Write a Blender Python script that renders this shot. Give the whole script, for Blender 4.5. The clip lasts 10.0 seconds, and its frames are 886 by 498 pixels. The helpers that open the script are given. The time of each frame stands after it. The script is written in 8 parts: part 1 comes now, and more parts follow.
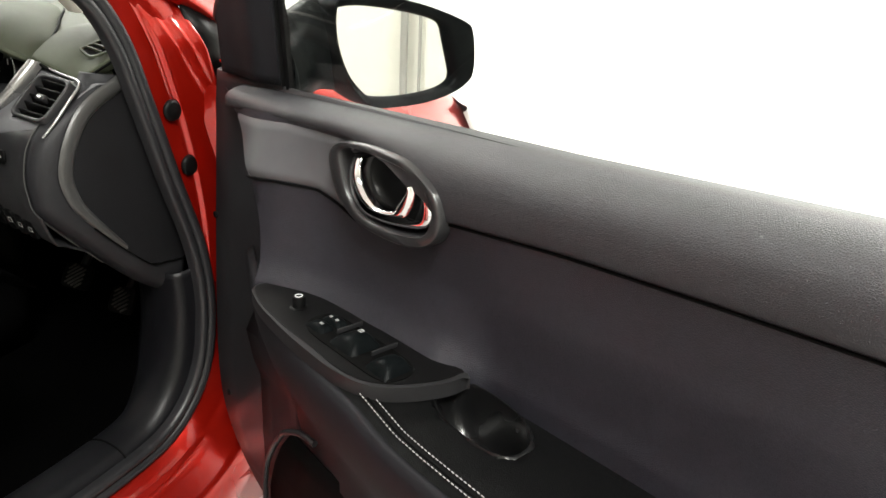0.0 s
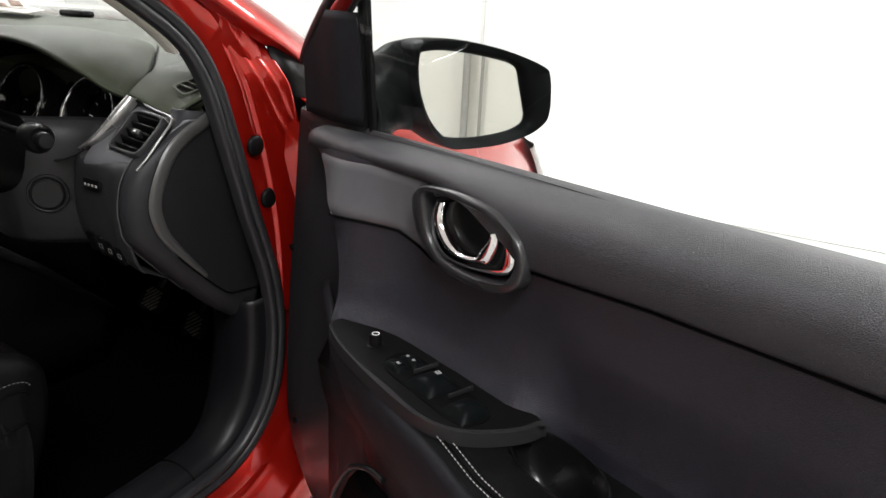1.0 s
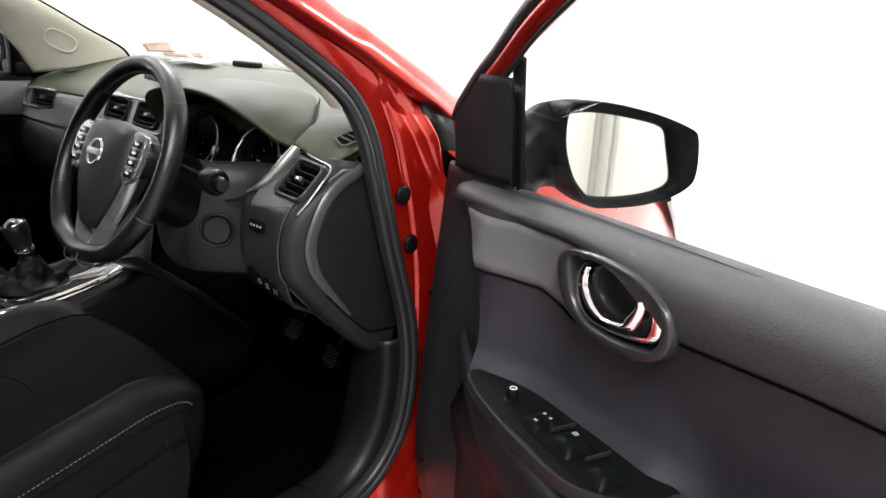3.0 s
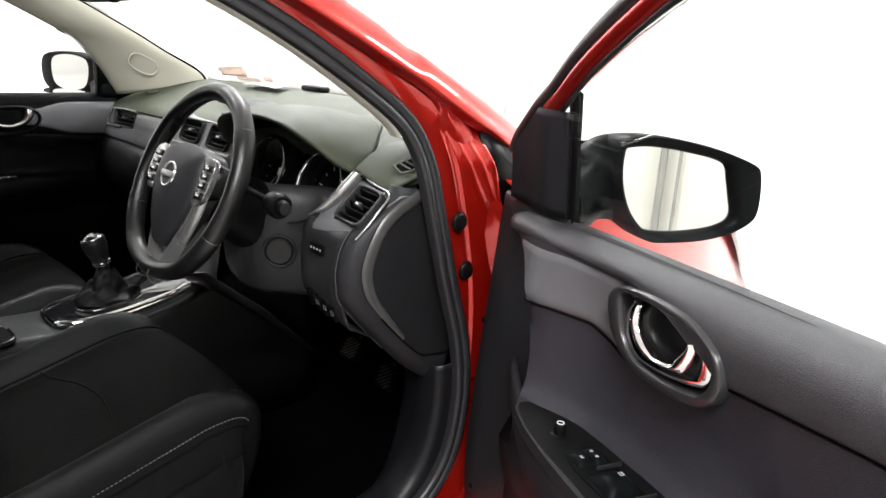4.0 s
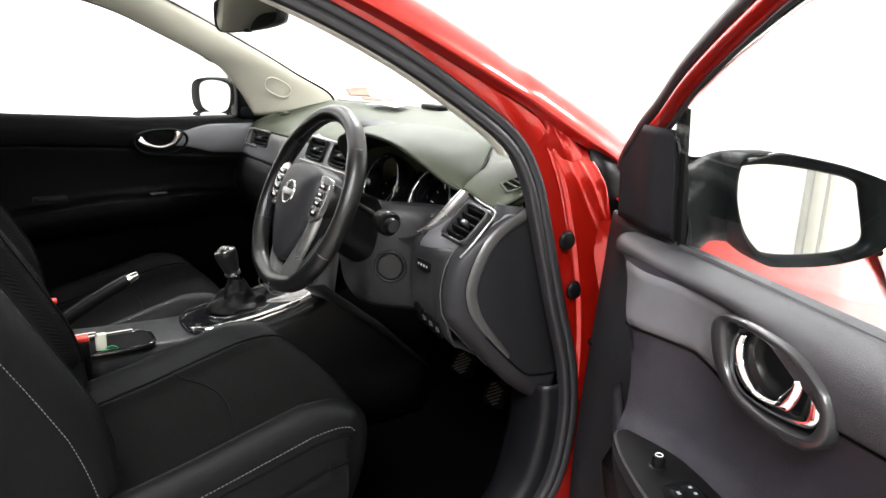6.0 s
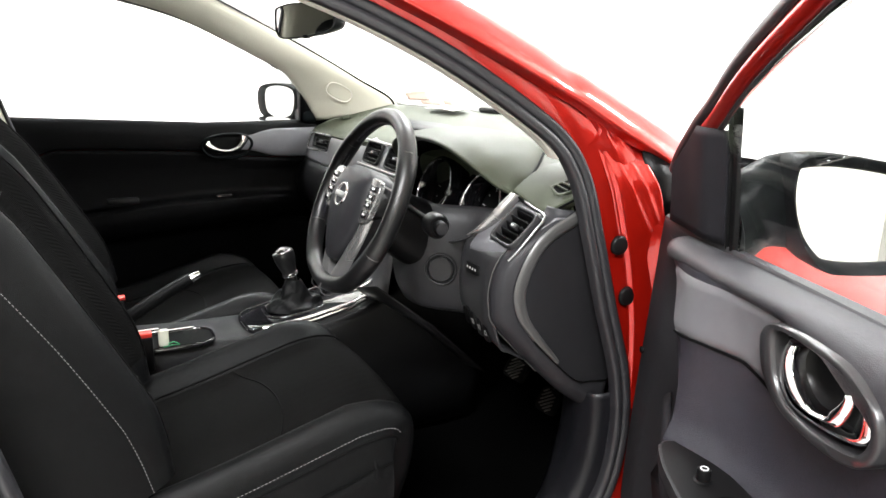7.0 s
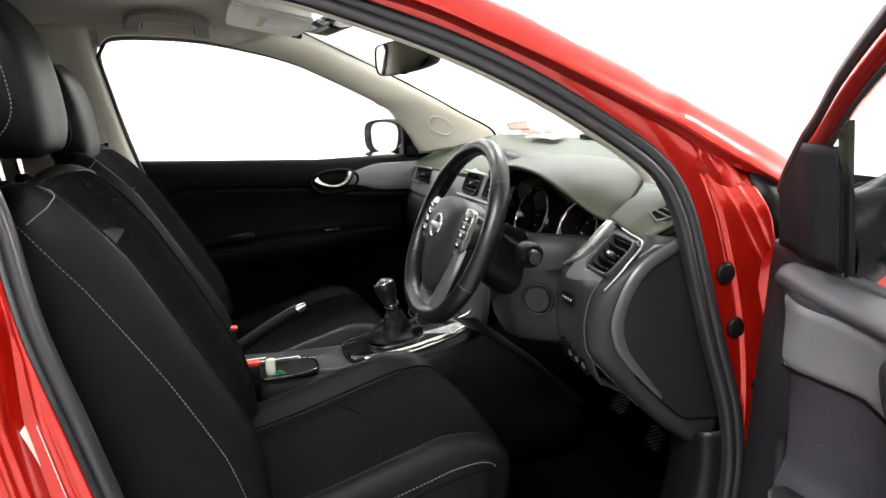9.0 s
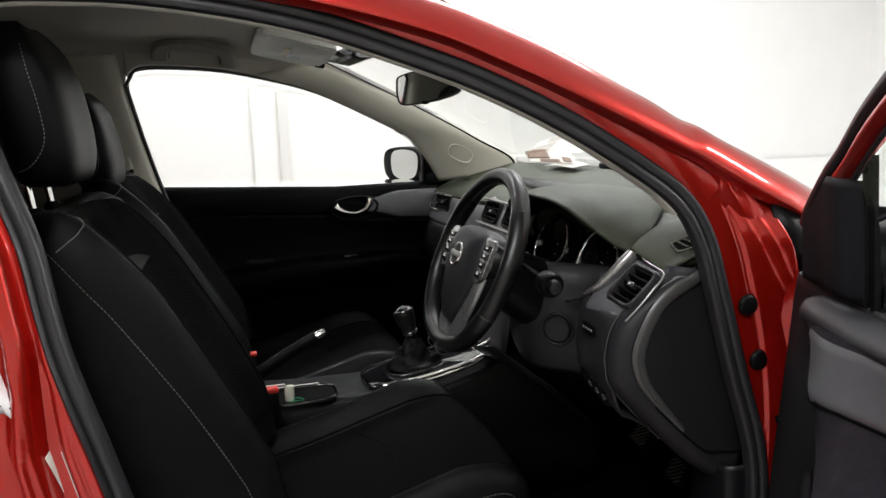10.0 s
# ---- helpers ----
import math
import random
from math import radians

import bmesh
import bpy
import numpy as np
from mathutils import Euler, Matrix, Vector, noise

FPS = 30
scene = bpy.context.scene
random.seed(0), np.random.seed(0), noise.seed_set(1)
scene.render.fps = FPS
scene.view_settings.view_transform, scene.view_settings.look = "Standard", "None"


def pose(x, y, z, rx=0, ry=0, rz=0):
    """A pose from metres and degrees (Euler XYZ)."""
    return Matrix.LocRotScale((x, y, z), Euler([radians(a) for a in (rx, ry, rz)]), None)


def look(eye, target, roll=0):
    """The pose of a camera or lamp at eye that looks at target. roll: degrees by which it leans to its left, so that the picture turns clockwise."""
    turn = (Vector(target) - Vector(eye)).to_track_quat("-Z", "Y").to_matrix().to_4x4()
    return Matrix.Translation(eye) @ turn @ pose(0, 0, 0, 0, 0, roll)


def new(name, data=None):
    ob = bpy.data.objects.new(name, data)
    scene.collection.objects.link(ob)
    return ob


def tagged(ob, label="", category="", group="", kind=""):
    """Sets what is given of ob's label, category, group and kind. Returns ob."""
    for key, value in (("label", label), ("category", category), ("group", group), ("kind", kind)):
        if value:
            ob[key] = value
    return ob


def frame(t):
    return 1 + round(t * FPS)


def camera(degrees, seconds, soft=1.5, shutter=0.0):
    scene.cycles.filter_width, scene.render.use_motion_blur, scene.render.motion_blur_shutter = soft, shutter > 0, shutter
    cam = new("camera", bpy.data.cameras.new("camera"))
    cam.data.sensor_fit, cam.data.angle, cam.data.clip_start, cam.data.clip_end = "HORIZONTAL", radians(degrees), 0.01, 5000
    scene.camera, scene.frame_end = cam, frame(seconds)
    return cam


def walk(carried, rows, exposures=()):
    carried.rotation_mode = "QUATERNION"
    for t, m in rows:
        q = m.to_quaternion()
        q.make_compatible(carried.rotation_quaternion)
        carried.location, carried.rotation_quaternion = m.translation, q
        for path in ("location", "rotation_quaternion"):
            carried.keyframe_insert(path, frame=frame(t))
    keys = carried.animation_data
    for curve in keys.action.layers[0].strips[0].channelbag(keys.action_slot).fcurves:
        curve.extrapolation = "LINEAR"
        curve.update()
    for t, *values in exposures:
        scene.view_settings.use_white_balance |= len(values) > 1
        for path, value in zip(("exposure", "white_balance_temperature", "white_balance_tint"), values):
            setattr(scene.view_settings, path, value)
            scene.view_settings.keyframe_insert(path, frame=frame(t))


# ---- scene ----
cam = camera(64.2, 10.0)
PATH = [
    (0, (1.671, -0.494, 1.121), (0.86, 1.188, 0.405), 2.7),
    (0.5, (1.657, -0.506, 1.134), (0.775, 1.154, 0.45), 3.2),
    (1, (1.644, -0.513, 1.142), (0.69, 1.12, 0.49), 3.1),
    (1.5, (1.638, -0.521, 1.148), (0.608, 1.076, 0.524), 2.8),
    (2, (1.631, -0.532, 1.156), (0.535, 1.027, 0.552), 3.1),
    (2.5, (1.631, -0.543, 1.167), (0.453, 0.962, 0.579), 2.9),
    (3, (1.629, -0.55, 1.174), (0.383, 0.907, 0.603), 3.3),
    (4.5, (1.653, -0.544, 1.204), (0.203, 0.732, 0.684), 3.6),
    (5, (1.66, -0.538, 1.206), (0.15, 0.668, 0.691), 3.4),
    (5.5, (1.664, -0.525, 1.206), (0.1, 0.611, 0.69), 2.4),
    (7, (1.684, -0.478, 1.203), (-0.033, 0.414, 0.697), 1.0),
    (7.5, (1.69, -0.459, 1.198), (-0.064, 0.359, 0.695), 0.0),
    (8, (1.695, -0.445, 1.192), (-0.095, 0.297, 0.697), -1.1),
    (8.5, (1.69, -0.436, 1.194), (-0.136, 0.231, 0.725), -1.6),
    (9, (1.689, -0.439, 1.198), (-0.171, 0.165, 0.78), -1.9),
    (9.5, (1.691, -0.443, 1.202), (-0.189, 0.125, 0.823), -1.8),
    (10, (1.691, -0.447, 1.207), (-0.196, 0.119, 0.859), -1.7),
]
EXPOSURES = [(0.0, -0.35, 6900, 6), (0.5, -1.02, 6750, 8), (1.0, -0.98, 6550, 10), (1.5, -0.98, 6500, 10), (2.0, -0.90, 6500, 10), (2.5, -0.68, 6500, 10), (3.0, -0.35, 6500, 10), (4.5, -0.25, 6500, 10),
             (5.5, 0.05, 6500, 10), (7.0, 0.38, 6500, 10), (8.0, 0.5, 6500, 10), (8.5, 0.45, 6500, 10), (9.0, 0.0, 6500, 10), (9.5, -0.84, 6500, 10), (10.0, -1.28, 6500, 10)]
walk(cam, [(t, look(eye, target, roll)) for t, eye, target, roll in PATH], EXPOSURES)
LAMP_POWER = 160.0


# ---------------------------------------------------------------- light
world = bpy.data.worlds.new("world")
scene.world = world
world.use_nodes = True
wn = world.node_tree
sky = wn.nodes.new("ShaderNodeTexSky")
sky.sky_type = "NISHITA"
sky.sun_disc = False
sky.sun_elevation = radians(50)
sky.sun_rotation = radians(200)
wn.links.new(sky.outputs[0], wn.nodes["Background"].inputs[0])
wn.nodes["Background"].inputs[1].default_value = 0.1

ROOM = dict(x0=-3.3, x1=5.2, y0=-5.5, y1=5.0, z0=-0.07, z1=3.4)


def area_lamp(name, loc, sx, sy, power, rot=(0, 0, 0)):
    d = bpy.data.lights.new(name, "AREA")
    d.shape, d.size, d.size_y, d.energy = "RECTANGLE", sx, sy, power
    d.color = (0.98, 0.99, 1.0)
    o = new(name, d)
    o.matrix_world = pose(*loc, *rot)
    return o


# ---------------------------------------------------------------- helpers
def cr(pts, n=8, closed=False):
    """Points of a smooth curve through the control points."""
    p = [np.array(q, float) for q in pts]
    k = len(p)
    out = []
    for i in range(k if closed else k - 1):
        if closed:
            a, b, c, d = p[(i - 1) % k], p[i], p[(i + 1) % k], p[(i + 2) % k]
        else:
            b, c = p[i], p[i + 1]
            a = p[i - 1] if i > 0 else 2 * b - c
            d = p[i + 2] if i + 2 < k else 2 * c - b
        for j in range(n):
            t = j / n
            out.append(0.5 * (2 * b + (c - a) * t + (2 * a - 5 * b + 4 * c - d) * t * t + (3 * b - a - 3 * c + d) * t ** 3))
    if not closed:
        out.append(p[-1])
    return out


def interp(x, xs, ys):
    return float(np.interp(x, xs, ys))


def sstep(a, b, x):
    t = min(1.0, max(0.0, (x - a) / (b - a)))
    return t * t * (3 - 2 * t)


def mesh_of(name, verts, faces, sharp=38):
    me = bpy.data.meshes.new(name)
    me.from_pydata([tuple(float(c) for c in v) for v in verts], [], faces)
    bm = bmesh.new()
    bm.from_mesh(me)
    bmesh.ops.recalc_face_normals(bm, faces=bm.faces)
    finish(bm, me, sharp)
    return me


def finish(bm, me, sharp=38):
    lim = radians(sharp)
    for f in bm.faces:
        f.smooth = True
    for e in bm.edges:
        e.smooth = not (len(e.link_faces) == 2 and e.calc_face_angle(0) > lim)
    bm.to_mesh(me)
    bm.free()


def from_bm(name, bm, sharp=38):
    me = bpy.data.meshes.new(name)
    finish(bm, me, sharp)
    return me


def grid(rows, close_u=False, close_v=False, caps=False):
    """verts, faces of a net of points; rows of equal length."""
    r, c = len(rows), len(rows[0])
    v = [q for row in rows for q in row]
    f = []
    for i in range(r if close_v else r - 1):
        for j in range(c if close_u else c - 1):
            a, b = i * c + j, i * c + (j + 1) % c
            d, e = ((i + 1) % r) * c + j, ((i + 1) % r) * c + (j + 1) % c
            f.append((a, b, e, d))
    if caps:
        f.append(tuple(range(c)))
        f.append(tuple((r - 1) * c + j for j in range(c)))
    return v, f


def part(name, me, mat, parent=None, label="", thick=0.0, bevel=0.0):
    o = new(name, me)
    mats = mat if isinstance(mat, (list, tuple)) else [mat]
    for m in mats:
        me.materials.append(m)
    if parent is not None:
        o.parent = parent
        if "base" in parent:
            o.matrix_parent_inverse = Matrix.Translation(Vector(parent["base"])).inverted()
    if thick:
        md = o.modifiers.new("thickness", "SOLIDIFY")
        md.thickness, md.offset = thick, -1
    if bevel:
        md = o.modifiers.new("edge", "BEVEL")
        md.width, md.segments, md.limit_method, md.angle_limit = bevel, 2, "ANGLE", radians(40)
    if label:
        o["label"] = label
    return o


def thing(name, base, label, category, group="", kind=""):
    o = new(name)
    o.location = base
    o["base"] = tuple(base)
    o.empty_display_size = 0.05
    return tagged(o, label, category, group, kind)


def box_me(name, size, at=(0, 0, 0), bevel=0.0, seg=2, rot=None):
    bm = bmesh.new()
    bmesh.ops.create_cube(bm, size=1)
    bmesh.ops.scale(bm, vec=size, verts=bm.verts)
    if bevel:
        bmesh.ops.bevel(bm, geom=bm.edges[:], offset=bevel, segments=seg, profile=0.5, affect="EDGES")
    m = Matrix.Translation(at) @ (rot if rot is not None else Matrix())
    bmesh.ops.transform(bm, matrix=m, verts=bm.verts)
    return from_bm(name, bm, 45)


def prism_me(name, outline, depth, m=None, bevel=0.0, seg=2):
    """A plate with the outline (2D), from 0 to depth along its normal."""
    bm = bmesh.new()
    lo = [bm.verts.new((p[0], p[1], 0)) for p in outline]
    hi = [bm.verts.new((p[0], p[1], depth)) for p in outline]
    bm.faces.new(lo[::-1])
    top = bm.faces.new(hi)
    k = len(lo)
    for i in range(k):
        bm.faces.new((lo[i], lo[(i + 1) % k], hi[(i + 1) % k], hi[i]))
    if bevel:
        bmesh.ops.bevel(bm, geom=list(top.edges), offset=bevel, segments=seg, profile=0.5, affect="EDGES")
    bmesh.ops.recalc_face_normals(bm, faces=bm.faces)
    if m is not None:
        bmesh.ops.transform(bm, matrix=m, verts=bm.verts)
    return from_bm(name, bm, 45)


def ring_me(name, outer, inner, depth, m=None, bevel=0.0):
    """A flat frame between two outlines of equal length, with its thickness."""
    k = len(outer)
    v, f = [], []
    b = bevel
    co = np.mean(np.array(outer), axis=0)
    def scale(loop, d):
        out = []
        for p in loop:
            q = np.array(p) - co
            r = np.linalg.norm(q)
            out.append(co + q * (r + d) / max(r, 1e-6))
        return out
    loops = [(outer, 0.0), (outer, depth - b), (scale(outer, -b), depth), (scale(inner, b), depth), (inner, depth - b), (inner, 0.0)]
    for lp, z in loops:
        v += [(p[0], p[1], z) for p in lp]
    n = len(loops)
    for i in range(n):
        for j in range(k):
            a, c = i * k + j, i * k + (j + 1) % k
            d, e = ((i + 1) % n) * k + j, ((i + 1) % n) * k + (j + 1) % k
            f.append((a, c, e, d))
    if m is not None:
        v = [m @ Vector(p) for p in v]
    return mesh_of(name, v, f, 50)


def tube_me(name, path, r, seg=10, closed=False, squash=None, cap=True):
    """A tube along a path; r a number or a list."""
    p = [np.array(q, float) for q in path]
    k = len(p)
    rows = []
    ref = None
    for i in range(k):
        t = p[(i + 1) % k] - p[i - 1] if closed else p[min(i + 1, k - 1)] - p[max(i - 1, 0)]
        t = t / (np.linalg.norm(t) + 1e-9)
        if ref is None:
            ref = np.array([0, 0, 1.0]) if abs(t[2]) < 0.9 else np.array([1.0, 0, 0])
        a = np.cross(t, ref)
        a /= np.linalg.norm(a) + 1e-9
        b = np.cross(a, t)
        ref = b
        rr = r[i] if isinstance(r, (list, tuple)) else r
        sa, sb = squash if squash else (1, 1)
        rows.append([p[i] + rr * (sa * math.cos(w) * a + sb * math.sin(w) * b) for w in [2 * math.pi * j / seg for j in range(seg)]])
    v, f = grid(rows, close_u=True, close_v=closed, caps=cap and not closed)
    return mesh_of(name, v, f, 50)


def without(v, f, c, xa, ya, w, h):
    """Leaves out the faces of a net inside a window w by h round c."""
    xa, ya, c = np.array(xa, float), np.array(ya, float), np.array(c, float)
    xa, ya = xa / np.linalg.norm(xa), ya / np.linalg.norm(ya)
    pts = [np.array(q, float) for q in v]
    out = []
    for q in f:
        m = sum(pts[k] for k in q) / len(q) - c
        if not (abs(m @ xa) < w / 2 and abs(m @ ya) < h / 2):
            out.append(q)
    return v, out


def lathe_me(name, prof, m=None, seg=32):
    """A turned body round z from (radius, height) pairs."""
    rows = [[(r * math.cos(w), r * math.sin(w), h) for w in [2 * math.pi * j / seg for j in range(seg)]] for r, h in prof]
    v, f = grid(rows, close_u=True, caps=True)
    if m is not None:
        v = [m @ Vector(q) for q in v]
    return mesh_of(name, v, f, 35)


def circle(r, n=32, cx=0.0, cy=0.0, ry=None, p=2.0):
    ry = r if ry is None else ry
    out = []
    for i in range(n):
        w = 2 * math.pi * i / n
        c, s = math.cos(w), math.sin(w)
        out.append((cx + r * math.copysign(abs(c) ** (2 / p), c), cy + ry * math.copysign(abs(s) ** (2 / p), s)))
    return out


def axes(o, x, y, z=None):
    """A frame with the origin and axes given."""
    x = Vector(x).normalized()
    y = Vector(y)
    y = (y - x * y.dot(x)).normalized()
    zz = x.cross(y)
    m = Matrix((x, y, zz)).transposed().to_4x4()
    m.translation = o
    return m


def stitches(name, path, mat, parent, pitch=0.0075, length=0.0048, r=0.0009, lift=(0, 0, 0)):
    """A row of short threads along a path."""
    p = [np.array(q, float) + np.array(lift) for q in path]
    seg = [np.linalg.norm(p[i + 1] - p[i]) for i in range(len(p) - 1)]
    acc = np.concatenate([[0], np.cumsum(seg)])
    arr = np.array(p)
    def at(s):
        return np.array([np.interp(s, acc, arr[:, k]) for k in range(3)])
    v, f = [], []
    s = 0.0
    while s + length < acc[-1]:
        a, b = at(s), at(s + length)
        t = (b - a) / (np.linalg.norm(b - a) + 1e-9)
        x = np.cross(t, [0.3, 0.2, 0.93])
        x /= np.linalg.norm(x)
        y = np.cross(t, x)
        o = len(v)
        for c, k in ((a, 0.5), (a + (b - a) * 0.3, 1), (a + (b - a) * 0.7, 1), (b, 0.5)):
            v += [c + r * k * x, c + r * k * y, c - r * k * x, c - r * k * y]
        for q in range(3):
            for w in range(4):
                f.append((o + q * 4 + w, o + q * 4 + (w + 1) % 4, o + q * 4 + 4 + (w + 1) % 4, o + q * 4 + 4 + w))
        f.append((o, o + 1, o + 2, o + 3))
        f.append((o + 12, o + 13, o + 14, o + 15))
        s += pitch
    ob = part(name, mesh_of(name, v, f, 60), mat, parent)
    ob["kind"] = "stuff"
    return ob


# ---------------------------------------------------------------- materials
def mat(name, base, rough=0.5, metal=0.0, spec=0.5, coat=0.0, var=0.15, scale=60.0, bump=0.0, bscale=800.0, btype="noise", dirt=0.0, bdist=0.001):
    m = bpy.data.materials.new(name)
    m.use_nodes = True
    nt = m.node_tree
    b = nt.nodes["Principled BSDF"]
    b.inputs["Metallic"].default_value = metal
    b.inputs["Roughness"].default_value = rough
    b.inputs["Specular IOR Level"].default_value = spec
    b.inputs["Coat Weight"].default_value = coat
    b.inputs["Coat Roughness"].default_value = 0.04
    tc = nt.nodes.new("ShaderNodeTexCoord")
    n1 = nt.nodes.new("ShaderNodeTexNoise")
    n1.inputs["Scale"].default_value = scale
    n1.inputs["Detail"].default_value = 6
    nt.links.new(tc.outputs["Object"], n1.inputs["Vector"])
    n2 = nt.nodes.new("ShaderNodeTexNoise")
    n2.inputs["Scale"].default_value = 3.5
    n2.inputs["Detail"].default_value = 4
    nt.links.new(tc.outputs["Object"], n2.inputs["Vector"])
    add = nt.nodes.new("ShaderNodeMath")
    add.operation = "ADD"
    nt.links.new(n1.outputs["Fac"], add.inputs[0])
    nt.links.new(n2.outputs["Fac"], add.inputs[1])
    mr = nt.nodes.new("ShaderNodeMapRange")
    mr.inputs["From Min"].default_value, mr.inputs["From Max"].default_value = 0.7, 1.3
    mr.inputs["To Min"].default_value, mr.inputs["To Max"].default_value = 1 - var, 1 + var
    nt.links.new(add.outputs[0], mr.inputs["Value"])
    mix = nt.nodes.new("ShaderNodeVectorMath")
    mix.operation = "SCALE"
    mix.inputs[0].default_value = base
    nt.links.new(mr.outputs[0], mix.inputs["Scale"])
    nt.links.new(mix.outputs[0], b.inputs["Base Color"])
    rr = nt.nodes.new("ShaderNodeMapRange")
    rr.inputs["From Min"].default_value, rr.inputs["From Max"].default_value = 0.3, 0.7
    rr.inputs["To Min"].default_value, rr.inputs["To Max"].default_value = max(0.0, rough * 0.88), min(1.0, rough * 1.12)
    nt.links.new(n2.outputs["Fac"], rr.inputs["Value"])
    nt.links.new(rr.outputs[0], b.inputs["Roughness"])
    if dirt:
        # pale specks of dust
        nd = nt.nodes.new("ShaderNodeTexVoronoi")
        nd.inputs["Scale"].default_value = 90
        nd.inputs["Randomness"].default_value = 1
        nt.links.new(tc.outputs["Object"], nd.inputs["Vector"])
        lt = nt.nodes.new("ShaderNodeMath")
        lt.operation = "LESS_THAN"
        lt.inputs[1].default_value = dirt
        nt.links.new(nd.outputs["Distance"], lt.inputs[0])
        mc = nt.nodes.new("ShaderNodeMix")
        mc.data_type = "RGBA"
        mc.inputs[7].default_value = (0.35, 0.33, 0.3, 1)
        nt.links.new(lt.outputs[0], mc.inputs[0])
        nt.links.new(mix.outputs[0], mc.inputs[6])
        nt.links.new(mc.outputs[2], b.inputs["Base Color"])
    if bump:
        if btype == "voronoi":
            t = nt.nodes.new("ShaderNodeTexVoronoi")
            t.feature = "DISTANCE_TO_EDGE"
            t.inputs["Scale"].default_value = bscale
            nz = nt.nodes.new("ShaderNodeTexNoise")
            nz.inputs["Scale"].default_value = bscale * 0.5
            va = nt.nodes.new("ShaderNodeVectorMath")
            va.operation = "MULTIPLY_ADD"
            va.inputs[1].default_value = (0.0011, 0.0011, 0.0011)
            nt.links.new(tc.outputs["Object"], nz.inputs["Vector"])
            nt.links.new(nz.outputs["Color"], va.inputs[0])
            nt.links.new(tc.outputs["Object"], va.inputs[2])
            nt.links.new(va.outputs[0], t.inputs["Vector"])
            out = t.outputs["Distance"]
            cl = nt.nodes.new("ShaderNodeMapRange")
            cl.inputs["From Max"].default_value = 0.25
            nt.links.new(out, cl.inputs["Value"])
            out = cl.outputs[0]
        else:
            t = nt.nodes.new("ShaderNodeTexNoise")
            t.inputs["Scale"].default_value = bscale
            t.inputs["Detail"].default_value = 3
            nt.links.new(tc.outputs["Object"], t.inputs["Vector"])
            out = t.outputs["Fac"]
        bp = nt.nodes.new("ShaderNodeBump")
        bp.inputs["Strength"].default_value = bump
        bp.inputs["Distance"].default_value = bdist
        nt.links.new(out, bp.inputs["Height"])
        nt.links.new(bp.outputs[0], b.inputs["Normal"])
    return m


def paint_mat(name, base, dark):
    """Metallic car paint under clear coat."""
    m = mat(name, base, rough=0.30, metal=0.70, coat=1.0, var=0.06, scale=900, bump=0.0)
    nt = m.node_tree
    b = nt.nodes["Principled BSDF"]
    lw = nt.nodes.new("ShaderNodeTexVoronoi")
    lw.inputs["Scale"].default_value = 2500
    tc = [n for n in nt.nodes if n.type == "TEX_COORD"][0]
    nt.links.new(tc.outputs["Object"], lw.inputs["Vector"])
    bp = nt.nodes.new("ShaderNodeBump")
    bp.inputs["Strength"].default_value = 0.06
    bp.inputs["Distance"].default_value = 0.0004
    nt.links.new(lw.outputs["Distance"], bp.inputs["Height"])
    nt.links.new(bp.outputs[0], b.inputs["Normal"])
    return m


def fabric_mat(name, base, pitch, amount):
    """Woven cloth with fine zigzag ribs."""
    m = mat(name, base, rough=0.9, spec=0.04, var=0.35, scale=500)
    nt = m.node_tree
    b = nt.nodes["Principled BSDF"]
    tc = [n for n in nt.nodes if n.type == "TEX_COORD"][0]
    sep = nt.nodes.new("ShaderNodeSeparateXYZ")
    nt.links.new(tc.outputs["Object"], sep.inputs[0])
    tri = nt.nodes.new("ShaderNodeMath")
    tri.operation = "PINGPONG"
    tri.inputs[1].default_value = 0.012
    nt.links.new(sep.outputs["X"], tri.inputs[0])
    s1 = nt.nodes.new("ShaderNodeMath")
    s1.operation = "ADD"
    nt.links.new(sep.outputs["Y"], s1.inputs[0])
    nt.links.new(sep.outputs["Z"], s1.inputs[1])
    s2 = nt.nodes.new("ShaderNodeMath")
    s2.operation = "MULTIPLY_ADD"
    s2.inputs[1].default_value = 0.8
    nt.links.new(tri.outputs[0], s2.inputs[0])
    nt.links.new(s1.outputs[0], s2.inputs[2])
    s3 = nt.nodes.new("ShaderNodeMath")
    s3.operation = "MULTIPLY"
    s3.inputs[1].default_value = 2 * math.pi / pitch
    nt.links.new(s2.outputs[0], s3.inputs[0])
    s4 = nt.nodes.new("ShaderNodeMath")
    s4.operation = "SINE"
    nt.links.new(s3.outputs[0], s4.inputs[0])
    bp = nt.nodes.new("ShaderNodeBump")
    bp.inputs["Strength"].default_value = amount
    bp.inputs["Distance"].default_value = 0.001
    nt.links.new(s4.outputs[0], bp.inputs["Height"])
    nt.links.new(bp.outputs[0], b.inputs["Normal"])
    return m


def glass_mat(name, tint=(1, 1, 1)):
    m = bpy.data.materials.new(name)
    m.use_nodes = True
    b = m.node_tree.nodes["Principled BSDF"]
    b.inputs["Base Color"].default_value = (*tint, 1)
    b.inputs["Roughness"].default_value = 0.0
    b.inputs["IOR"].default_value = 1.48
    b.inputs["Transmission Weight"].default_value = 1.0
    return m


def glow_mat(name, col, strength):
    m = bpy.data.materials.new(name)
    m.use_nodes = True
    b = m.node_tree.nodes["Principled BSDF"]
    b.inputs["Base Color"].default_value = (*col, 1)
    b.inputs["Emission Color"].default_value = (*col, 1)
    b.inputs["Emission Strength"].default_value = strength
    return m


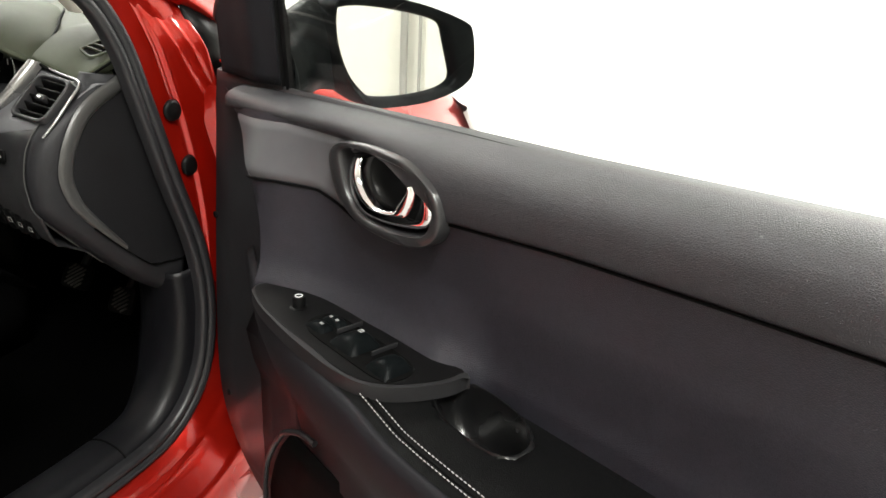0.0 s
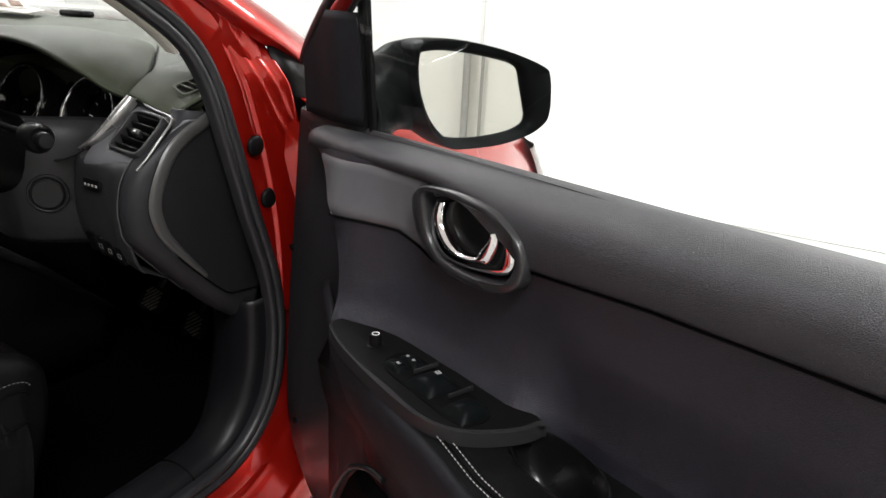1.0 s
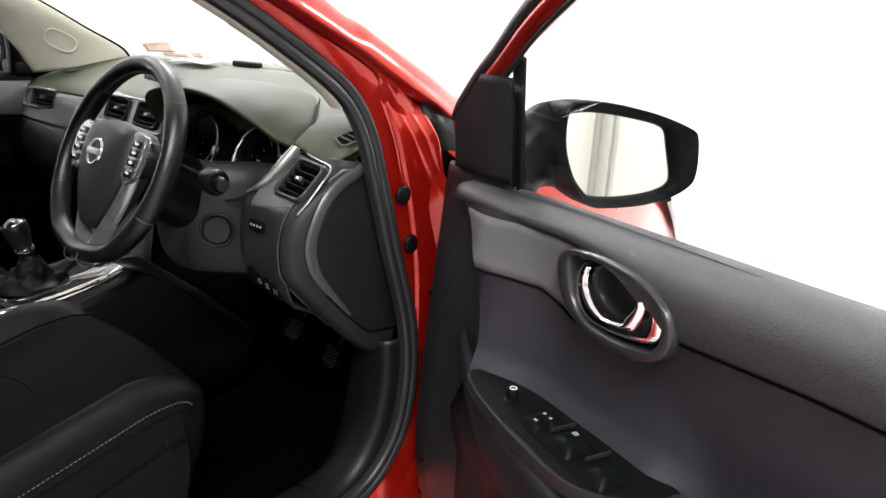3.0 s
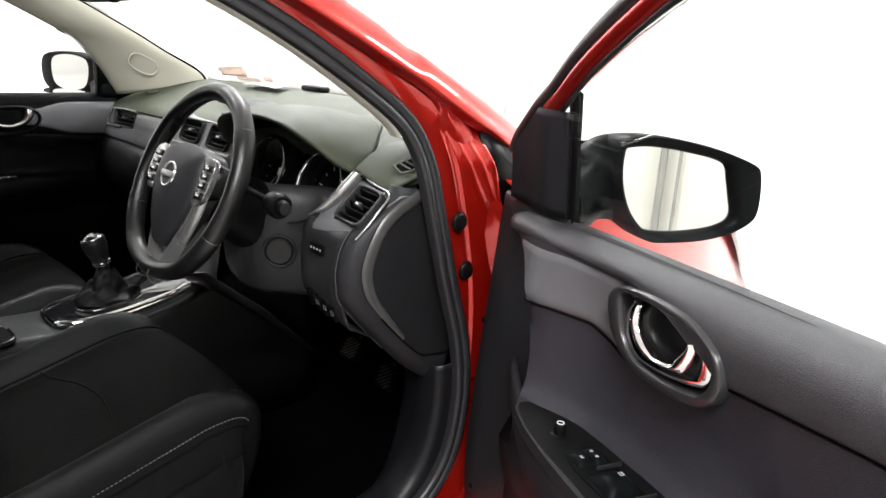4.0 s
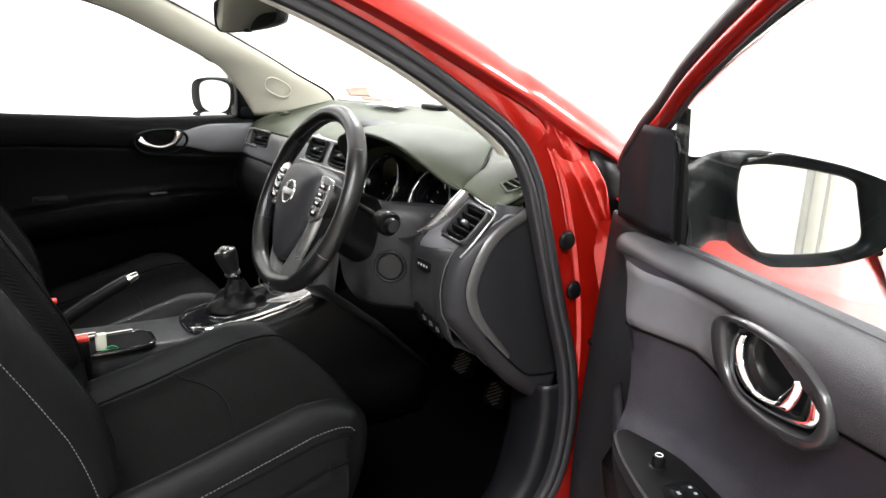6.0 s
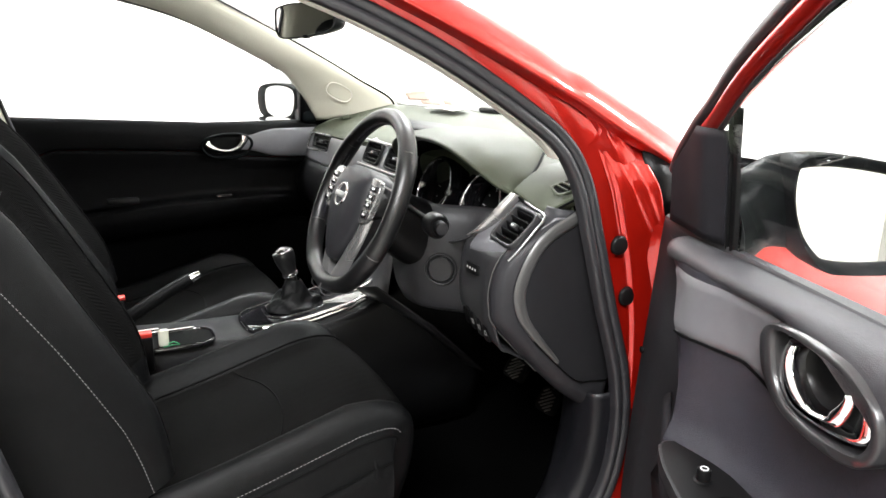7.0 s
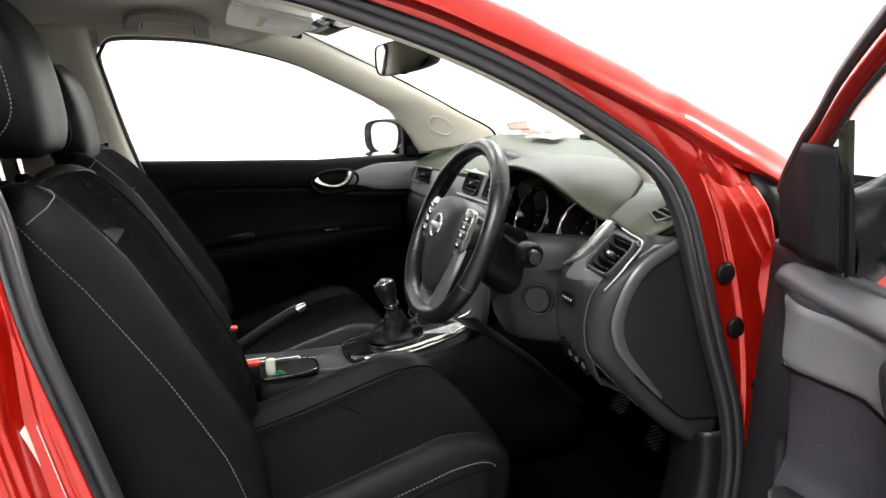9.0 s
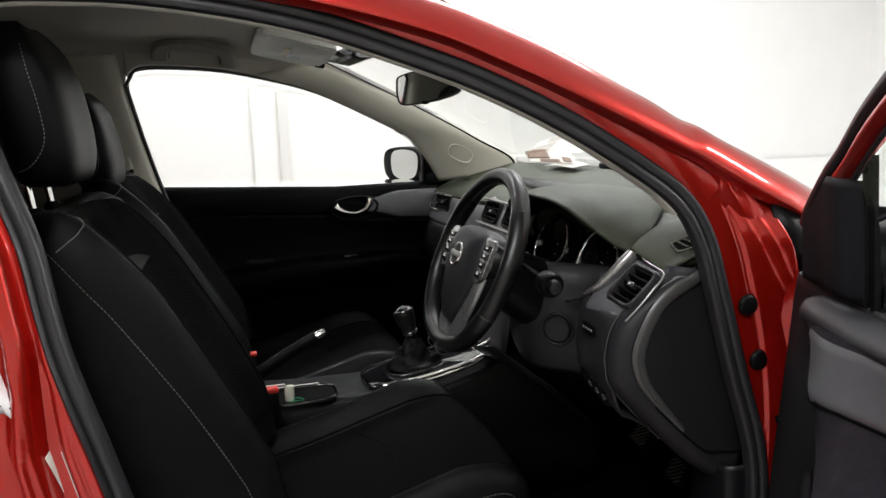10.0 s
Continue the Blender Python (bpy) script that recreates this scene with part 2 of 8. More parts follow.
RED = paint_mat("red_metallic_paint", (0.44, 0.009, 0.0035), 0)
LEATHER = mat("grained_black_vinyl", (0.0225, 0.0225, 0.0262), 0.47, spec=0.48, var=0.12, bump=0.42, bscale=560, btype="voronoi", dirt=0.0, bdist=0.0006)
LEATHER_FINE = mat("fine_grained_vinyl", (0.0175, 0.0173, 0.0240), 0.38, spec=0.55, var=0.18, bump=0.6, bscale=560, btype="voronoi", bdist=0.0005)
SEAT_LEATHER = mat("black_seat_leather", (0.0034, 0.0035, 0.0037), 0.42, spec=0.095, var=0.15, bump=0.4, bscale=500, btype="voronoi", bdist=0.0004)
LEATHER_WHEEL = mat("smooth_wheel_leather", (0.0065, 0.0065, 0.0068), 0.32, spec=0.42, var=0.12, bump=0.2, bscale=700, btype="voronoi", bdist=0.0003)
FABRIC = fabric_mat("black_ribbed_cloth", (0.0034, 0.0033, 0.0032), 0.0045, 0.35)
PLASTIC = mat("black_moulded_plastic", (0.0032, 0.0032, 0.0034), 0.42, spec=0.14, var=0.12, bump=0.25, bscale=1500, bdist=0.0004)
PLASTIC_GREY = mat("dark_grey_plastic", (0.0165, 0.0163, 0.0176), 0.42, spec=0.29, var=0.1, bump=0.2, bscale=1600, bdist=0.0004)
DASH = mat("dark_dashboard_skin", (0.040, 0.046, 0.029), 0.56, spec=0.25, var=0.1, bump=0.35, bscale=900, btype="voronoi", bdist=0.0004)
SATIN = mat("satin_grey_trim", (0.060, 0.059, 0.058), 0.34, metal=0.2, spec=0.5, var=0.05)
SILVER = mat("satin_silver", (0.32, 0.316, 0.312), 0.28, metal=0.80, var=0.04)
SPOKE_SILVER = mat("dull_spoke_silver", (0.36, 0.357, 0.354), 0.27, metal=0.80, var=0.05)
CHROME = mat("chrome", (0.86, 0.86, 0.87), 0.05, metal=1.0, var=0.02)
PIANO = mat("gloss_black", (0.006, 0.006, 0.007), 0.08, spec=0.5, coat=0.6, var=0.1)
SEAL_RUBBER = mat("soft_seal_rubber", (0.016, 0.0158, 0.0178), 0.38, spec=0.45, var=0.2, bump=0.15, bscale=1200, bdist=0.0003)
RUBBER = mat("black_rubber", (0.022, 0.0218, 0.023), 0.42, spec=0.45, var=0.15, bump=0.15, bscale=1200, bdist=0.0003)
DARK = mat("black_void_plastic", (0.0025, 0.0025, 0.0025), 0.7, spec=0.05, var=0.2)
# black carpet, base taken near zero to carry the footwell's shade
CARPET = mat("shade_black_carpet", (0.0012, 0.0012, 0.0012), 1.0, spec=0.0, var=0.4, scale=300, bump=0.8, bscale=900, bdist=0.002)
# lit copy of the pillar trim below, windscreen light put into the base
CREAM_LIT = mat("lit_pillar_cover", (0.56, 0.54, 0.48), 0.75, spec=0.25, var=0.05, scale=300, bump=0.15, bscale=900, bdist=0.0004)
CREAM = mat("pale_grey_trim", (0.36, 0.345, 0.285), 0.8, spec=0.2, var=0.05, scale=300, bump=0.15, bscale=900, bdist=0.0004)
LINER = mat("grey_headlining", (0.45, 0.42, 0.37), 0.95, spec=0.1, var=0.08, scale=400, bump=0.4, bscale=1200, bdist=0.0006)
WHITE = mat("white_marking", (0.75, 0.75, 0.75), 0.6, var=0.03)
SILVER_MARK = mat("pale_grey_marking", (0.34, 0.34, 0.34), 0.6, var=0.03)
THREAD = mat("pale_thread", (0.33, 0.32, 0.31), 0.8, var=0.1)
REDPLASTIC = mat("red_plastic", (0.55, 0.03, 0.02), 0.4, var=0.05)
IVORY = mat("ivory_plastic", (0.62, 0.62, 0.52), 0.4, var=0.04)
GREEN = mat("green_cord", (0.03, 0.25, 0.10), 0.7, var=0.1)
PAPER = mat("printed_paper", (0.72, 0.69, 0.63), 0.6, var=0.06)
PRINT = mat("brown_print", (0.20, 0.12, 0.08), 0.55, var=0.35, scale=40)
WALL = mat("white_wall", (0.86, 0.86, 0.845), 0.6, var=0.015, scale=5, bump=0.1, bscale=60)
FLOOR = mat("pale_floor", (0.47, 0.465, 0.455), 0.32, var=0.012, scale=3)
WALL_EAST = mat("pale_cream_wall", (0.70, 0.685, 0.62), 0.6, var=0.012, scale=3)
WALL_SOUTH = mat("cream_white_wall", (0.76, 0.755, 0.72), 0.6, var=0.012, scale=3)
CEIL = mat("white_ceiling", (0.8, 0.8, 0.78), 0.8, var=0.02)
CUP_GLOSS = mat("polished_black_plastic", (0.0045, 0.0045, 0.0048), 0.26, spec=0.6, var=0.1)
BEZEL = mat("dark_satin_bezel", (0.022, 0.0217, 0.023), 0.30, spec=0.5, var=0.05)
KICK_PLASTIC = mat("dull_kick_panel_plastic", (0.0055, 0.0055, 0.0068), 0.41, spec=0.26, var=0.15, bump=0.2, bscale=1500, bdist=0.0004)
PLASTIC_GLOSS = mat("smooth_black_plastic", (0.013, 0.0128, 0.014), 0.34, spec=0.4, var=0.1)
SATIN_DARK = mat("smooth_dark_grey_trim", (0.105, 0.1045, 0.112), 0.34, spec=0.5, var=0.06, bump=0.12, bscale=1800, bdist=0.0003)
PIANO_SOFT = mat("black_painted_plastic", (0.0032, 0.0042, 0.0046), 0.40, spec=0.05, var=0.1)
# door vinyl for the far side, its weak light put into a blacker base
TRIM_SHADED = mat("shaded_black_trim", (0.0016, 0.0016, 0.0017), 0.45, spec=0.05, var=0.15, bump=0.3, bscale=700, btype="voronoi", bdist=0.0004)
DOOR_PLASTIC = mat("moulded_door_plastic", (0.018, 0.0178, 0.020), 0.46, spec=0.22, var=0.12, bump=0.2, bscale=1500, bdist=0.0004)
LOWER_TRIM = mat("dull_lower_door_plastic", (0.0125, 0.0123, 0.0145), 0.60, spec=0.12, var=0.12, bump=0.3, bscale=1200, bdist=0.0004)
THREAD_DARK = mat("grey_thread", (0.12, 0.118, 0.115), 0.8, var=0.1)
THREAD_SEAT = mat("dulled_pale_thread", (0.17, 0.168, 0.165), 0.8, var=0.2, scale=200)
CONSOLE = mat("dark_console_plastic", (0.0072, 0.0074, 0.0082), 0.44, spec=0.18, var=0.12, bump=0.2, bscale=1500, bdist=0.0004)
HANDLE_GREY = mat("grey_handle_plastic", (0.30, 0.28, 0.25), 0.65, spec=0.25, var=0.05, bump=0.15, bscale=900, bdist=0.0004)
# dark tint added to keep light from behind off the headlining
TINTED = glass_mat("light_blocking_glass", (0.16, 0.17, 0.17))
VISOR = mat("pale_visor_vinyl", (0.72, 0.71, 0.64), 0.7, spec=0.3, var=0.06, bump=0.1, bscale=1200, bdist=0.0003)
YELLOW = mat("tan_label", (0.45, 0.36, 0.18), 0.6, var=0.05)
STEEL = mat("brushed_steel", (0.6, 0.6, 0.6), 0.25, metal=1.0, var=0.05)
MIRROR = mat("mirror_silvering", (0.90, 0.91, 0.90), 0.012, metal=1.0, var=0.0)
GLASS = glass_mat("clear_glass", (0.96, 0.985, 0.965))
LENS = mat("headlight_lens_over_reflector", (0.80, 0.80, 0.80), 0.15, metal=0.0, coat=1.0, var=0.08, scale=14)
LAMPGLOW = glow_mat("lamp_diffuser", (0.98, 0.99, 1.0), 12.0)
DIAL = mat("dial_face", (0.004, 0.004, 0.0045), 0.5, spec=0.1, var=0.1)
TREAD = mat("ribbed_pedal_rubber", (0.0032, 0.0031, 0.0029), 0.85, spec=0.06, var=0.6, scale=90)
RIB_RUBBER = mat("worn_rib_rubber", (0.060, 0.055, 0.050), 0.7, spec=0.2, var=0.5, scale=120)
PIPE = mat("grey_painted_pipe", (0.30, 0.29, 0.27), 0.4, var=0.08)
WALL2 = mat("grey_wall_trim", (0.75, 0.75, 0.735), 0.5, var=0.03)

# ---------------------------------------------------------------- the white hall
R = ROOM
hx, hy, hz = R["x1"] - R["x0"], R["y1"] - R["y0"], R["z1"] - R["z0"]
cx, cy, cz = (R["x1"] + R["x0"]) / 2, (R["y1"] + R["y0"]) / 2, (R["z1"] + R["z0"]) / 2
tagged(part("floor", box_me("floor", (hx + 0.4, hy + 0.4, 0.2), (cx, cy, R["z0"] - 0.1)), FLOOR), "pale smooth hall floor", "floor", kind="structure")
tagged(part("ceiling", box_me("ceiling", (hx + 0.4, hy + 0.4, 0.2), (cx, cy, R["z1"] + 0.1)), CEIL), "plain white ceiling", "ceiling", kind="structure")
walls = {}
for nm, size, at in (
    ("wall_west", (0.2, hy, hz), (R["x0"] - 0.1, cy, cz)),
    ("wall_east", (0.2, hy, hz), (R["x1"] + 0.1, cy, cz)),
    ("wall_north", (hx + 0.4, 0.2, hz), (cx, R["y1"] + 0.1, cz)),
    ("wall_south", (hx + 0.4, 0.2, hz), (cx, R["y0"] - 0.1, cz)),
):
    grey = nm in ("wall_east", "wall_south")
    walls[nm] = tagged(part(nm, box_me(nm, size, at), (WALL_EAST if nm == "wall_east" else WALL_SOUTH) if grey else WALL), ("plain cream hall wall with a pipe" if nm == "wall_east" else "plain cream-white hall wall") if grey else "bright white painted hall wall", "wall", kind="structure")
# rounded foot where the floor sweeps up into the bright walls
for nm, ax in (("wall_cove_north", 0), ("wall_cove_west", 1)):
    rr = 0.9
    cove = []
    for k in range(17):
        a = math.pi / 2 * k / 16
        off, zz = rr * (1 - math.sin(a)), R["z0"] + 0.004 + rr * (1 - math.cos(a))
        if ax == 0:
            cove.append([(R["x0"] + 0.05, R["y1"] - 0.006 - off, zz), (R["x1"] - 0.05, R["y1"] - 0.006 - off, zz)])
        else:
            cove.append([(R["x0"] + 0.03 + off, R["y0"] + 0.05, zz), (R["x0"] + 0.03 + off, R["y1"] - 0.05, zz)])
    v, f = grid(cove)
    tagged(part(nm, mesh_of(nm, v, f), WALL), "smooth white sweep between hall floor and wall", "wall", kind="structure")
# upright cover strips of the wall panels
for x, y, sx, sy in ((R["x0"] + 0.008, -0.27, 0.016, 0.012), (R["x0"] + 0.012, -0.06, 0.024, 0.07), (R["x0"] + 0.008, 2.6, 0.016, 0.05),
                     (-2.6, R["y1"] - 0.01, 0.12, 0.02), (-1.3, R["y1"] - 0.01, 0.03, 0.02)):
    tagged(part("wall_strip", box_me("wall_strip", (sx, sy, hz - 0.02), (x, y, cz), 0.004), WALL2), "narrow pale upright cover strip on the wall", "trim", kind="structure")
for x, y in ((5.14, -0.20), (5.165, -0.09)):
    tagged(part("wall_pipe", tube_me("wall_pipe", [(x, y, R["z0"]), (x, y, R["z1"])], 0.028 if x < 5.15 else 0.012, 12), PIPE), "grey upright pipe on the wall behind", "pipe", kind="structure")

LAMPS = [(-1.5, 1.8, 1.1), (2.3, 3.6, 1.55), (-2.3, -0.8, 0.8), (2.7, -1.7, 1.7)]
for x, y, power in LAMPS:
    t = thing("ceiling_lamp", (x, y, R["z1"] - 0.04), "long white ceiling lamp with a glowing diffuser", "ceiling lamp", "lamps of the hall")
    part("frame", ring_me("frame", [(-0.32, -0.92), (0.32, -0.92), (0.32, 0.92), (-0.32, 0.92)], [(-0.29, -0.89), (0.29, -0.89), (0.29, 0.89), (-0.29, 0.89)], 0.038, Matrix.Translation((x, y, R["z1"] - 0.04)), 0.003), CEIL, t)
    part("diffuser", box_me("diffuser", (0.575, 1.775, 0.012), (x, y, R["z1"] - 0.012)), LAMPGLOW, t)
    area_lamp("ceiling_light", (x, y, R["z1"] - 0.045), 0.55, 1.75, LAMP_POWER * power)

# ---------------------------------------------------------------- car body
GROUND = R["z0"]
car = thing("hatchback", (0, 0, GROUND), "red metallic hatchback body with a black door seal", "car")

PROFILES = {
    "roof": [(0.006, -0.006), (0.023, 0.002), (0.041, 0.004), (0.044, 0.012), (0.049, 0.013), (0.052, 0.005), (0.056, 0.021), (0.070, 0.018), (0.078, 0.004), (0.080, -0.050)],
    "base": [(0.006, -0.006), (0.024, 0.002), (0.058, 0.004), (0.062, 0.013), (0.070, 0.014), (0.074, 0.006), (0.078, 0.014), (0.084, 0.012), (0.090, 0.002), (0.092, -0.05)],
    "mid": [(0.006, -0.006), (0.024, 0.002), (0.048, 0.004), (0.052, 0.012), (0.058, 0.013), (0.062, 0.005), (0.066, 0.016), (0.076, 0.014), (0.084, 0.002), (0.086, -0.05)],
    "corner": [(0.006, -0.006), (0.026, 0.000), (0.060, 0.004), (0.068, 0.009), (0.076, 0.011), (0.084, 0.012), (0.092, 0.012), (0.100, 0.012), (0.108, 0.010), (0.114, -0.02)],
    "upper": [(0.006, -0.006), (0.026, 0.000), (0.068, 0.004), (0.076, 0.010), (0.084, 0.014), (0.092, 0.018), (0.100, 0.022), (0.106, 0.025), (0.113, 0.028), (0.126, 0.030)],
    "hinge": [(0.006, -0.006), (0.026, 0.000), (0.074, 0.004), (0.082, 0.012), (0.089, 0.026), (0.096, 0.032), (0.103, 0.050), (0.108, 0.056), (0.113, 0.080), (0.126, 0.090)],
    "sill": [(0.006, -0.006), (0.020, 0.006), (0.030, 0.032), (0.042, 0.036), (0.048, 0.060), (0.060, 0.066), (0.066, 0.090), (0.085, 0.100), (0.160, 0.100), (0.220, 0.070)],
    "rear": [(0.004, -0.010), (0.026, -0.008), (0.052, -0.008), (0.060, -0.006), (0.070, -0.004), (0.084, 0.0), (0.092, 0.004), (0.120, 0.012), (0.170, 0.022), (0.230, 0.030)],
}
APERTURE = [
    ((0.735, -0.52, 0.265), "sill"), ((0.735, -0.10, 0.262), "sill"), ((0.735, 0.16, 0.268), "sill"), ((0.735, 0.30, 0.292), "sill"),
    ((0.735, 0.385, 0.375), "hinge"), ((0.735, 0.416, 0.50), "hinge"), ((0.733, 0.408, 0.63), "hinge"), ((0.731, 0.362, 0.78), "hinge"),
    ((0.728, 0.322, 0.92), "upper"), ((0.722, 0.296, 1.01), "corner"), ((0.710, 0.258, 1.078), "base"), ((0.690, 0.185, 1.138), "mid"),
    ((0.662, 0.070, 1.212), "roof"), ((0.632, -0.050, 1.274), "roof"), ((0.606, -0.170, 1.322), "roof"), ((0.588, -0.300, 1.365), "roof"),
    ((0.580, -0.450, 1.395), "roof"), ((0.577, -0.620, 1.410), "roof"), ((0.587, -0.770, 1.392), "roof"), ((0.620, -0.775, 1.285), "rear"),
    ((0.662, -0.738, 1.165), "rear"), ((0.690, -0.705, 1.068), "rear"), ((0.712, -0.689, 0.983), "rear"), ((0.724, -0.677, 0.925), "rear"),
    ((0.732, -0.661, 0.865), "rear"), ((0.735, -0.641, 0.79), "rear"), ((0.735, -0.602, 0.62), "rear"), ((0.735, -0.575, 0.46), "rear"), ((0.735, -0.562, 0.34), "rear"),
]
NA = 8
ap_path = cr([p for p, _ in APERTURE], NA, closed=True)


def ap_profile(i):
    a, f = divmod(i, NA)
    f = sstep(0, 1, f / NA)
    p, q = PROFILES[APERTURE[a % len(APERTURE)][1]], PROFILES[APERTURE[(a + 1) % len(APERTURE)][1]]
    return [(u[0] * (1 - f) + v[0] * f, u[1] * (1 - f) + v[1] * f) for u, v in zip(p, q)]


def frames(path):
    k = len(path)
    out = []
    for i in range(k):
        t = path[(i + 1) % k] - path[i - 1]
        e = np.cross(t, [1, 0, 0])
        out.append(e / np.linalg.norm(e))
    return out


ap_e = frames(ap_path)
X = np.array([1.0, 0, 0])
rows = [[ap_path[i] + a * ap_e[i] + b * X for a, b in ap_profile(i)] for i in range(len(ap_path))]
v, f = grid(rows, close_v=True)
part("side_frame", mesh_of("side_frame", v, f, 50), RED, car, "glossy red painted door aperture")
SEAL = [(-0.021, -0.016), (-0.022, 0.000), (-0.018, 0.008), (-0.010, 0.009), (-0.004, 0.003), (-0.001, 0.008), (0.005, 0.011), (0.011, 0.009), (0.014, 0.001), (0.014, -0.012)]
rows = []
for i in range(len(ap_path)):
    slim = 1 - 0.55 * sstep(19.5 * NA, 20.5 * NA, i)
    rows.append([ap_path[i] + (a * slim if a > 0 else a) * ap_e[i] + b * X for a, b in SEAL])
v, f = grid(rows, close_u=True, close_v=True)
part("door_seal", mesh_of("door_seal", v, f, 70), SEAL_RUBBER, car, "black rubber door seal")
# pale inner pillar cover along the front edge of the opening, lightened for windscreen light
i0, i1 = 9 * NA + 6, 18 * NA
rows = [[ap_path[i] + a * ap_e[i] + b * X for a, b in ((-0.012, -0.014), (-0.023, -0.012), (-0.0255, -0.018), (-0.022, -0.045), (-0.004, -0.075), (0.02, -0.085))] for i in range(i0, i1)]
v, f = grid(rows)
part("pillar_trim", mesh_of("pillar_trim", v, f, 60), CREAM_LIT, car, "inner windscreen pillar cover with windscreen light put into its pale colour")
for y, z in ((0.372, 0.893), (0.400, 0.793)):
    m = axes((0.736, y, z), (0, 1, 0), (0, 0, 1))
    part("plug", lathe_me("plug", [(0.0005, 0.006), (0.012, 0.0058), (0.0165, 0.004), (0.0185, 0.001), (0.0185, -0.002)], m, 28), PLASTIC, car, "round black blanking plug")
# outer pillar skin running on to the wing
SK_T = [(0.565, -0.50, 1.462), (0.578, -0.30, 1.440), (0.600, -0.122, 1.398), (0.620, -0.003, 1.352), (0.640, 0.080, 1.311), (0.655, 0.172, 1.262), (0.665, 0.222, 1.235), (0.673, 0.269, 1.206), (0.690, 0.297, 1.191), (0.700, 0.338, 1.167), (0.702, 0.402, 1.137), (0.704, 0.470, 1.104), (0.706, 0.521, 1.077), (0.708, 0.603, 1.034)]
SK_B = [(0.600, -0.52, 1.420), (0.625, -0.32, 1.392), (0.655, -0.14, 1.345), (0.680, -0.02, 1.294), (0.698, 0.065, 1.254), (0.712, 0.150, 1.212), (0.721, 0.205, 1.184), (0.730, 0.252, 1.160), (0.736, 0.282, 1.144), (0.743, 0.322, 1.119), (0.752, 0.382, 1.086), (0.756, 0.432, 1.062), (0.756, 0.470, 1.040), (0.754, 0.535, 1.000)]
rows = []
for a, b in zip(cr(SK_T, 4), cr(SK_B, 4)):
    rows.append(cr([a + np.array([-0.05, 0.02, -0.012]), a + np.array([-0.012, 0.004, -0.001]), a, a * 0.7 + b * 0.3 + np.array([0.006, 0, 0.005]), a * 0.3 + b * 0.7 + np.array([0.006, 0, 0.004]), b, b + np.array([-0.004, -0.003, -0.005]), b + np.array([-0.02, -0.004, -0.012])], 3))
v, f = grid(rows)
part("pillar_skin", mesh_of("pillar_skin", v, f, 60), RED, car, "red outer windscreen pillar")
# stepped edge and upright beads pressed into the hinge post under the pillar
EDGE_ZY = [(0.56, 0.423), (0.687, 0.415), (0.734, 0.415), (0.804, 0.412), (0.838, 0.407), (0.885, 0.391), (0.93, 0.369), (0.984, 0.352), (1.035, 0.345), (1.07, 0.333), (1.10, 0.318)]
BEADS = [[(0.90, 0.440), (0.914, 0.425), (0.949, 0.399), (0.992, 0.380), (1.05, 0.366), (1.075, 0.350), (1.10, 0.335)], [(0.90, 0.458), (0.911, 0.452), (0.935, 0.434), (0.99, 0.408), (1.038, 0.389), (1.08, 0.371), (1.10, 0.360)], [(0.88, 0.455), (0.90, 0.453), (0.928, 0.447), (0.967, 0.438), (1.032, 0.415), (1.079, 0.398), (1.10, 0.388)]]


def post_line(pts, z):
    """The line's smooth course up the post."""
    if id(pts) not in post_fit:
        post_fit[id(pts)] = np.polyfit([p[0] for p in pts], [p[1] for p in pts], 3 if pts is EDGE_ZY else 2)
    return float(np.polyval(post_fit[id(pts)], z))


post_fit = {}


rows = []
for i in range(61):
    z = 0.56 + (1.092 - 0.56) * i / 60
    y1 = post_line(EDGE_ZY, z)
    yr = interp(z, [0.56, 0.80, 0.90, 1.092], [0.468, 0.464, 0.462, 0.400])
    bead = sstep(0.885, 0.925, z)
    top = sstep(1.092, 0.985, z)
    row = []
    for j in range(49):
        y = y1 - 0.010 + (yr - y1 + 0.010) * j / 48
        x = 0.7335 + 0.0065 * sstep(y1 - 0.005, y1 + 0.006, y) * top + 0.32 * max(0.0, y - y1) * top
        x += 0.0022 * math.exp(-((y - y1 - 0.001) / 0.0035) ** 2) * top
        for b in BEADS:
            x += 0.0015 * bead * min(1.0, 1.6 * top) * math.exp(-((y - post_line(b, z)) / 0.0042) ** 2)
        row.append((x - 0.016 * (1 - top), y, z))
    row.append((row[-1][0] - 0.004, row[-1][1] + 0.003, z))
    row.append((row[-1][0] - 0.03, row[-1][1] + 0.003, z))
    rows.append(row)
v, f = grid(rows)
part("pressed_ribs", mesh_of("pressed_ribs", v, f, 80), RED, car, "upright ribs pressed into the red hinge post")
# black corner piece between pillar and wing
v, f = grid([[(0.738, 0.405, 1.072), (0.752, 0.48, 1.038)], [(0.742, 0.414, 1.022), (0.765, 0.478, 0.995)], [(0.745, 0.425, 0.92), (0.775, 0.475, 0.93)]])
part("corner_cover", mesh_of("corner_cover", v, f), PLASTIC, car, thick=0.006)

# pressings and stickers of the rear door post
def on_rear(z, e, dx):
    ys = [p[1] for p, q in APERTURE[20:]]
    zs = [p[2] for p, q in APERTURE[20:]]
    xs = [p[0] for p, q in APERTURE[20:]]
    return Vector((interp(z, zs[::-1], xs[::-1]) + dx, interp(z, zs[::-1], ys[::-1]) - e, z))


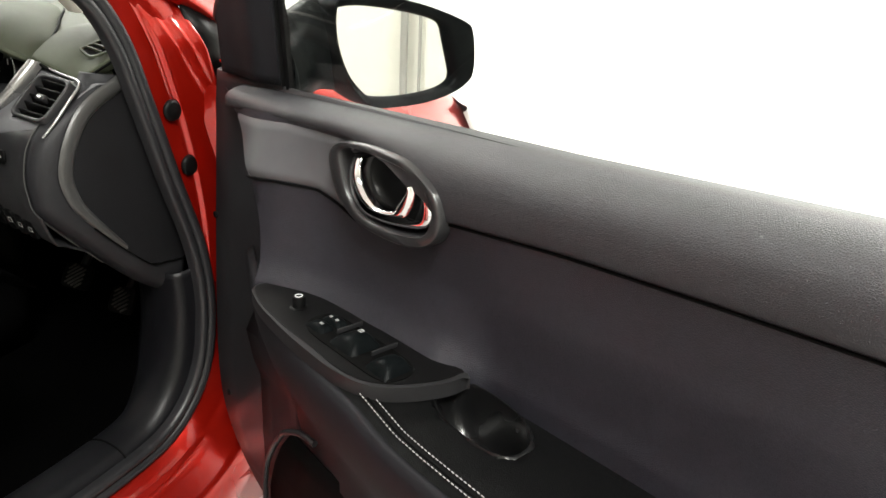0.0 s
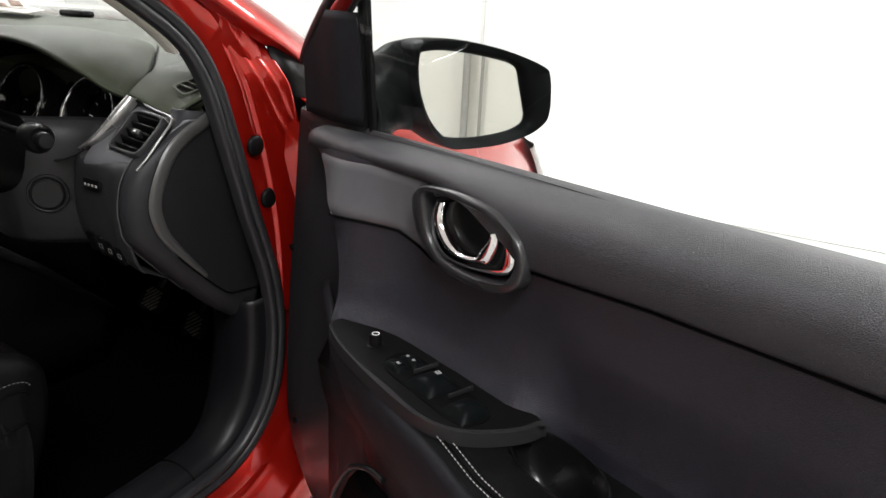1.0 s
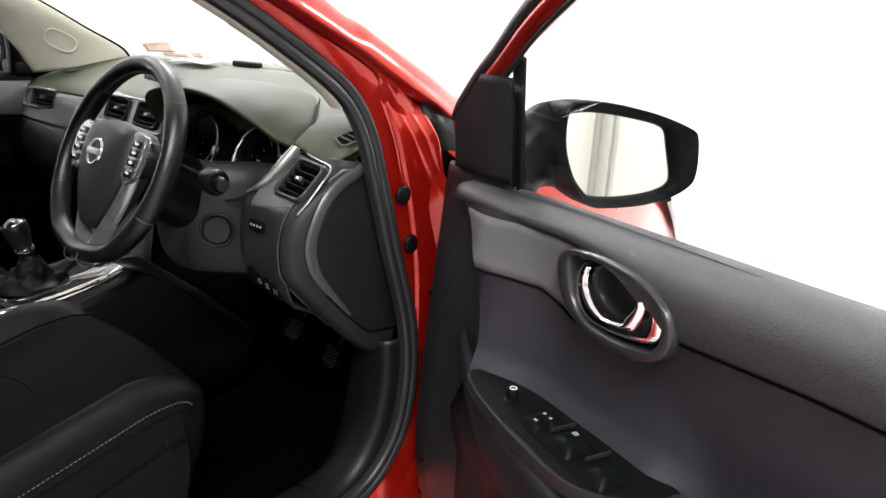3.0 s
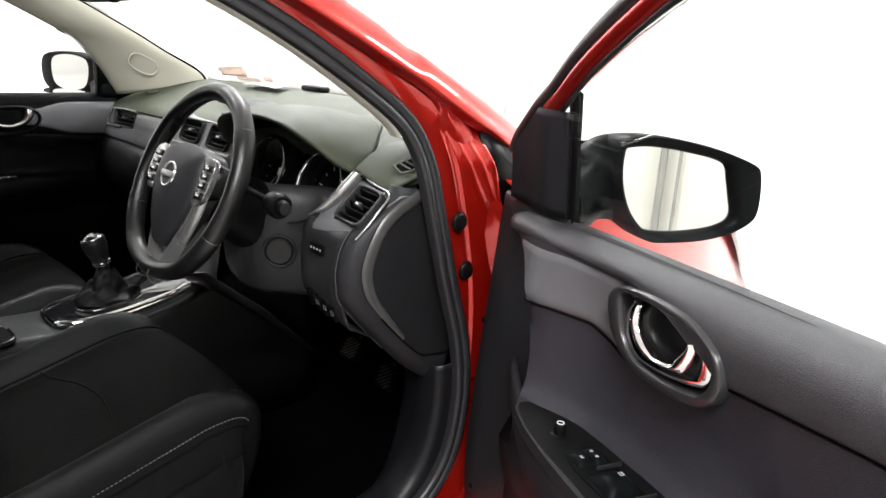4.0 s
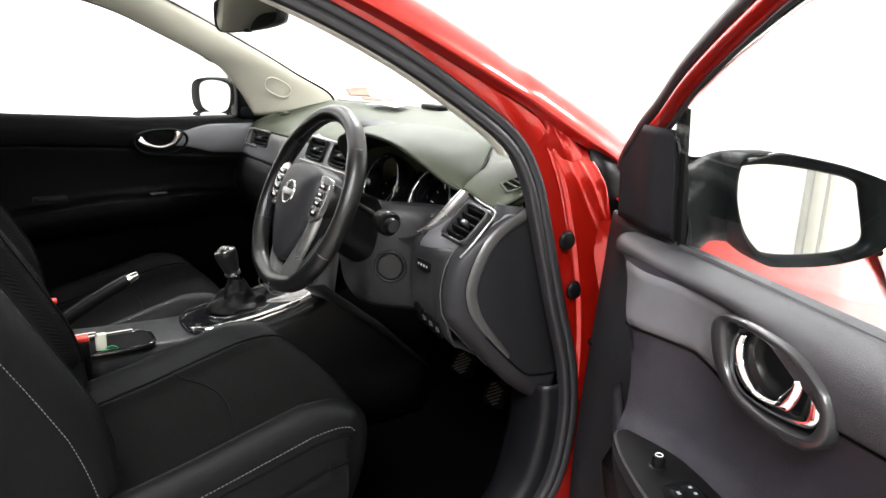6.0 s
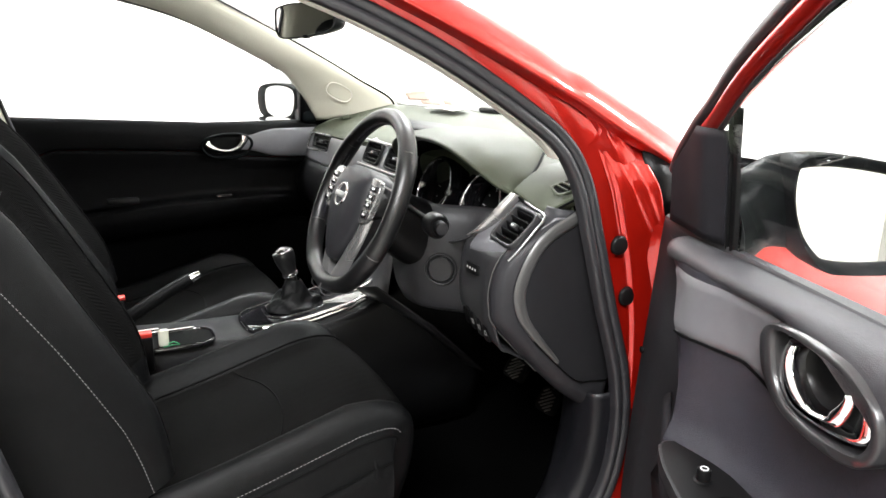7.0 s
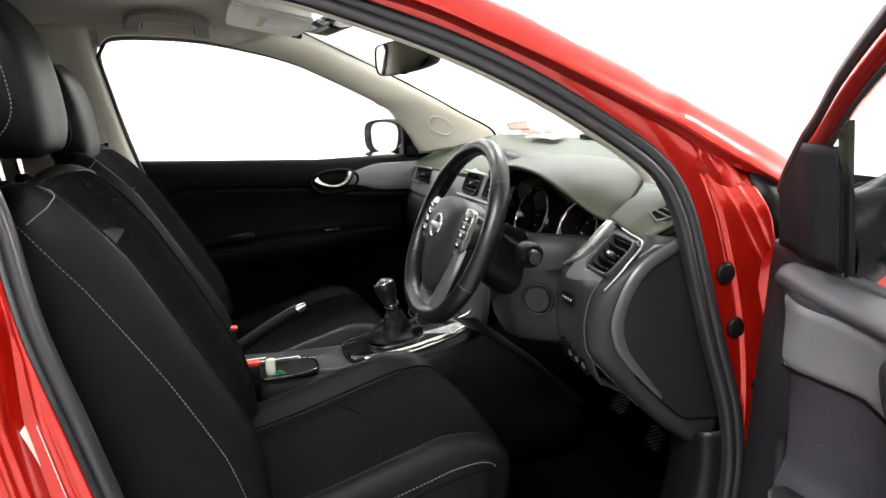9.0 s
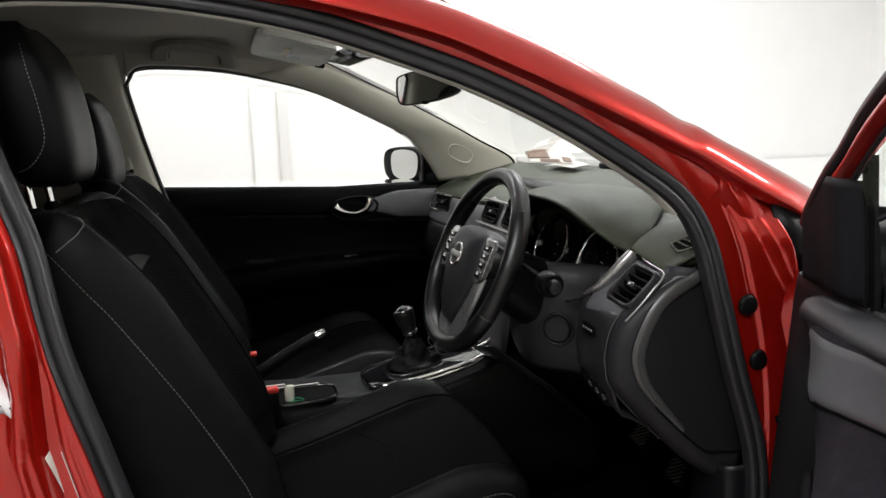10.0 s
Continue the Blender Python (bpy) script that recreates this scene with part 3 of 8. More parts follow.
def rear_h(z, e):
    """Relief of the post: flange, channel, ridge and outer panel, from the seal outwards."""
    f1 = interp(z, [0.40, 0.70, 0.806, 0.893, 0.957, 1.10], [0.036, 0.035, 0.031, 0.014, 0.009, 0.008])
    c1 = interp(z, [0.40, 0.70, 0.806, 0.893, 0.957, 1.10], [0.066, 0.064, 0.057, 0.035, 0.021, 0.018])
    r1 = interp(z, [0.40, 0.70, 0.806, 0.893, 0.957, 1.10], [0.096, 0.093, 0.084, 0.054, 0.044, 0.040])
    h = 0.000 + 0.010 * sstep(0.0, 0.006, e) - 0.026 * sstep(f1 - 0.004, f1 + 0.010, e) + 0.040 * sstep(c1 - 0.012, c1 + 0.004, e)
    h += 0.006 * sstep(c1, r1, e) - 0.030 * sstep(r1 - 0.006, r1 + 0.010, e) + 0.045 * sstep(r1 + 0.01, 0.19, e)
    if z < 0.86:
        k = sstep(0.86, 0.83, z)
        h -= k * 0.0022 * math.exp(-((e - f1 + 0.013) / 0.0022) ** 2)
        h += k * 0.0018 * math.exp(-((e - r1 + 0.010) / 0.0030) ** 2)
    return h


rows = [[on_rear(0.36 + 0.76 * i / 76, 0.001 + 0.185 * (j / 90), rear_h(0.36 + 0.76 * i / 76, 0.001 + 0.185 * (j / 90))) for j in range(91)] for i in range(77)]
v, f = grid(rows)
part("post_pressing", mesh_of("post_pressing", v, f, 70), RED, car, "glossy red door post with pressed ridges")


def bent_label(name, z0, z1, e0, e1, dx, material, parent, slant=0.0):
    rws = []
    for i in range(9):
        row = []
        for j in range(5):
            e = e0 + (e1 - e0) * j / 4
            z = z0 + (z1 - slant * j / 4 - z0) * i / 8
            row.append(on_rear(z, e, rear_h(z, e) + dx))
        rws.append(row)
    vv, ff = grid(rws)
    return part(name, mesh_of(name, vv, ff), material, parent, "white printed paper label" if slant else "", thick=0.0004)


lb = bent_label("label", 0.665, 0.820, 0.036, 0.053, 0.0012, PAPER, car, 0.016)
for k in range(20):
    bent_label("print_line", 0.672 + 0.0066 * k, 0.672 + 0.0066 * k + (0.0016 if k % 4 else 0.0034), 0.038, 0.051 - 0.0022 * ((k * 7) % 4), 0.0017, PRINT, lb)
lb = bent_label("label", 0.868, 0.985, 0.062, 0.115, 0.0014, WHITE, car, 0.001)
bent_label("print_line", 0.8765, 0.8785, 0.062, 0.113, 0.0019, DARK, lb)
for k in range(4):
    bent_label("print_line", 0.893 + 0.021 * k, 0.900 + 0.021 * k, 0.070, 0.110 - 0.01 * (k % 2), 0.0019, DARK, lb)

# roof skin
rows = []
for y, zz, hw in ((-0.20, 1.450, 0.56), (-0.5, 1.492, 0.555), (-0.9, 1.505, 0.55), (-1.5, 1.485, 0.54), (-2.1, 1.41, 0.5)):
    rows.append([(hw * s, y, zz + 0.03 * (1 - s * s)) for s in [k / 8 - 1 for k in range(17)]])
v, f = grid([cr(c, 2) for c in zip(*cr([np.array(r) for r in rows], 4))])
part("roof", mesh_of("roof", v, f), RED, car, "red metal roof", thick=0.004)

# headlining
rows = []
for y, zl, zc, xl in ((-0.13, 1.405, 1.425, 0.60), (-0.30, 1.405, 1.448, 0.585), (-0.50, 1.425, 1.455, 0.57), (-0.80, 1.425, 1.457, 0.57), (-1.3, 1.41, 1.45, 0.57), (-1.9, 1.33, 1.39, 0.55)):
    xr = 0.565 if y < -0.2 else 0.60
    lift = interp(y, [-0.8, -0.62, -0.45, -0.30, -0.2], [0.028, 0.028, 0.020, 0.010, 0.0])
    rows.append(np.array([(-xl - 0.03, y, zl - 0.02), (-xl - 0.005, y, zl + 0.020), (-xl + 0.06, y, zl + 0.052), (-0.2, y, zc + 0.03), (0.2, y, zc + 0.03), (xr - 0.10, y, zl + 0.016 + 0.6 * lift), (xr - 0.03, y, zl - 0.018 + lift), (xr, y, zl - 0.04 + lift)]))
sm = cr(rows, 4)
v, f = grid([cr(list(r), 4) for r in sm])
part("headlining", mesh_of("headlining", v, f), LINER, car, "pale grey cloth headlining", thick=0.006)

# windscreen
def ws_point(s, t):
    """s -1..1 across, t 0..1 from base to header."""
    hw = 0.64 * (1 - t) + 0.575 * t
    side = np.array([0.0, 0.54 - 0.685 * t, 1.065 + 0.355 * t])
    mid = np.array([0.0, 0.67 - 0.74 * t, 1.062 + 0.378 * t])
    p = side + (mid - side) * (1 - s * s)
    return (hw * s, p[1], p[2] + 0.012 * math.sin(math.pi * t))


v, f = grid([[ws_point(k / 12 - 1, j / 10) for k in range(25)] for j in range(11)])
o = part("windscreen", mesh_of("windscreen", v, f), GLASS, car, "clear curved windscreen", thick=0.005)
o.visible_shadow = False
# dark edge band round the glass
band = [ws_point(-1 + 0.012, t / 20) for t in range(21)]
part("screen_edge", tube_me("screen_edge", [(a - 0.006, b, c - 0.006) for a, b, c in band], 0.0045, 6), RUBBER, car)
band = [ws_point(-1 + k / 20, 0.012) for k in range(41)]
part("screen_edge", tube_me("screen_edge", [(a, b, c - 0.004) for a, b, c in band], 0.004, 6), RUBBER, car)

# passenger side: pillar cover, window surround and door opening
WIN_TOP = [(-0.690, 0.262, 1.012), (-0.676, 0.215, 1.09), (-0.655, 0.150, 1.168), (-0.642, 0.062, 1.217), (-0.637, -0.084, 1.289), (-0.625, -0.199, 1.336), (-0.60, -0.347, 1.374), (-0.59, -0.459, 1.394), (-0.585, -0.585, 1.402), (-0.585, -0.670, 1.400), (-0.592, -0.708, 1.375)]
SCREEN_SIDE = [(-0.60, 0.520, 1.050), (-0.60, 0.487, 1.093), (-0.60, 0.385, 1.146), (-0.60, 0.285, 1.202), (-0.60, 0.094, 1.301), (-0.60, -0.014, 1.356), (-0.60, -0.128, 1.410)]
wt = cr(WIN_TOP[:7], 6)
ss = cr(SCREEN_SIDE, 6)
rows = []
for i in range(37):
    a, b = wt[i], ss[i]
    m1 = a * 0.65 + b * 0.35 + np.array([0.020, 0, 0.0])
    m2 = a * 0.30 + b * 0.70 + np.array([0.022, 0, 0.004])
    rows.append([a + np.array([-0.02, 0, 0.0]), a, a * 0.93 + b * 0.07 + np.array([0.010, 0, 0]), m1, m2, b * 0.96 + a * 0.04 + np.array([0.006, 0, 0]), b + np.array([-0.012, 0.01, 0.0])])
v, f = grid([cr(r, 3) for r in rows])
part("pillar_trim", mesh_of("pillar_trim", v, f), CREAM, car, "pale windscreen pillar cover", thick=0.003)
part("screen_edge", tube_me("screen_edge", [p + np.array([0.004, -0.004, 0.001]) for p in ss], 0.0042, 6), DARK, car, "black edge of the windscreen")
m = axes((-0.612, 0.315, 1.108), (0, 0.86, -0.42), (0.25, 0.42, 0.86))
part("speaker_cover", ring_me("speaker_cover", circle(0.046, 28, 0, 0, 0.026, 2.6), circle(0.0435, 28, 0, 0, 0.0235, 2.6), 0.005, m, 0.0008), LINER, car, "small pale speaker cover")
# roof side rail above the passenger window
full = cr(WIN_TOP, 6)
rail = full[5 * 6:]
rows = []
for a in rail:
    rows.append([a + np.array([-0.03, 0, 0]), a, a + np.array([0.002, 0, 0.008]), a + np.array([0.004, 0, 0.03]), a + np.array([0.012, 0, 0.06])])
v, f = grid([cr(r, 3) for r in rows])
part("roof_rail_trim", mesh_of("roof_rail_trim", v, f), LINER, car, "grey cloth roof side trim", thick=0.003)
# middle pillar, passenger side
BP = [(1.43, -0.735), (1.352, -0.725), (1.22, -0.70), (1.097, -0.672), (0.945, -0.632), (0.90, -0.62)]
rows = []
for z, y in BP:
    x = interp(z, [0.9, 1.43], [-0.672, -0.575])
    rows.append([(x - 0.02, y + 0.004, z), (x, y, z), (x + 0.012, y - 0.02, z), (x + 0.015, y - 0.055, z), (x + 0.012, y - 0.2, z), (x + 0.01, y - 0.5, z)])
v, f = grid([cr(r, 3) for r in cr([np.array(r) for r in rows], 4)])
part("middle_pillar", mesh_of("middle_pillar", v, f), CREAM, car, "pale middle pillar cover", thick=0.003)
rows = []
for z, y in ((0.945, -0.632), (0.80, -0.61), (0.55, -0.58), (0.3, -0.55)):
    rows.append([(-0.69, y + 0.004, z), (-0.665, y, z), (-0.655, y - 0.06, z), (-0.66, y - 0.4, z), (-0.66, y - 1.2, z)])
v, f = grid(rows)
part("lower_pillar", mesh_of("lower_pillar", v, f), PLASTIC, car, "black lower pillar trim", thick=0.003)
v, f = grid([cr(r, 3) for r in cr([np.array(q) for q in ([(-0.594, -0.66, 1.405), (-0.585, -0.72, 1.425), (-0.575, -0.82, 1.44)], [(-0.600, -0.697, 1.390), (-0.595, -0.74, 1.40), (-0.590, -0.82, 1.40)], [(-0.607, -0.713, 1.355), (-0.602, -0.75, 1.36), (-0.60, -0.82, 1.36)], [(-0.618, -0.712, 1.30), (-0.612, -0.75, 1.30), (-0.61, -0.82, 1.30)])], 3)])
part("window_corner_trim", mesh_of("window_corner_trim", v, f), LINER, car, "grey cloth trim round the window corner", thick=0.003)
# black window seal lines
part("window_seal", tube_me("window_seal", [p + np.array([-0.010, 0.004, -0.002]) for p in full[6:58]] + [np.array([interp(z, [0.9, 1.43], [-0.672, -0.575]) - 0.010, interp(z, [0.945, 1.097, 1.22, 1.352], [-0.632, -0.672, -0.70, -0.725]) + 0.012, z]) for z in (1.345, 1.30, 1.2, 1.1, 1.01, 0.98)], 0.006, 8), RUBBER, car, "black window seal")

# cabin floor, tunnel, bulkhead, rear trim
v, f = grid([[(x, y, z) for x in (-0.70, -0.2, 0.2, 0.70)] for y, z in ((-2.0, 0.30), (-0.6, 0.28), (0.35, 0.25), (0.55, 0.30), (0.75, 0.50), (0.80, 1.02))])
part("cabin_floor", mesh_of("cabin_floor", v, f), CARPET, car, "black carpeted cabin floor with footwell shade put into its colour", thick=0.01)
v, f = grid([[(x, -1.9, z) for x in (-0.68, 0, 0.68)] for z in (0.25, 0.6, 0.95)])
part("rear_trim", mesh_of("rear_trim", v, f), PLASTIC, car, thick=0.01)
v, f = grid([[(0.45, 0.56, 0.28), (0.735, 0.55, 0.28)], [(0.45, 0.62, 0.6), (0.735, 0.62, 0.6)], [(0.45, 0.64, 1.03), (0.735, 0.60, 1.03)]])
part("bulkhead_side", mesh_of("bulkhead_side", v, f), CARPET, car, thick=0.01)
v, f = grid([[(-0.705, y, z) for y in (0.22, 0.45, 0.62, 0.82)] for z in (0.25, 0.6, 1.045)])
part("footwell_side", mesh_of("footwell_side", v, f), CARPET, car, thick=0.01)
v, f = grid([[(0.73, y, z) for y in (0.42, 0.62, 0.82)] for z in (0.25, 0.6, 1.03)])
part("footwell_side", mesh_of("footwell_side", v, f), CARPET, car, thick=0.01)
for xs in (0.69,):
    v, f = grid([[(xs, y, z) for y in (-0.80, -1.3, -1.95)] for z in (0.25, 0.7, 1.02, 1.38)])
    part("rear_side_trim", mesh_of("rear_side_trim", v, f), PLASTIC, car, thick=0.01)
# sill cover and kick panel inside the seal
LOW = [(-0.016, -0.012), (-0.026, -0.016), (-0.036, -0.034), (-0.038, -0.070), (-0.020, -0.110), (0.02, -0.13)]
KICK = [(-0.016, -0.012), (-0.028, -0.014), (-0.044, -0.020), (-0.054, -0.036), (-0.056, -0.080), (-0.03, -0.15)]
rows = []
for i in range(0, 5 * NA + 7):
    w = sstep(2.2 * NA, 4.4 * NA, i)
    rows.append(cr([ap_path[i] + (p[0] * (1 - w) + q[0] * w) * ap_e[i] + (p[1] * (1 - w) + q[1] * w) * X for p, q in zip(LOW, KICK)], 4))
v, f = grid(rows)
part("kick_panel", mesh_of("kick_panel", v, f, 60), KICK_PLASTIC, car, "dark grey kick panel and sill cover", thick=0.003)
part("panel_joint", tube_me("panel_joint", cr([ap_path[2 * NA + 2] + p[0] * ap_e[2 * NA + 2] + p[1] * X + np.array([0, 0, 0.001]) for p in LOW], 3), 0.0018, 6), DARK, car)

# front wings and bonnet
def wing_rows(sg):
    rws = []
    for y, xo, zt in ((0.46, 0.845, 0.955), (0.60, 0.862, 0.945), (0.85, 0.875, 0.925), (1.10, 0.870, 0.885), (1.25, 0.852, 0.848), (1.36, 0.838, 0.806), (1.48, 0.822, 0.742), (1.60, 0.798, 0.660), (1.69, 0.768, 0.570), (1.76, 0.715, 0.480), (1.81, 0.640, 0.420)):
        rws.append(np.array([(sg * (xo - 0.16), y, zt + 0.035), (sg * (xo - 0.10), y, zt + 0.025), (sg * (xo - 0.035), y, zt - 0.012), (sg * (xo - 0.008), y, zt - 0.07), (sg * xo, y, zt - 0.20), (sg * (xo + 0.003), y, zt - 0.34), (sg * (xo - 0.02), y, 0.30)]))
    return [cr(list(r), 4) for r in cr(rws, 5)]


for sg in (1, -1):
    v, f = grid(wing_rows(sg))
    part("front_wing", mesh_of("front_wing", v, f), RED, car, "red metallic front wing", thick=0.003)
rows = []
for y, hw, zc in ((0.86, 0.66, 1.0), (1.1, 0.70, 0.955), (1.3, 0.68, 0.895), (1.45, 0.64, 0.825), (1.58, 0.60, 0.735), (1.68, 0.56, 0.63)):
    rows.append(np.array([(hw * s, y + 0.10 * (1 - s * s), zc - 0.03 * s * s) for s in [k / 6 - 1 for k in range(13)]]))
v, f = grid([list(r) for r in cr(rows, 4)])
part("bonnet", mesh_of("bonnet", v, f), RED, car, "red metal bonnet", thick=0.003)
v, f = grid([[(x, y, z) for x in (-0.70, -0.35, 0, 0.35, 0.70)] for y, z in ((0.62, 1.01), (0.80, 0.99), (0.96, 0.985))])
part("wiper_cowl", mesh_of("wiper_cowl", v, f), PLASTIC, car, thick=0.004)
for sg in (1, -1):
    rws = []
    for y, xo in ((1.30, 0.846), (1.38, 0.836), (1.46, 0.825), (1.53, 0.813), (1.60, 0.797)):
        zt = interp(y, [1.25, 1.36, 1.48, 1.60], [0.848, 0.806, 0.742, 0.660]) - 0.022
        h = 0.03 + 0.08 * sstep(1.28, 1.50, y)
        rws.append([(sg * (xo - 0.05), y, zt + 0.022), (sg * (xo - 0.008), y, zt - 0.005), (sg * (xo + 0.014), y, zt - 0.4 * h), (sg * (xo + 0.014), y, zt - 0.8 * h), (sg * (xo + 0.004), y, zt - h)])
    v, f = grid([cr(r, 4) for r in cr([np.array(r) for r in rws], 4)])
    part("headlight", mesh_of("headlight", v, f), LENS, car, "clear headlight with a silver reflector", thick=0.001)
for sx in (1, -1):
    for wy in (1.02, -1.68):
        m = axes((sx * 0.76, wy, GROUND + 0.31), (0, 1, 0), (0, 0, 1))
        w = part("wheel", lathe_me("wheel", [(0.01, -0.09), (0.22, -0.10), (0.30, -0.10), (0.31, -0.06), (0.312, 0), (0.31, 0.06), (0.30, 0.09), (0.22, 0.10), (0.21, 0.05), (0.01, 0.05)], m, 40), RUBBER, car, "black tyre")
        part("rim", lathe_me("rim", [(0.01, 0.07), (0.06, 0.07), (0.19, 0.055), (0.215, 0.092), (0.215, 0.0), (0.01, 0.0)], m if sx > 0 else axes((sx * 0.76, wy, GROUND + 0.31), (0, 1, 0), (0, 0, -1)), 40), STEEL, w, "silver wheel rim")
# rear quarters and tail that close the body
for sg in (1, -1):
    rws = []
    for z, xo in ((0.16, 0.80), (0.35, 0.84), (0.60, 0.86), (0.85, 0.85), (0.98, 0.815), (1.05, 0.785)):
        if sg < 0 and z > 0.9:
            continue
        rws.append([(sg * xo, y, z) for y in ((-0.86 if sg > 0 else 0.40), -1.1, -1.6, -2.0)] + [(sg * (xo - 0.12), -2.45, z)])
    v, f = grid([cr(r, 3) for r in rws])
    part("rear_side", mesh_of("rear_side", v, f), RED, car, "red body side", thick=0.003)
    v, f = grid([[(sg * (0.785 if sg > 0 else 0.85), -0.86 if sg > 0 else -0.78, 1.05 if sg > 0 else 0.84), (sg * (0.785 if sg > 0 else 0.85), -1.6, 1.06 if sg > 0 else 0.84), (sg * 0.76, -2.1, 1.05 if sg > 0 else 0.84), (sg * 0.66, -2.40, 1.0)], [(sg * 0.69, -0.86 if sg > 0 else -0.78, 1.27), (sg * 0.685, -1.5, 1.28), (sg * 0.645, -1.95, 1.24), (sg * 0.62, -2.22, 1.16)], [(sg * 0.565, -0.86 if sg > 0 else -0.78, 1.505), (sg * 0.55, -1.5, 1.495), (sg * 0.52, -1.95, 1.44), (sg * 0.51, -2.09, 1.415)]])
    part("rear_side_panel", mesh_of("rear_side_panel", v, f), RED, car, thick=0.003)
v, f = grid([[(s * (0.70 - 0.1 * t), -2.45 + 0.4 * t * t, 0.16 + 1.24 * t) for s in (-1, -0.5, 0, 0.5, 1)] for t in (0, 0.25, 0.45, 0.63)])
part("tailgate", mesh_of("tailgate", v, f), RED, car, thick=0.003)
# rear glass out of view, tinted to block light into the cabin
v, f = grid([[(s * (0.70 - 0.1 * t), -2.45 + 0.4 * t * t, 0.16 + 1.24 * t) for s in (-1, -0.5, 0, 0.5, 1)] for t in (0.63, 0.8, 1.0)])
part("rear_window", mesh_of("rear_window", v, f), TINTED, car, "unseen rear window, dark tint added to hold back light", thick=0.004)
# closing strip of the right side between the sill and the wing, under the door
v, f = grid([[(x, y, z) for y in (-0.6, 0.0, 0.44)] for x, z in ((0.835, 0.18), (0.825, 0.08), (0.60, 0.06))])
part("sill_outer", mesh_of("sill_outer", v, f), RED, car, thick=0.003)

# ---------------------------------------------------------------- driver's door, wide open
door = new("driver_door")
door.matrix_world = pose(0.82, 0.36, 0, 0, 0, -21)
tagged(door, "red driver's door standing wide open, black padded inner trim", "car door")


def D(u, n, z):
    """Door coordinates: along the door from the hinge, inward, up."""
    return (u, -n, z)


U_END = 1.08
F_Z, F_U = [0.20, 0.30, 0.45, 0.60, 0.72, 0.80, 0.876, 0.92, 0.955, 0.975], [0.20, 0.22, 0.262, 0.292, 0.304, 0.292, 0.272, 0.215, 0.165, 0.150]
T_U, T_Z = [0.08, 0.14, 0.43, 0.73, 0.98, 1.1], [0.950, 0.966, 0.972, 0.977, 0.986, 0.990]
S_U, S_Z = [0.10, 0.15, 0.33, 0.45, 0.52, 0.57, 0.605, 0.76, 0.91, 1.1], [0.926, 0.938, 0.950, 0.948, 0.932, 0.908, 0.893, 0.906, 0.912, 0.918]
I_U, I_Z = [0.244, 0.281, 0.318, 0.379, 0.415, 0.44, 0.474, 0.51, 0.62], [0.865, 0.868, 0.871, 0.87, 0.857, 0.846, 0.848, 0.858, 0.89]


def f_u(z):
    return interp(z, F_Z, F_U)


def z_top(u):
    return interp(u, T_U, T_Z)


def z_seam(u):
    return interp(u, S_U, S_Z)


def arm_out(u):
    return interp(u, [0.30, 0.36, 0.44, 0.50, 0.57, 0.70, 0.85, 1.1], [0.086, 0.108, 0.124, 0.132, 0.142, 0.152, 0.158, 0.158])


def arm_top(u):
    return interp(u, [0.3, 0.60, 0.66, 1.1], [0.724, 0.716, 0.704, 0.704])


def n_mid(u, z):
    zs = z_seam(u)
    t = min(1, max(0, (zs - z) / (zs - 0.72)))
    n = 0.031 - 0.014 * math.sin(math.pi * min(1, t * 1.05))
    k = (u - 0.28) / 0.085
    n += 0.048 * math.exp(-k * k) * interp(z, [0.72, 0.88, 0.95, 0.98], [1.0, 1.0, 0.35, 0.1])
    n += 0.010 * sstep(0.765, 0.716, z) * sstep(0.68, 0.60, u)
    # leans back towards the armrest
    n -= 0.026 * sstep(0.60, 0.68, u) * sstep(0.84, 0.71, z)
    # sunk behind the handle bowl
    q = ((u - 0.515) / 0.088) ** 2 + ((z - 0.898 + 0.10 * (u - 0.515)) / 0.040) ** 2
    n -= 0.045 * sstep(1.0, 0.75, q)
    return n


def ret(u, n, z):
    """The trim's front return towards the hinge."""
    return [D(u - 0.125, -0.012, z), D(u - 0.075, 0.004, z), D(u - 0.035, 0.012 + 0.2 * n, z), D(u - 0.014, 0.6 * n, z), D(u - 0.004, n * 0.92, z)]


# shell: the steel frame edge towards the hinge, black behind the trim
rows = []
for z, u0 in ((0.975, 0.040), (0.93, 0.030), (0.90, 0.026), (0.80, 0.010), (0.66, -0.012), (0.52, -0.030), (0.42, -0.036), (0.34, -0.022), (0.27, 0.03), (0.215, 0.12), (0.19, 0.25)):
    rows.append([D(u0 + 0.02, -0.115, z), D(u0 - 0.004, -0.11, z), D(u0 - 0.006, -0.06, z), D(u0 - 0.002, -0.015, z), D(u0 + 0.010, -0.006, z), D(u0 + 0.08, -0.004, z), D(u0 + 0.20, -0.006, z), D(0.60, -0.010, z), D(U_END, -0.010, z)])
v, f = grid(cr([np.array(r) for r in rows], 3))
part("door_shell", mesh_of("door_shell", v, f, 45), DOOR_PLASTIC, door, "dark moulded door end", thick=0.003)
# outer red skin
rows = []
for z, n in ((0.915, -0.075), (0.90, -0.095), (0.80, -0.130), (0.60, -0.145), (0.40, -0.135), (0.22, -0.10)):
    rows.append([D(u, n + 0.02 * max(0, (0.1 - u) / 0.1), z) for u in (0.0, 0.05, 0.15, 0.4, 0.7, U_END)])
v, f = grid(cr([np.array(r) for r in rows], 4))
part("outer_skin", mesh_of("outer_skin", v, f), RED, door, "red metallic outer panel", thick=0.003)
v, f = grid([[D(-0.006 + 0.03, -0.10, z), D(0.0, -0.115, z)] for z in (0.22, 0.5, 0.8, 0.91)])
part("hem", mesh_of("hem", v, f), RED, door, thick=0.004)

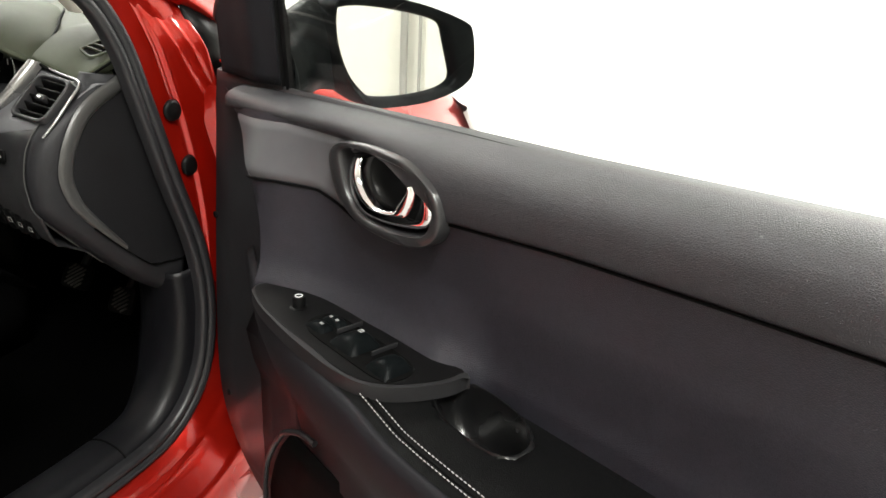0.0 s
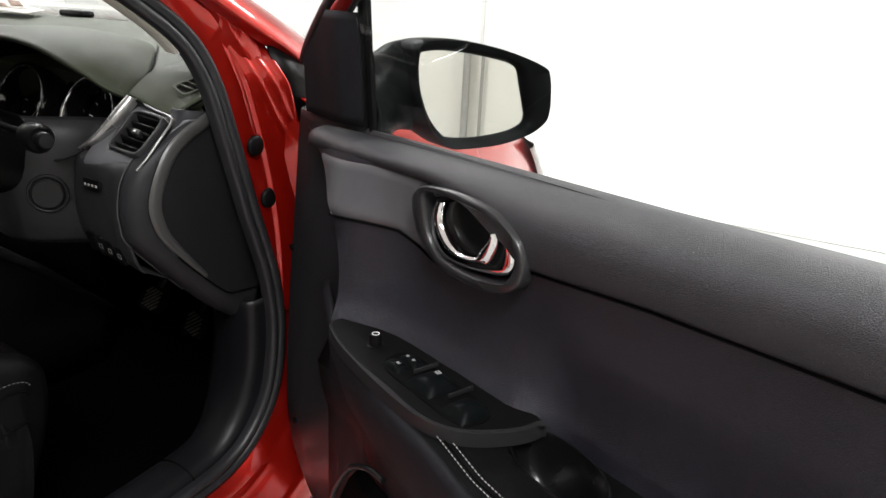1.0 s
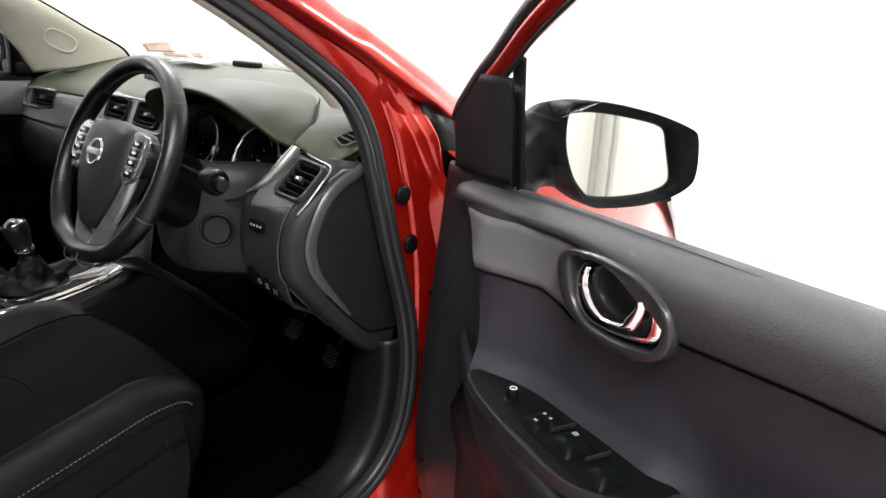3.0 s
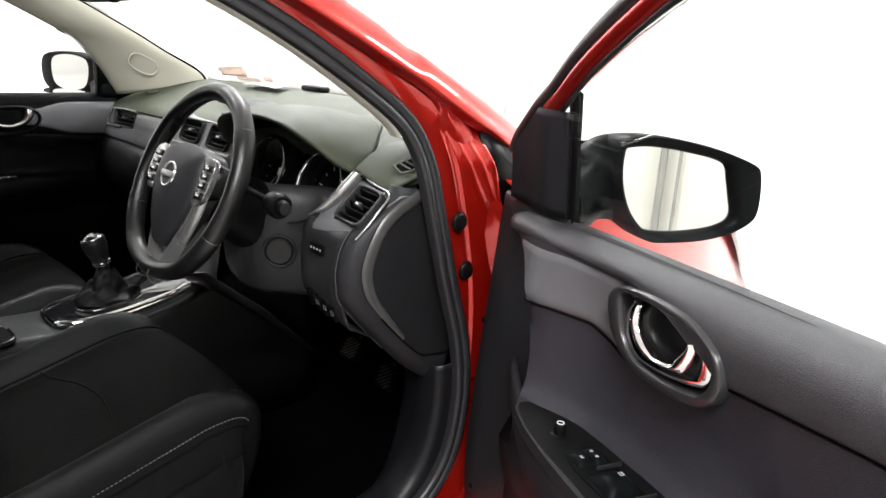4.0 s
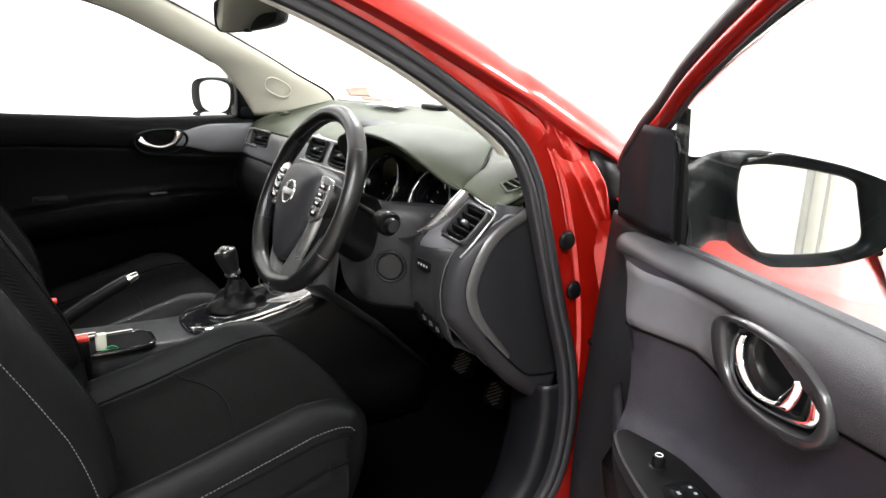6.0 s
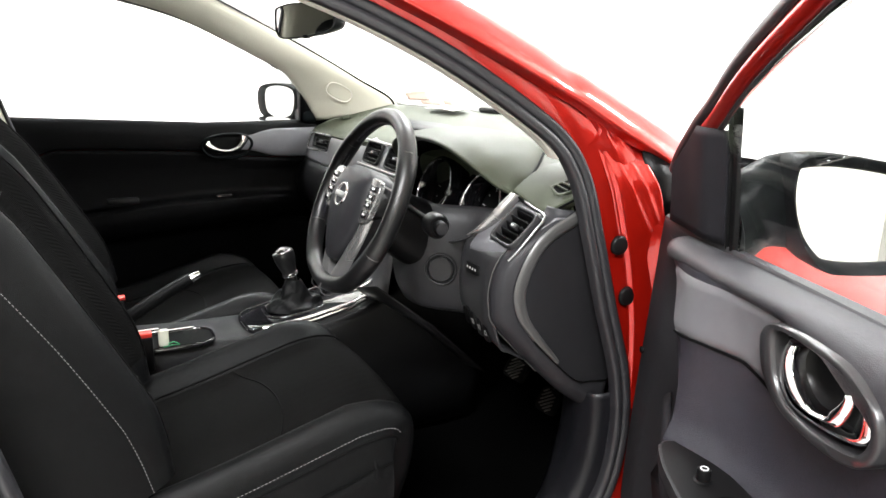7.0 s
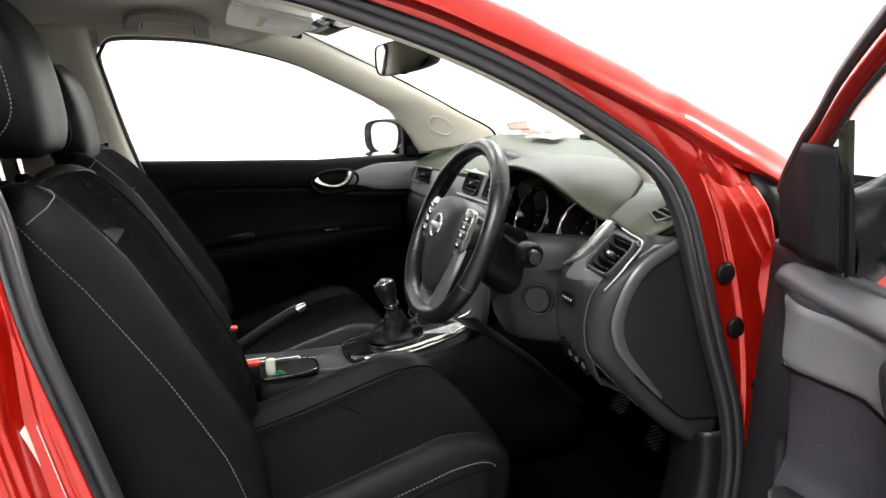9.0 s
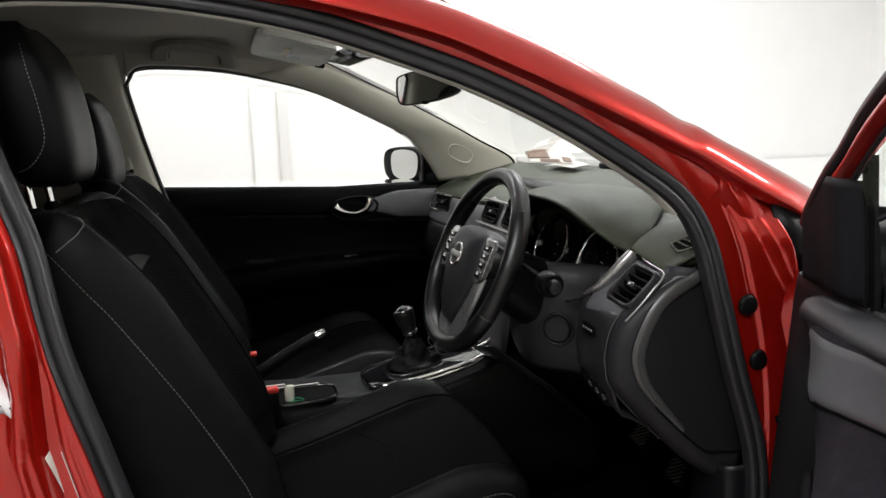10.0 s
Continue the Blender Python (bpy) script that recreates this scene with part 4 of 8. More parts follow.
# upper pad
NU = 64
us = [0.108 + (U_END - 0.108) * i / NU for i in range(NU + 1)]
rows = []
for u in us:
    zt, zs = z_top(u), z_seam(u)
    front = sstep(0.108, 0.165, u)
    col = []
    for t, n in ((0.0, -0.030), (0.0, -0.014), (0.03, -0.002), (0.10, 0.012), (0.24, 0.027), (0.45, 0.036), (0.70, 0.0385), (0.93, 0.037), (1.0, 0.033), (1.02, 0.020)):
        extra = 0.010 * math.exp(-((u - 0.30) / 0.10) ** 2) * t
        col.append(D(u, -0.012 + (n + extra + 0.012) * (0.55 + 0.45 * front), zt - t * (zt - zs)))
    rows.append([tuple(q) for q in cr(col, 3)])
v, f = grid(rows, caps=True)
part("upper_pad", mesh_of("upper_pad", v, f, 60), LEATHER, door, "padded grained black upper trim")
part("seam", tube_me("seam", [D(u, 0.0315 + 0.012 * math.exp(-((u - 0.28) / 0.085) ** 2), z_seam(u) - 0.0030) for u in us if u > 0.60], 0.0014, 6), DARK, door)

# middle panel with the front return
rows = []
nz = 34
for i in range(nz + 1):
    w = i / nz
    row = []
    zf = 0.952 + (0.716 - 0.952) * w
    uf = f_u(zf)
    for q in ret(uf, n_mid(uf, zf), zf):
        row.append(q)
    for j in range(73):
        s = j / 72
        u = uf + (U_END - uf) * s
        zs = z_seam(u) + 0.004
        zb = 0.716 - 0.016 * sstep(0.60, 0.68, u)
        z = zs + (zb - zs) * w
        row.append(D(u, n_mid(u, z), z))
    rows.append(row)
v, f = grid(rows)
part("middle_panel", mesh_of("middle_panel", v, f, 60), LEATHER_FINE, door, "black vinyl middle trim panel")

# insert ahead of the handle
rows = []
for j in range(41):
    s = j / 40
    u0 = 0.160 + (0.60 - 0.160) * s
    col = []
    for i in range(13):
        w = i / 12
        zi, zs = interp(u0, I_U, I_Z), z_seam(u0) - 0.004
        z = zi + (zs - zi) * w
        u = max(u0, f_u(z) + 0.002) if s < 0.45 else u0
        col.append(D(u, n_mid(u, z) + (0.0035 if 0 < i < 12 else -0.001), z))
    rows.append(col)
v, f = grid(rows)
part("insert", mesh_of("insert", v, f, 60), SATIN_DARK, door, "smooth dark grey trim insert")
part("insert_seam", tube_me("insert_seam", [D(u, n_mid(u, interp(u, I_U, I_Z)) + 0.0012, interp(u, I_U, I_Z) - 0.001) for u in [0.262 + 0.006 * k for k in range(36)]], 0.0016, 6), DARK, door)

# handle: bezel, bowl, lever
BEZ_OUT = [(0.426, 0.928), (0.428, 0.908), (0.442, 0.881), (0.468, 0.862), (0.500, 0.854), (0.551, 0.853), (0.592, 0.861), (0.613, 0.877), (0.618, 0.899), (0.609, 0.920), (0.588, 0.935), (0.557, 0.946), (0.509, 0.950), (0.468, 0.948), (0.441, 0.942)]
BEZ_IN = [(0.446, 0.929), (0.451, 0.907), (0.461, 0.886), (0.478, 0.871), (0.500, 0.865), (0.541, 0.865), (0.583, 0.871), (0.598, 0.880), (0.605, 0.898), (0.599, 0.914), (0.583, 0.927), (0.558, 0.937), (0.505, 0.941), (0.468, 0.941), (0.453, 0.938)]
bc = np.array([0.523, 0.902])


def even_loop(pts, n=72):
    """A smooth closed loop, resampled at even angles round the handle's middle."""
    q = np.array(cr(pts, 8, closed=True)) - bc
    ang = np.unwrap(np.arctan2(q[:, 1] * 2, q[:, 0]))
    if ang[-1] < ang[0]:
        q, ang = q[::-1], ang[::-1]
    w = np.linspace(0, 2 * math.pi, n, endpoint=False) + ang[0]
    qa = np.concatenate([ang, [ang[0] + 2 * math.pi]])
    qq = np.vstack([q, q[:1]])
    return [bc + np.array([np.interp(k, qa, qq[:, 0]), np.interp(k, qa, qq[:, 1])]) for k in w]


BZ, BZI = even_loop(BEZ_OUT), even_loop(BEZ_IN)
mD = Matrix(((1, 0, 0, 0), (0, 0, -1, -0.026), (0, 1, 0, 0), (0, 0, 0, 1)))
handle = part("handle_bezel", ring_me("handle_bezel", BZ, BZI, 0.020, mD, 0.0022), BEZEL, door, "dark satin oval handle surround")
rows = []
for k, (sc, n) in enumerate(((1.0, 0.040), (0.985, 0.034), (0.93, 0.012), (0.80, 0.0), (0.5, -0.004), (0.02, -0.005))):
    rows.append([D(bc[0] + 0.004 + (p[0] - bc[0] - 0.004) * sc, n, bc[1] + 0.002 + (p[1] - bc[1] - 0.002) * sc) for p in BZI])
v, f = grid(rows, close_u=True)
part("bowl", mesh_of("bowl", v, f, 60), PLASTIC_GLOSS, handle, "black handle recess")
OUT = cr([(0.459, 0.931), (0.451, 0.914), (0.453, 0.896), (0.463, 0.879), (0.480, 0.868), (0.505, 0.866), (0.544, 0.869), (0.581, 0.877), (0.595, 0.887), (0.596, 0.900), (0.590, 0.912), (0.577, 0.922)], 5)
INN = cr([(0.481, 0.931), (0.478, 0.918), (0.483, 0.905), (0.495, 0.894), (0.509, 0.888), (0.522, 0.886), (0.534, 0.887), (0.545, 0.890), (0.547, 0.896), (0.552, 0.903), (0.557, 0.910), (0.561, 0.918)], 5)
rows = []
for i, (a, b) in enumerate(zip(OUT, INN)):
    s = i / (len(OUT) - 1)
    lift = 0.031 + 0.006 * math.sin(math.pi * min(1, s * 1.05))
    col = []
    for t, n in ((0.0, -0.012), (0.0, 0.000), (0.05, 0.0022), (0.20, 0.0046), (0.38, 0.0056), (0.55, 0.0058), (0.62, 0.0062), (0.67, 0.0085), (0.73, 0.0105), (0.80, 0.0112), (0.87, 0.0104), (0.94, 0.0080), (1.0, 0.0035), (1.0, -0.003), (0.85, -0.012)):
        p = a + (b - a) * t
        col.append(D(p[0], lift + n, p[1]))
    rows.append(col)
v, f = grid(rows, close_u=True, caps=True)
part("lever", mesh_of("lever", v, f, 50), CHROME, handle, "chrome pull lever")

# armrest and lower panel
CUP = (0.694, 0.047, 0.062, 0.031, 0.30)  # centre u, n, half length, half width, slope
def cup_q(u, n):
    a = (u - CUP[0])
    b = (n - CUP[1]) - 0.12 * a
    return (abs(a) / CUP[2]) ** 2.6 + (abs(b) / CUP[3]) ** 2.6


au = [0.302 + (U_END - 0.302) * i / 90 for i in range(91)]
top_v, arm_faces = [], []
NC = 26
for u in au:
    for j in range(NC + 1):
        t = j / NC
        n0 = 0.012 - 0.018 * sstep(0.60, 0.66, u)
        n = n0 + (arm_out(u) - 0.010 - n0) * t
        q = cup_q(u, n)
        z = arm_top(u) + 0.006 * math.sin(math.pi * t) - 0.062 * sstep(1.05, 0.35, q)
        top_v.append(D(u, n, z))
for i in range(90):
    for j in range(NC):
        a = i * (NC + 1) + j
        n0 = 0.012 - 0.018 * sstep(0.60, 0.66, au[i])
        q = cup_q(au[i] + 0.004, n0 + (arm_out(au[i]) - 0.010 - n0) * (j + 0.5) / NC)
        if q >= 0.93:
            arm_faces.append((a, a + 1, a + NC + 2, a + NC + 1))


def used(vs, fs):
    idx = sorted({k for q in fs for k in q})
    mp = {k: i for i, k in enumerate(idx)}
    return [vs[k] for k in idx], [tuple(mp[k] for k in q) for q in fs]


part("armrest", mesh_of("armrest", *used(top_v, arm_faces), 60), SEAT_LEATHER, door, "black stitched armrest top")
rows = []
for sc, dz in ((1.12, -0.005), (1.05, 0.0006), (1.01, 0.0004), (0.985, -0.003), (0.96, -0.010), (0.92, -0.024), (0.82, -0.042), (0.62, -0.054), (0.30, -0.058), (0.02, -0.058)):
    row = []
    for k in range(56):
        w = 2 * math.pi * k / 56
        c, sn = math.cos(w), math.sin(w)
        a = CUP[2] * sc * math.copysign(abs(c) ** 0.80, c)
        bn = CUP[3] * sc * math.copysign(abs(sn) ** 0.80, sn)
        u = CUP[0] + a
        row.append(D(u, CUP[1] + bn + 0.12 * a, arm_top(u) + 0.0062 + dz + 0.007 * max(0.0, -sn) * sstep(0.9, 1.0, sc)))
    rows.append(row)
v, f = grid(rows, close_u=True)
part("pull_cup", mesh_of("pull_cup", v, f, 60), CUP_GLOSS, door, "smooth black pull recess")
rows = []
lu = [0.16, 0.20, 0.24, 0.27] + au[::3]
for u in lu:
    zt = arm_top(max(u, 0.302))
    o = arm_out(u) if u > 0.30 else 0.086 - 0.45 * (0.302 - u)
    lowz = 0.19
    pk = sstep(0.285, 0.31, u)
    col = [D(u, o - 0.012, zt + 0.000), D(u, o - 0.003, zt - 0.004), D(u, o, zt - 0.014), D(u, o - 0.001, zt - 0.045), D(u, o - 0.016, zt - 0.095), D(u, max(0.03, o - 0.045), zt - 0.14),
           D(u, max(0.02, o - 0.062), 0.525)]
    base = max(0.01, o - 0.065)
    col += [D(u, base + 0.003, 0.505 - 0.02 * pk), D(u, base - 0.045 * pk, 0.49 - 0.03 * pk), D(u, base - 0.05 * pk, 0.40), D(u, base - 0.04 * pk, 0.30), D(u, base - 0.03, lowz)]
    rows.append(col)
v, f = grid(rows)
part("lower_panel", mesh_of("lower_panel", v, f, 55), LOWER_TRIM, door, "black moulded lower trim", thick=0.003)
# pocket lip
lip = cr([(0.420, 0.532), (0.377, 0.526), (0.325, 0.494), (0.283, 0.438), (0.262, 0.388), (0.256, 0.329), (0.256, 0.25)], 6)
part("pocket_lip", tube_me("pocket_lip", [D(p[0], 0.062 if p[1] < 0.5 else 0.070, p[1]) for p in lip], 0.0045, 8), PLASTIC_GREY, door, "rounded rim of the door pocket")
# black sheet in place of the shade inside the pocket
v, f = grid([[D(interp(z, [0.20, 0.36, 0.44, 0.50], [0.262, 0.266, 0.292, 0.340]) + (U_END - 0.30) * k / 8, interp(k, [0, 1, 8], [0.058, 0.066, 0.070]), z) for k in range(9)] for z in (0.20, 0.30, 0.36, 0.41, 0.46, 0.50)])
part("pocket_shade", mesh_of("pocket_shade", v, f), DARK, door, "black sheet standing for the shade in the door pocket", thick=0.003)
rows = [[D(u, n, z) for u in (0.30, 0.5, 0.8, U_END)] for z, n in ((0.345, 0.125), (0.33, 0.13), (0.25, 0.12), (0.19, 0.09))]
v, f = grid(rows)
part("pocket", mesh_of("pocket", v, f), PLASTIC, door, "black door pocket", thick=0.004)

# stitching on the armrest edge
for dn in (-0.012, -0.0225):
    path = [D(u, arm_out(u) - 0.0075 + dn - 0.022 * sstep(0.60, 0.535, u), arm_top(u) + 0.0045) for u in [0.545 + 0.01 * k for k in range(54)]]
    stitches("stitching", path, THREAD, door, 0.0056, 0.0038, 0.0008)
part("armrest_seam", tube_me("armrest_seam", [D(u, arm_out(u) - 0.0075 - 0.017 - 0.022 * sstep(0.60, 0.535, u), arm_top(u) + 0.0030) for u in [0.545 + 0.01 * k for k in range(54)]], 0.0009, 6), DARK, door)

# switch panel
SWP = cr([(0.312, 0.090), (0.330, 0.052), (0.40, 0.040), (0.52, 0.030), (0.640, 0.022), (0.652, 0.030), (0.648, 0.060), (0.628, 0.098), (0.600, 0.122), (0.560, 0.131), (0.50, 0.130), (0.43, 0.124), (0.36, 0.112)], 5, closed=True)
mS = Matrix(((1, 0, 0, 0), (0, -1, 0, 0), (0, 0, 1, 0.716), (0, 0, 0, 1)))
panel = part("switch_panel", prism_me("switch_panel", [(p[0], p[1]) for p in SWP], 0.017, mS, 0.006, 3), PLASTIC_GREY, door, "dark grey window switch panel")
SWC2 = np.mean(np.array(SWP), axis=0)
part("panel_top", prism_me("panel_top", [tuple(SWC2 + (p - SWC2) * (1 - 0.0075 / np.linalg.norm(p - SWC2))) for p in SWP], 0.0006, Matrix.Translation((0, 0, 0.0171)) @ mS), PLASTIC, panel, "matt black panel top")


TR = cr([(0.450, 0.094), (0.444, 0.068), (0.462, 0.056), (0.53, 0.056), (0.588, 0.058), (0.614, 0.068), (0.617, 0.094), (0.600, 0.108), (0.53, 0.108), (0.475, 0.106)], 4, closed=True)
part("switch_well", prism_me("switch_well", [(p[0], p[1]) for p in TR], 0.0016, Matrix.Translation((0, 0, 0.0174)) @ mS, 0.0007), DARK, panel, "black switch well")


def rocker(u0, u1, n0, n1, lift, name):
    rws = []
    for i in range(13):
        a = i / 12
        h = lift * (math.sin(math.pi * a) ** 0.6) * (0.75 + 0.45 * a)
        col = []
        for j in range(9):
            b = j / 8
            e = 1 - abs(2 * b - 1) ** 4
            x, y = u0 + (u1 - u0) * a, n0 + (n1 - n0) * b
            col.append(D(x, y + 0.0, 0.7340 + h * e))
        rws.append(col)
    vv, ff = grid(rws)
    ob = part(name, mesh_of(name, vv, ff, 60), PIANO_SOFT, panel, "black rocker switch")
    return ob


b1 = rocker(0.452, 0.488, 0.080, 0.101, 0.008, "lock_switch")
b2 = rocker(0.452, 0.488, 0.060, 0.078, 0.008, "lock_switch")
b3 = rocker(0.504, 0.552, 0.060, 0.104, 0.015, "window_switch")
b4 = rocker(0.572, 0.612, 0.064, 0.105, 0.014, "window_switch")
def icon(u, n, z, w, h, par, bars):
    for du, dn, a, b in bars:
        part("marking", box_me("marking", (a * w, b * h, 0.0008), D(u + du * w, n + dn * h, z)), SILVER_MARK, par)


LOCK = [(0, 0, 0.9, 0.42), (-0.3, 0.42, 0.18, 0.4), (0.3, 0.42, 0.18, 0.4), (0, 0.62, 0.6, 0.16)]
icon(0.476, 0.091, 0.7425, 0.0055, 0.0046, b1, [(0, 0, 1.0, 0.25), (0, 0.35, 0.6, 0.25), (-0.4, 0.1, 0.2, 0.8), (0.4, 0.1, 0.2, 0.8)])
icon(0.468, 0.072, 0.7425, 0.0042, 0.004, b2, LOCK)
icon(0.480, 0.072, 0.7425, 0.0042, 0.004, b2, LOCK)
icon(0.529, 0.074, 0.7492, 0.0064, 0.0056, b3, [(-0.45, 0, 0.12, 1), (0.45, 0, 0.12, 1), (0, -0.45, 0.9, 0.14), (0, 0.45, 0.9, 0.14), (0, 0, 0.12, 0.8)])
part("deck_ridge", box_me("deck_ridge", (0.0016, 0.036, 0.006), D(0.4965, 0.066, 0.7375), 0.0006), PLASTIC_GREY, panel)
part("deck_ridge", box_me("deck_ridge", (0.0016, 0.036, 0.006), D(0.5615, 0.066, 0.7375), 0.0006), PLASTIC_GREY, panel)
kn = part("mirror_knob", lathe_me("mirror_knob", [(0.0115, 0.0), (0.0115, 0.003), (0.0085, 0.004), (0.0085, 0.015), (0.0075, 0.0175), (0.001, 0.018)], Matrix.Translation(D(0.408, 0.080, 0.731)), 24), PLASTIC, panel, "small black mirror knob")
part("marking", ring_me("marking", circle(0.0050, 16), circle(0.0038, 16), 0.0006, Matrix.Translation(D(0.408, 0.080, 0.7488)), 0.0001), WHITE, kn)

# window frame
def fr(u, z, n0=-0.03):
    return D(u, n0 + 0.30 * (z - 0.98), z)


FP = [(0.045, 1.052), (0.075, 1.078), (0.154, 1.130), (0.211, 1.162), (0.294, 1.213), (0.406, 1.268), (0.52, 1.315), (0.66, 1.352), (0.82, 1.372), (0.95, 1.375)]
def frame_band(name, a, b, na, nb, material, lab="", th=0.006, skip=0):
    rws = []
    pts = cr(FP, 5)
    for i, p in enumerate(pts):
        if i < skip:
            continue
        t = pts[min(i + 1, len(pts) - 1)] - pts[max(i - 1, 0)]
        t = t / np.linalg.norm(t)
        nn = np.array([t[1], -t[0]])
        rws.append([fr(*(p + nn * (a + (b - a) * k / 4)), -0.03 + na + (nb - na) * k / 4 + (0.006 * math.sin(math.pi * k / 4))) for k in range(5)])
    vv, ff = grid(rws)
    return part(name, mesh_of(name, vv, ff, 60), material, door, lab, thick=th)


frame_band("frame_seal", -0.010, 0.013, -0.006, 0.006, RUBBER, "black rubber seal of the window frame", 0.010)
frame_band("window_frame", 0.012, 0.036, 0.003, 0.003, RED, "red painted window frame", 0.012, 11)
frame_band("glass_run", 0.035, 0.041, 0.000, -0.004, RUBBER, "black glass run", 0.006, 13)
rows = [[fr(u, z, n) for u, n in ((1.02, -0.03), (1.03, -0.02), (1.07, -0.02), (1.09, -0.04))] for z in (0.98, 1.2, 1.37)]
v, f = grid(rows)
part("rear_frame", mesh_of("rear_frame", v, f), PLASTIC, door, "black rear window frame", thick=0.01)

# corner cover inside the mirror
def tri_n(u, z):
    return 0.004 + 0.09 * (z - 0.98) + 0.008 * sstep(0.120, 0.200, u) - 0.012 * sstep(0.205, 0.242, u)


rows = []
for i in range(13):
    w = i / 12
    z = 0.976 + (1.128 - 0.976) * w
    ul = interp(z, [0.965, 1.062, 1.10, 1.128], [0.080, 0.088, 0.136, 0.178])
    ur = 0.242
    rows.append([D(ul + 0.001, tri_n(ul, z) - 0.03, z)] + [D(ul + (ur - ul) * j / 14, tri_n(ul + (ur - ul) * j / 14, z), z) for j in range(15)] + [D(ur + 0.001, tri_n(ur, z) - 0.02, z)])
v, f = grid(rows)
part("corner_cover", mesh_of("corner_cover", v, f, 65), LOWER_TRIM, door, "black corner cover inside the mirror", thick=0.003)
POST = [(0.240, -0.012), (0.241, -0.002), (0.245, -0.001), (0.247, -0.008), (0.252, -0.008), (0.254, -0.002), (0.262, -0.003), (0.264, -0.006), (0.264, -0.009)]
rows = []
for i in range(9):
    w = i / 8
    row = []
    for u, n in POST:
        zt = interp(u, [0.211, 0.294], [1.142, 1.182])
        z = 0.972 + (zt - 0.972) * w
        row.append(D(u, n + 0.07 * (z - 0.98), z))
    rows.append(row)
v, f = grid(rows)
part("glass_run", mesh_of("glass_run", v, f, 35), PLASTIC, door, "black upright glass run")

# raised window glass
rows = []
for k in range(25):
    u = 0.205 + 0.828 * k / 24
    zt = interp(u, [p[0] for p in FP], [p[1] for p in FP]) - 0.030
    rows.append([fr(u, 0.90 + (zt - 0.90) * j / 12, -0.0325) for j in range(13)])
v, f = grid(rows)
o = part("window_glass", mesh_of("window_glass", v, f), GLASS, door, "clear raised side window", thick=0.004)
o.visible_shadow = False
part("waist_seal", tube_me("waist_seal", [D(u, -0.028, z_top(u) - 0.012) for u in [0.25 + 0.083 * k for k in range(11)]], 0.006, 8), RUBBER, door, "black waist seal")

# door mirror
MO = cr([(-0.103, 1.077), (-0.112, 1.090), (-0.125, 1.095), (-0.167, 1.096), (-0.220, 1.088), (-0.266, 1.077), (-0.316, 1.059), (-0.328, 1.045), (-0.333, 1.012), (-0.332, 0.985), (-0.324, 0.969), (-0.297, 0.951), (-0.246, 0.936), (-0.184, 0.931), (-0.161, 0.934), (-0.141, 0.949), (-0.122, 0.977), (-0.110, 1.012), (-0.103, 1.046)], 3, closed=True)
MG = cr([(-0.110, 1.071), (-0.116, 1.077), (-0.146, 1.080), (-0.187, 1.077), (-0.232, 1.070), (-0.262, 1.063), (-0.277, 1.053), (-0.284, 1.030), (-0.293, 0.998), (-0.297, 0.978), (-0.290, 0.965), (-0.267, 0.955), (-0.235, 0.949), (-0.199, 0.946), (-0.164, 0.948), (-0.147, 0.958), (-0.128, 0.982), (-0.114, 1.014), (-0.109, 1.044)], 3, closed=True)
MC = np.array([-0.210, 1.012])
def mp(n, z, du=0.0):
    return D(0.245 + du - 0.25 * (n + 0.215), n, z)


rows = []
for sc, du in ((0.99, 0.004), (1.0, 0.0), (1.0, -0.02), (0.985, -0.05), (0.92, -0.085), (0.80, -0.110), (0.60, -0.128), (0.30, -0.138), (0.02, -0.140)):
    rows.append([mp(*(MC + (p - MC) * sc), du) for p in MO])
v, f = grid(rows, close_u=True)
mirror = part("mirror_housing", mesh_of("mirror_housing", v, f, 50), PIANO_SOFT, door, "black door mirror housing")
rows = []
for k in range(len(MO)):
    a, b = np.array(MO[k]), np.array(MG[k])
    rows.append([mp(*a, 0.003), mp(*(a * 0.9 + b * 0.1), 0.008), mp(*(a * 0.3 + b * 0.7), 0.006), mp(*b, 0.001), mp(*(b * 0.98 + MC * 0.02), -0.012)])
v, f = grid(rows, close_v=True)
part("mirror_rim", mesh_of("mirror_rim", v, f, 60), PIANO_SOFT, mirror, "black mirror rim")
part("mirror_glass", mesh_of("mirror_glass", [mp(*(MC + (p - MC) * 1.0), -0.009) for p in MG] + [mp(*MC, -0.009)], [(k, (k + 1) % len(MG), len(MG)) for k in range(len(MG))]), MIRROR, mirror, "silvered mirror glass")
rows = []
for t, c, rz, ru in ((0, (0.185, -0.020, 0.990), 0.070, 0.065), (0.4, (0.175, -0.060, 1.000), 0.070, 0.056), (0.8, (0.160, -0.105, 1.02), 0.068, 0.045), (1.0, (0.158, -0.15, 1.02), 0.070, 0.040)):
    rows.append([D(c[0] + ru * math.cos(w), c[1], c[2] + rz * math.sin(w)) for w in [2 * math.pi * k / 24 for k in range(24)]])
v, f = grid(cr([np.array(r) for r in rows], 4), close_u=True)
part("mirror_arm", mesh_of("mirror_arm", v, f), PIANO_SOFT, mirror, "black mirror arm")

# hinge and check strap
for z in (0.43, 0.78):
    part("hinge", box_me("hinge", (0.055, 0.02, 0.05), D(-0.020, -0.055, z), 0.006), RED, door, "red painted hinge")
    part("bolt", lathe_me("bolt", [(0.006, 0), (0.006, 0.004), (0.001, 0.005)], axes(D(0.010, -0.0035, z - 0.05), (1, 0, 0), (0, 0, 1)), 6), PLASTIC, door)

# ---------------------------------------------------------------- dashboard
dash = thing("dashboard", (0, 0.3, 0.55), "dark dashboard with grey trim, air vents and hooded dials", "dashboard")


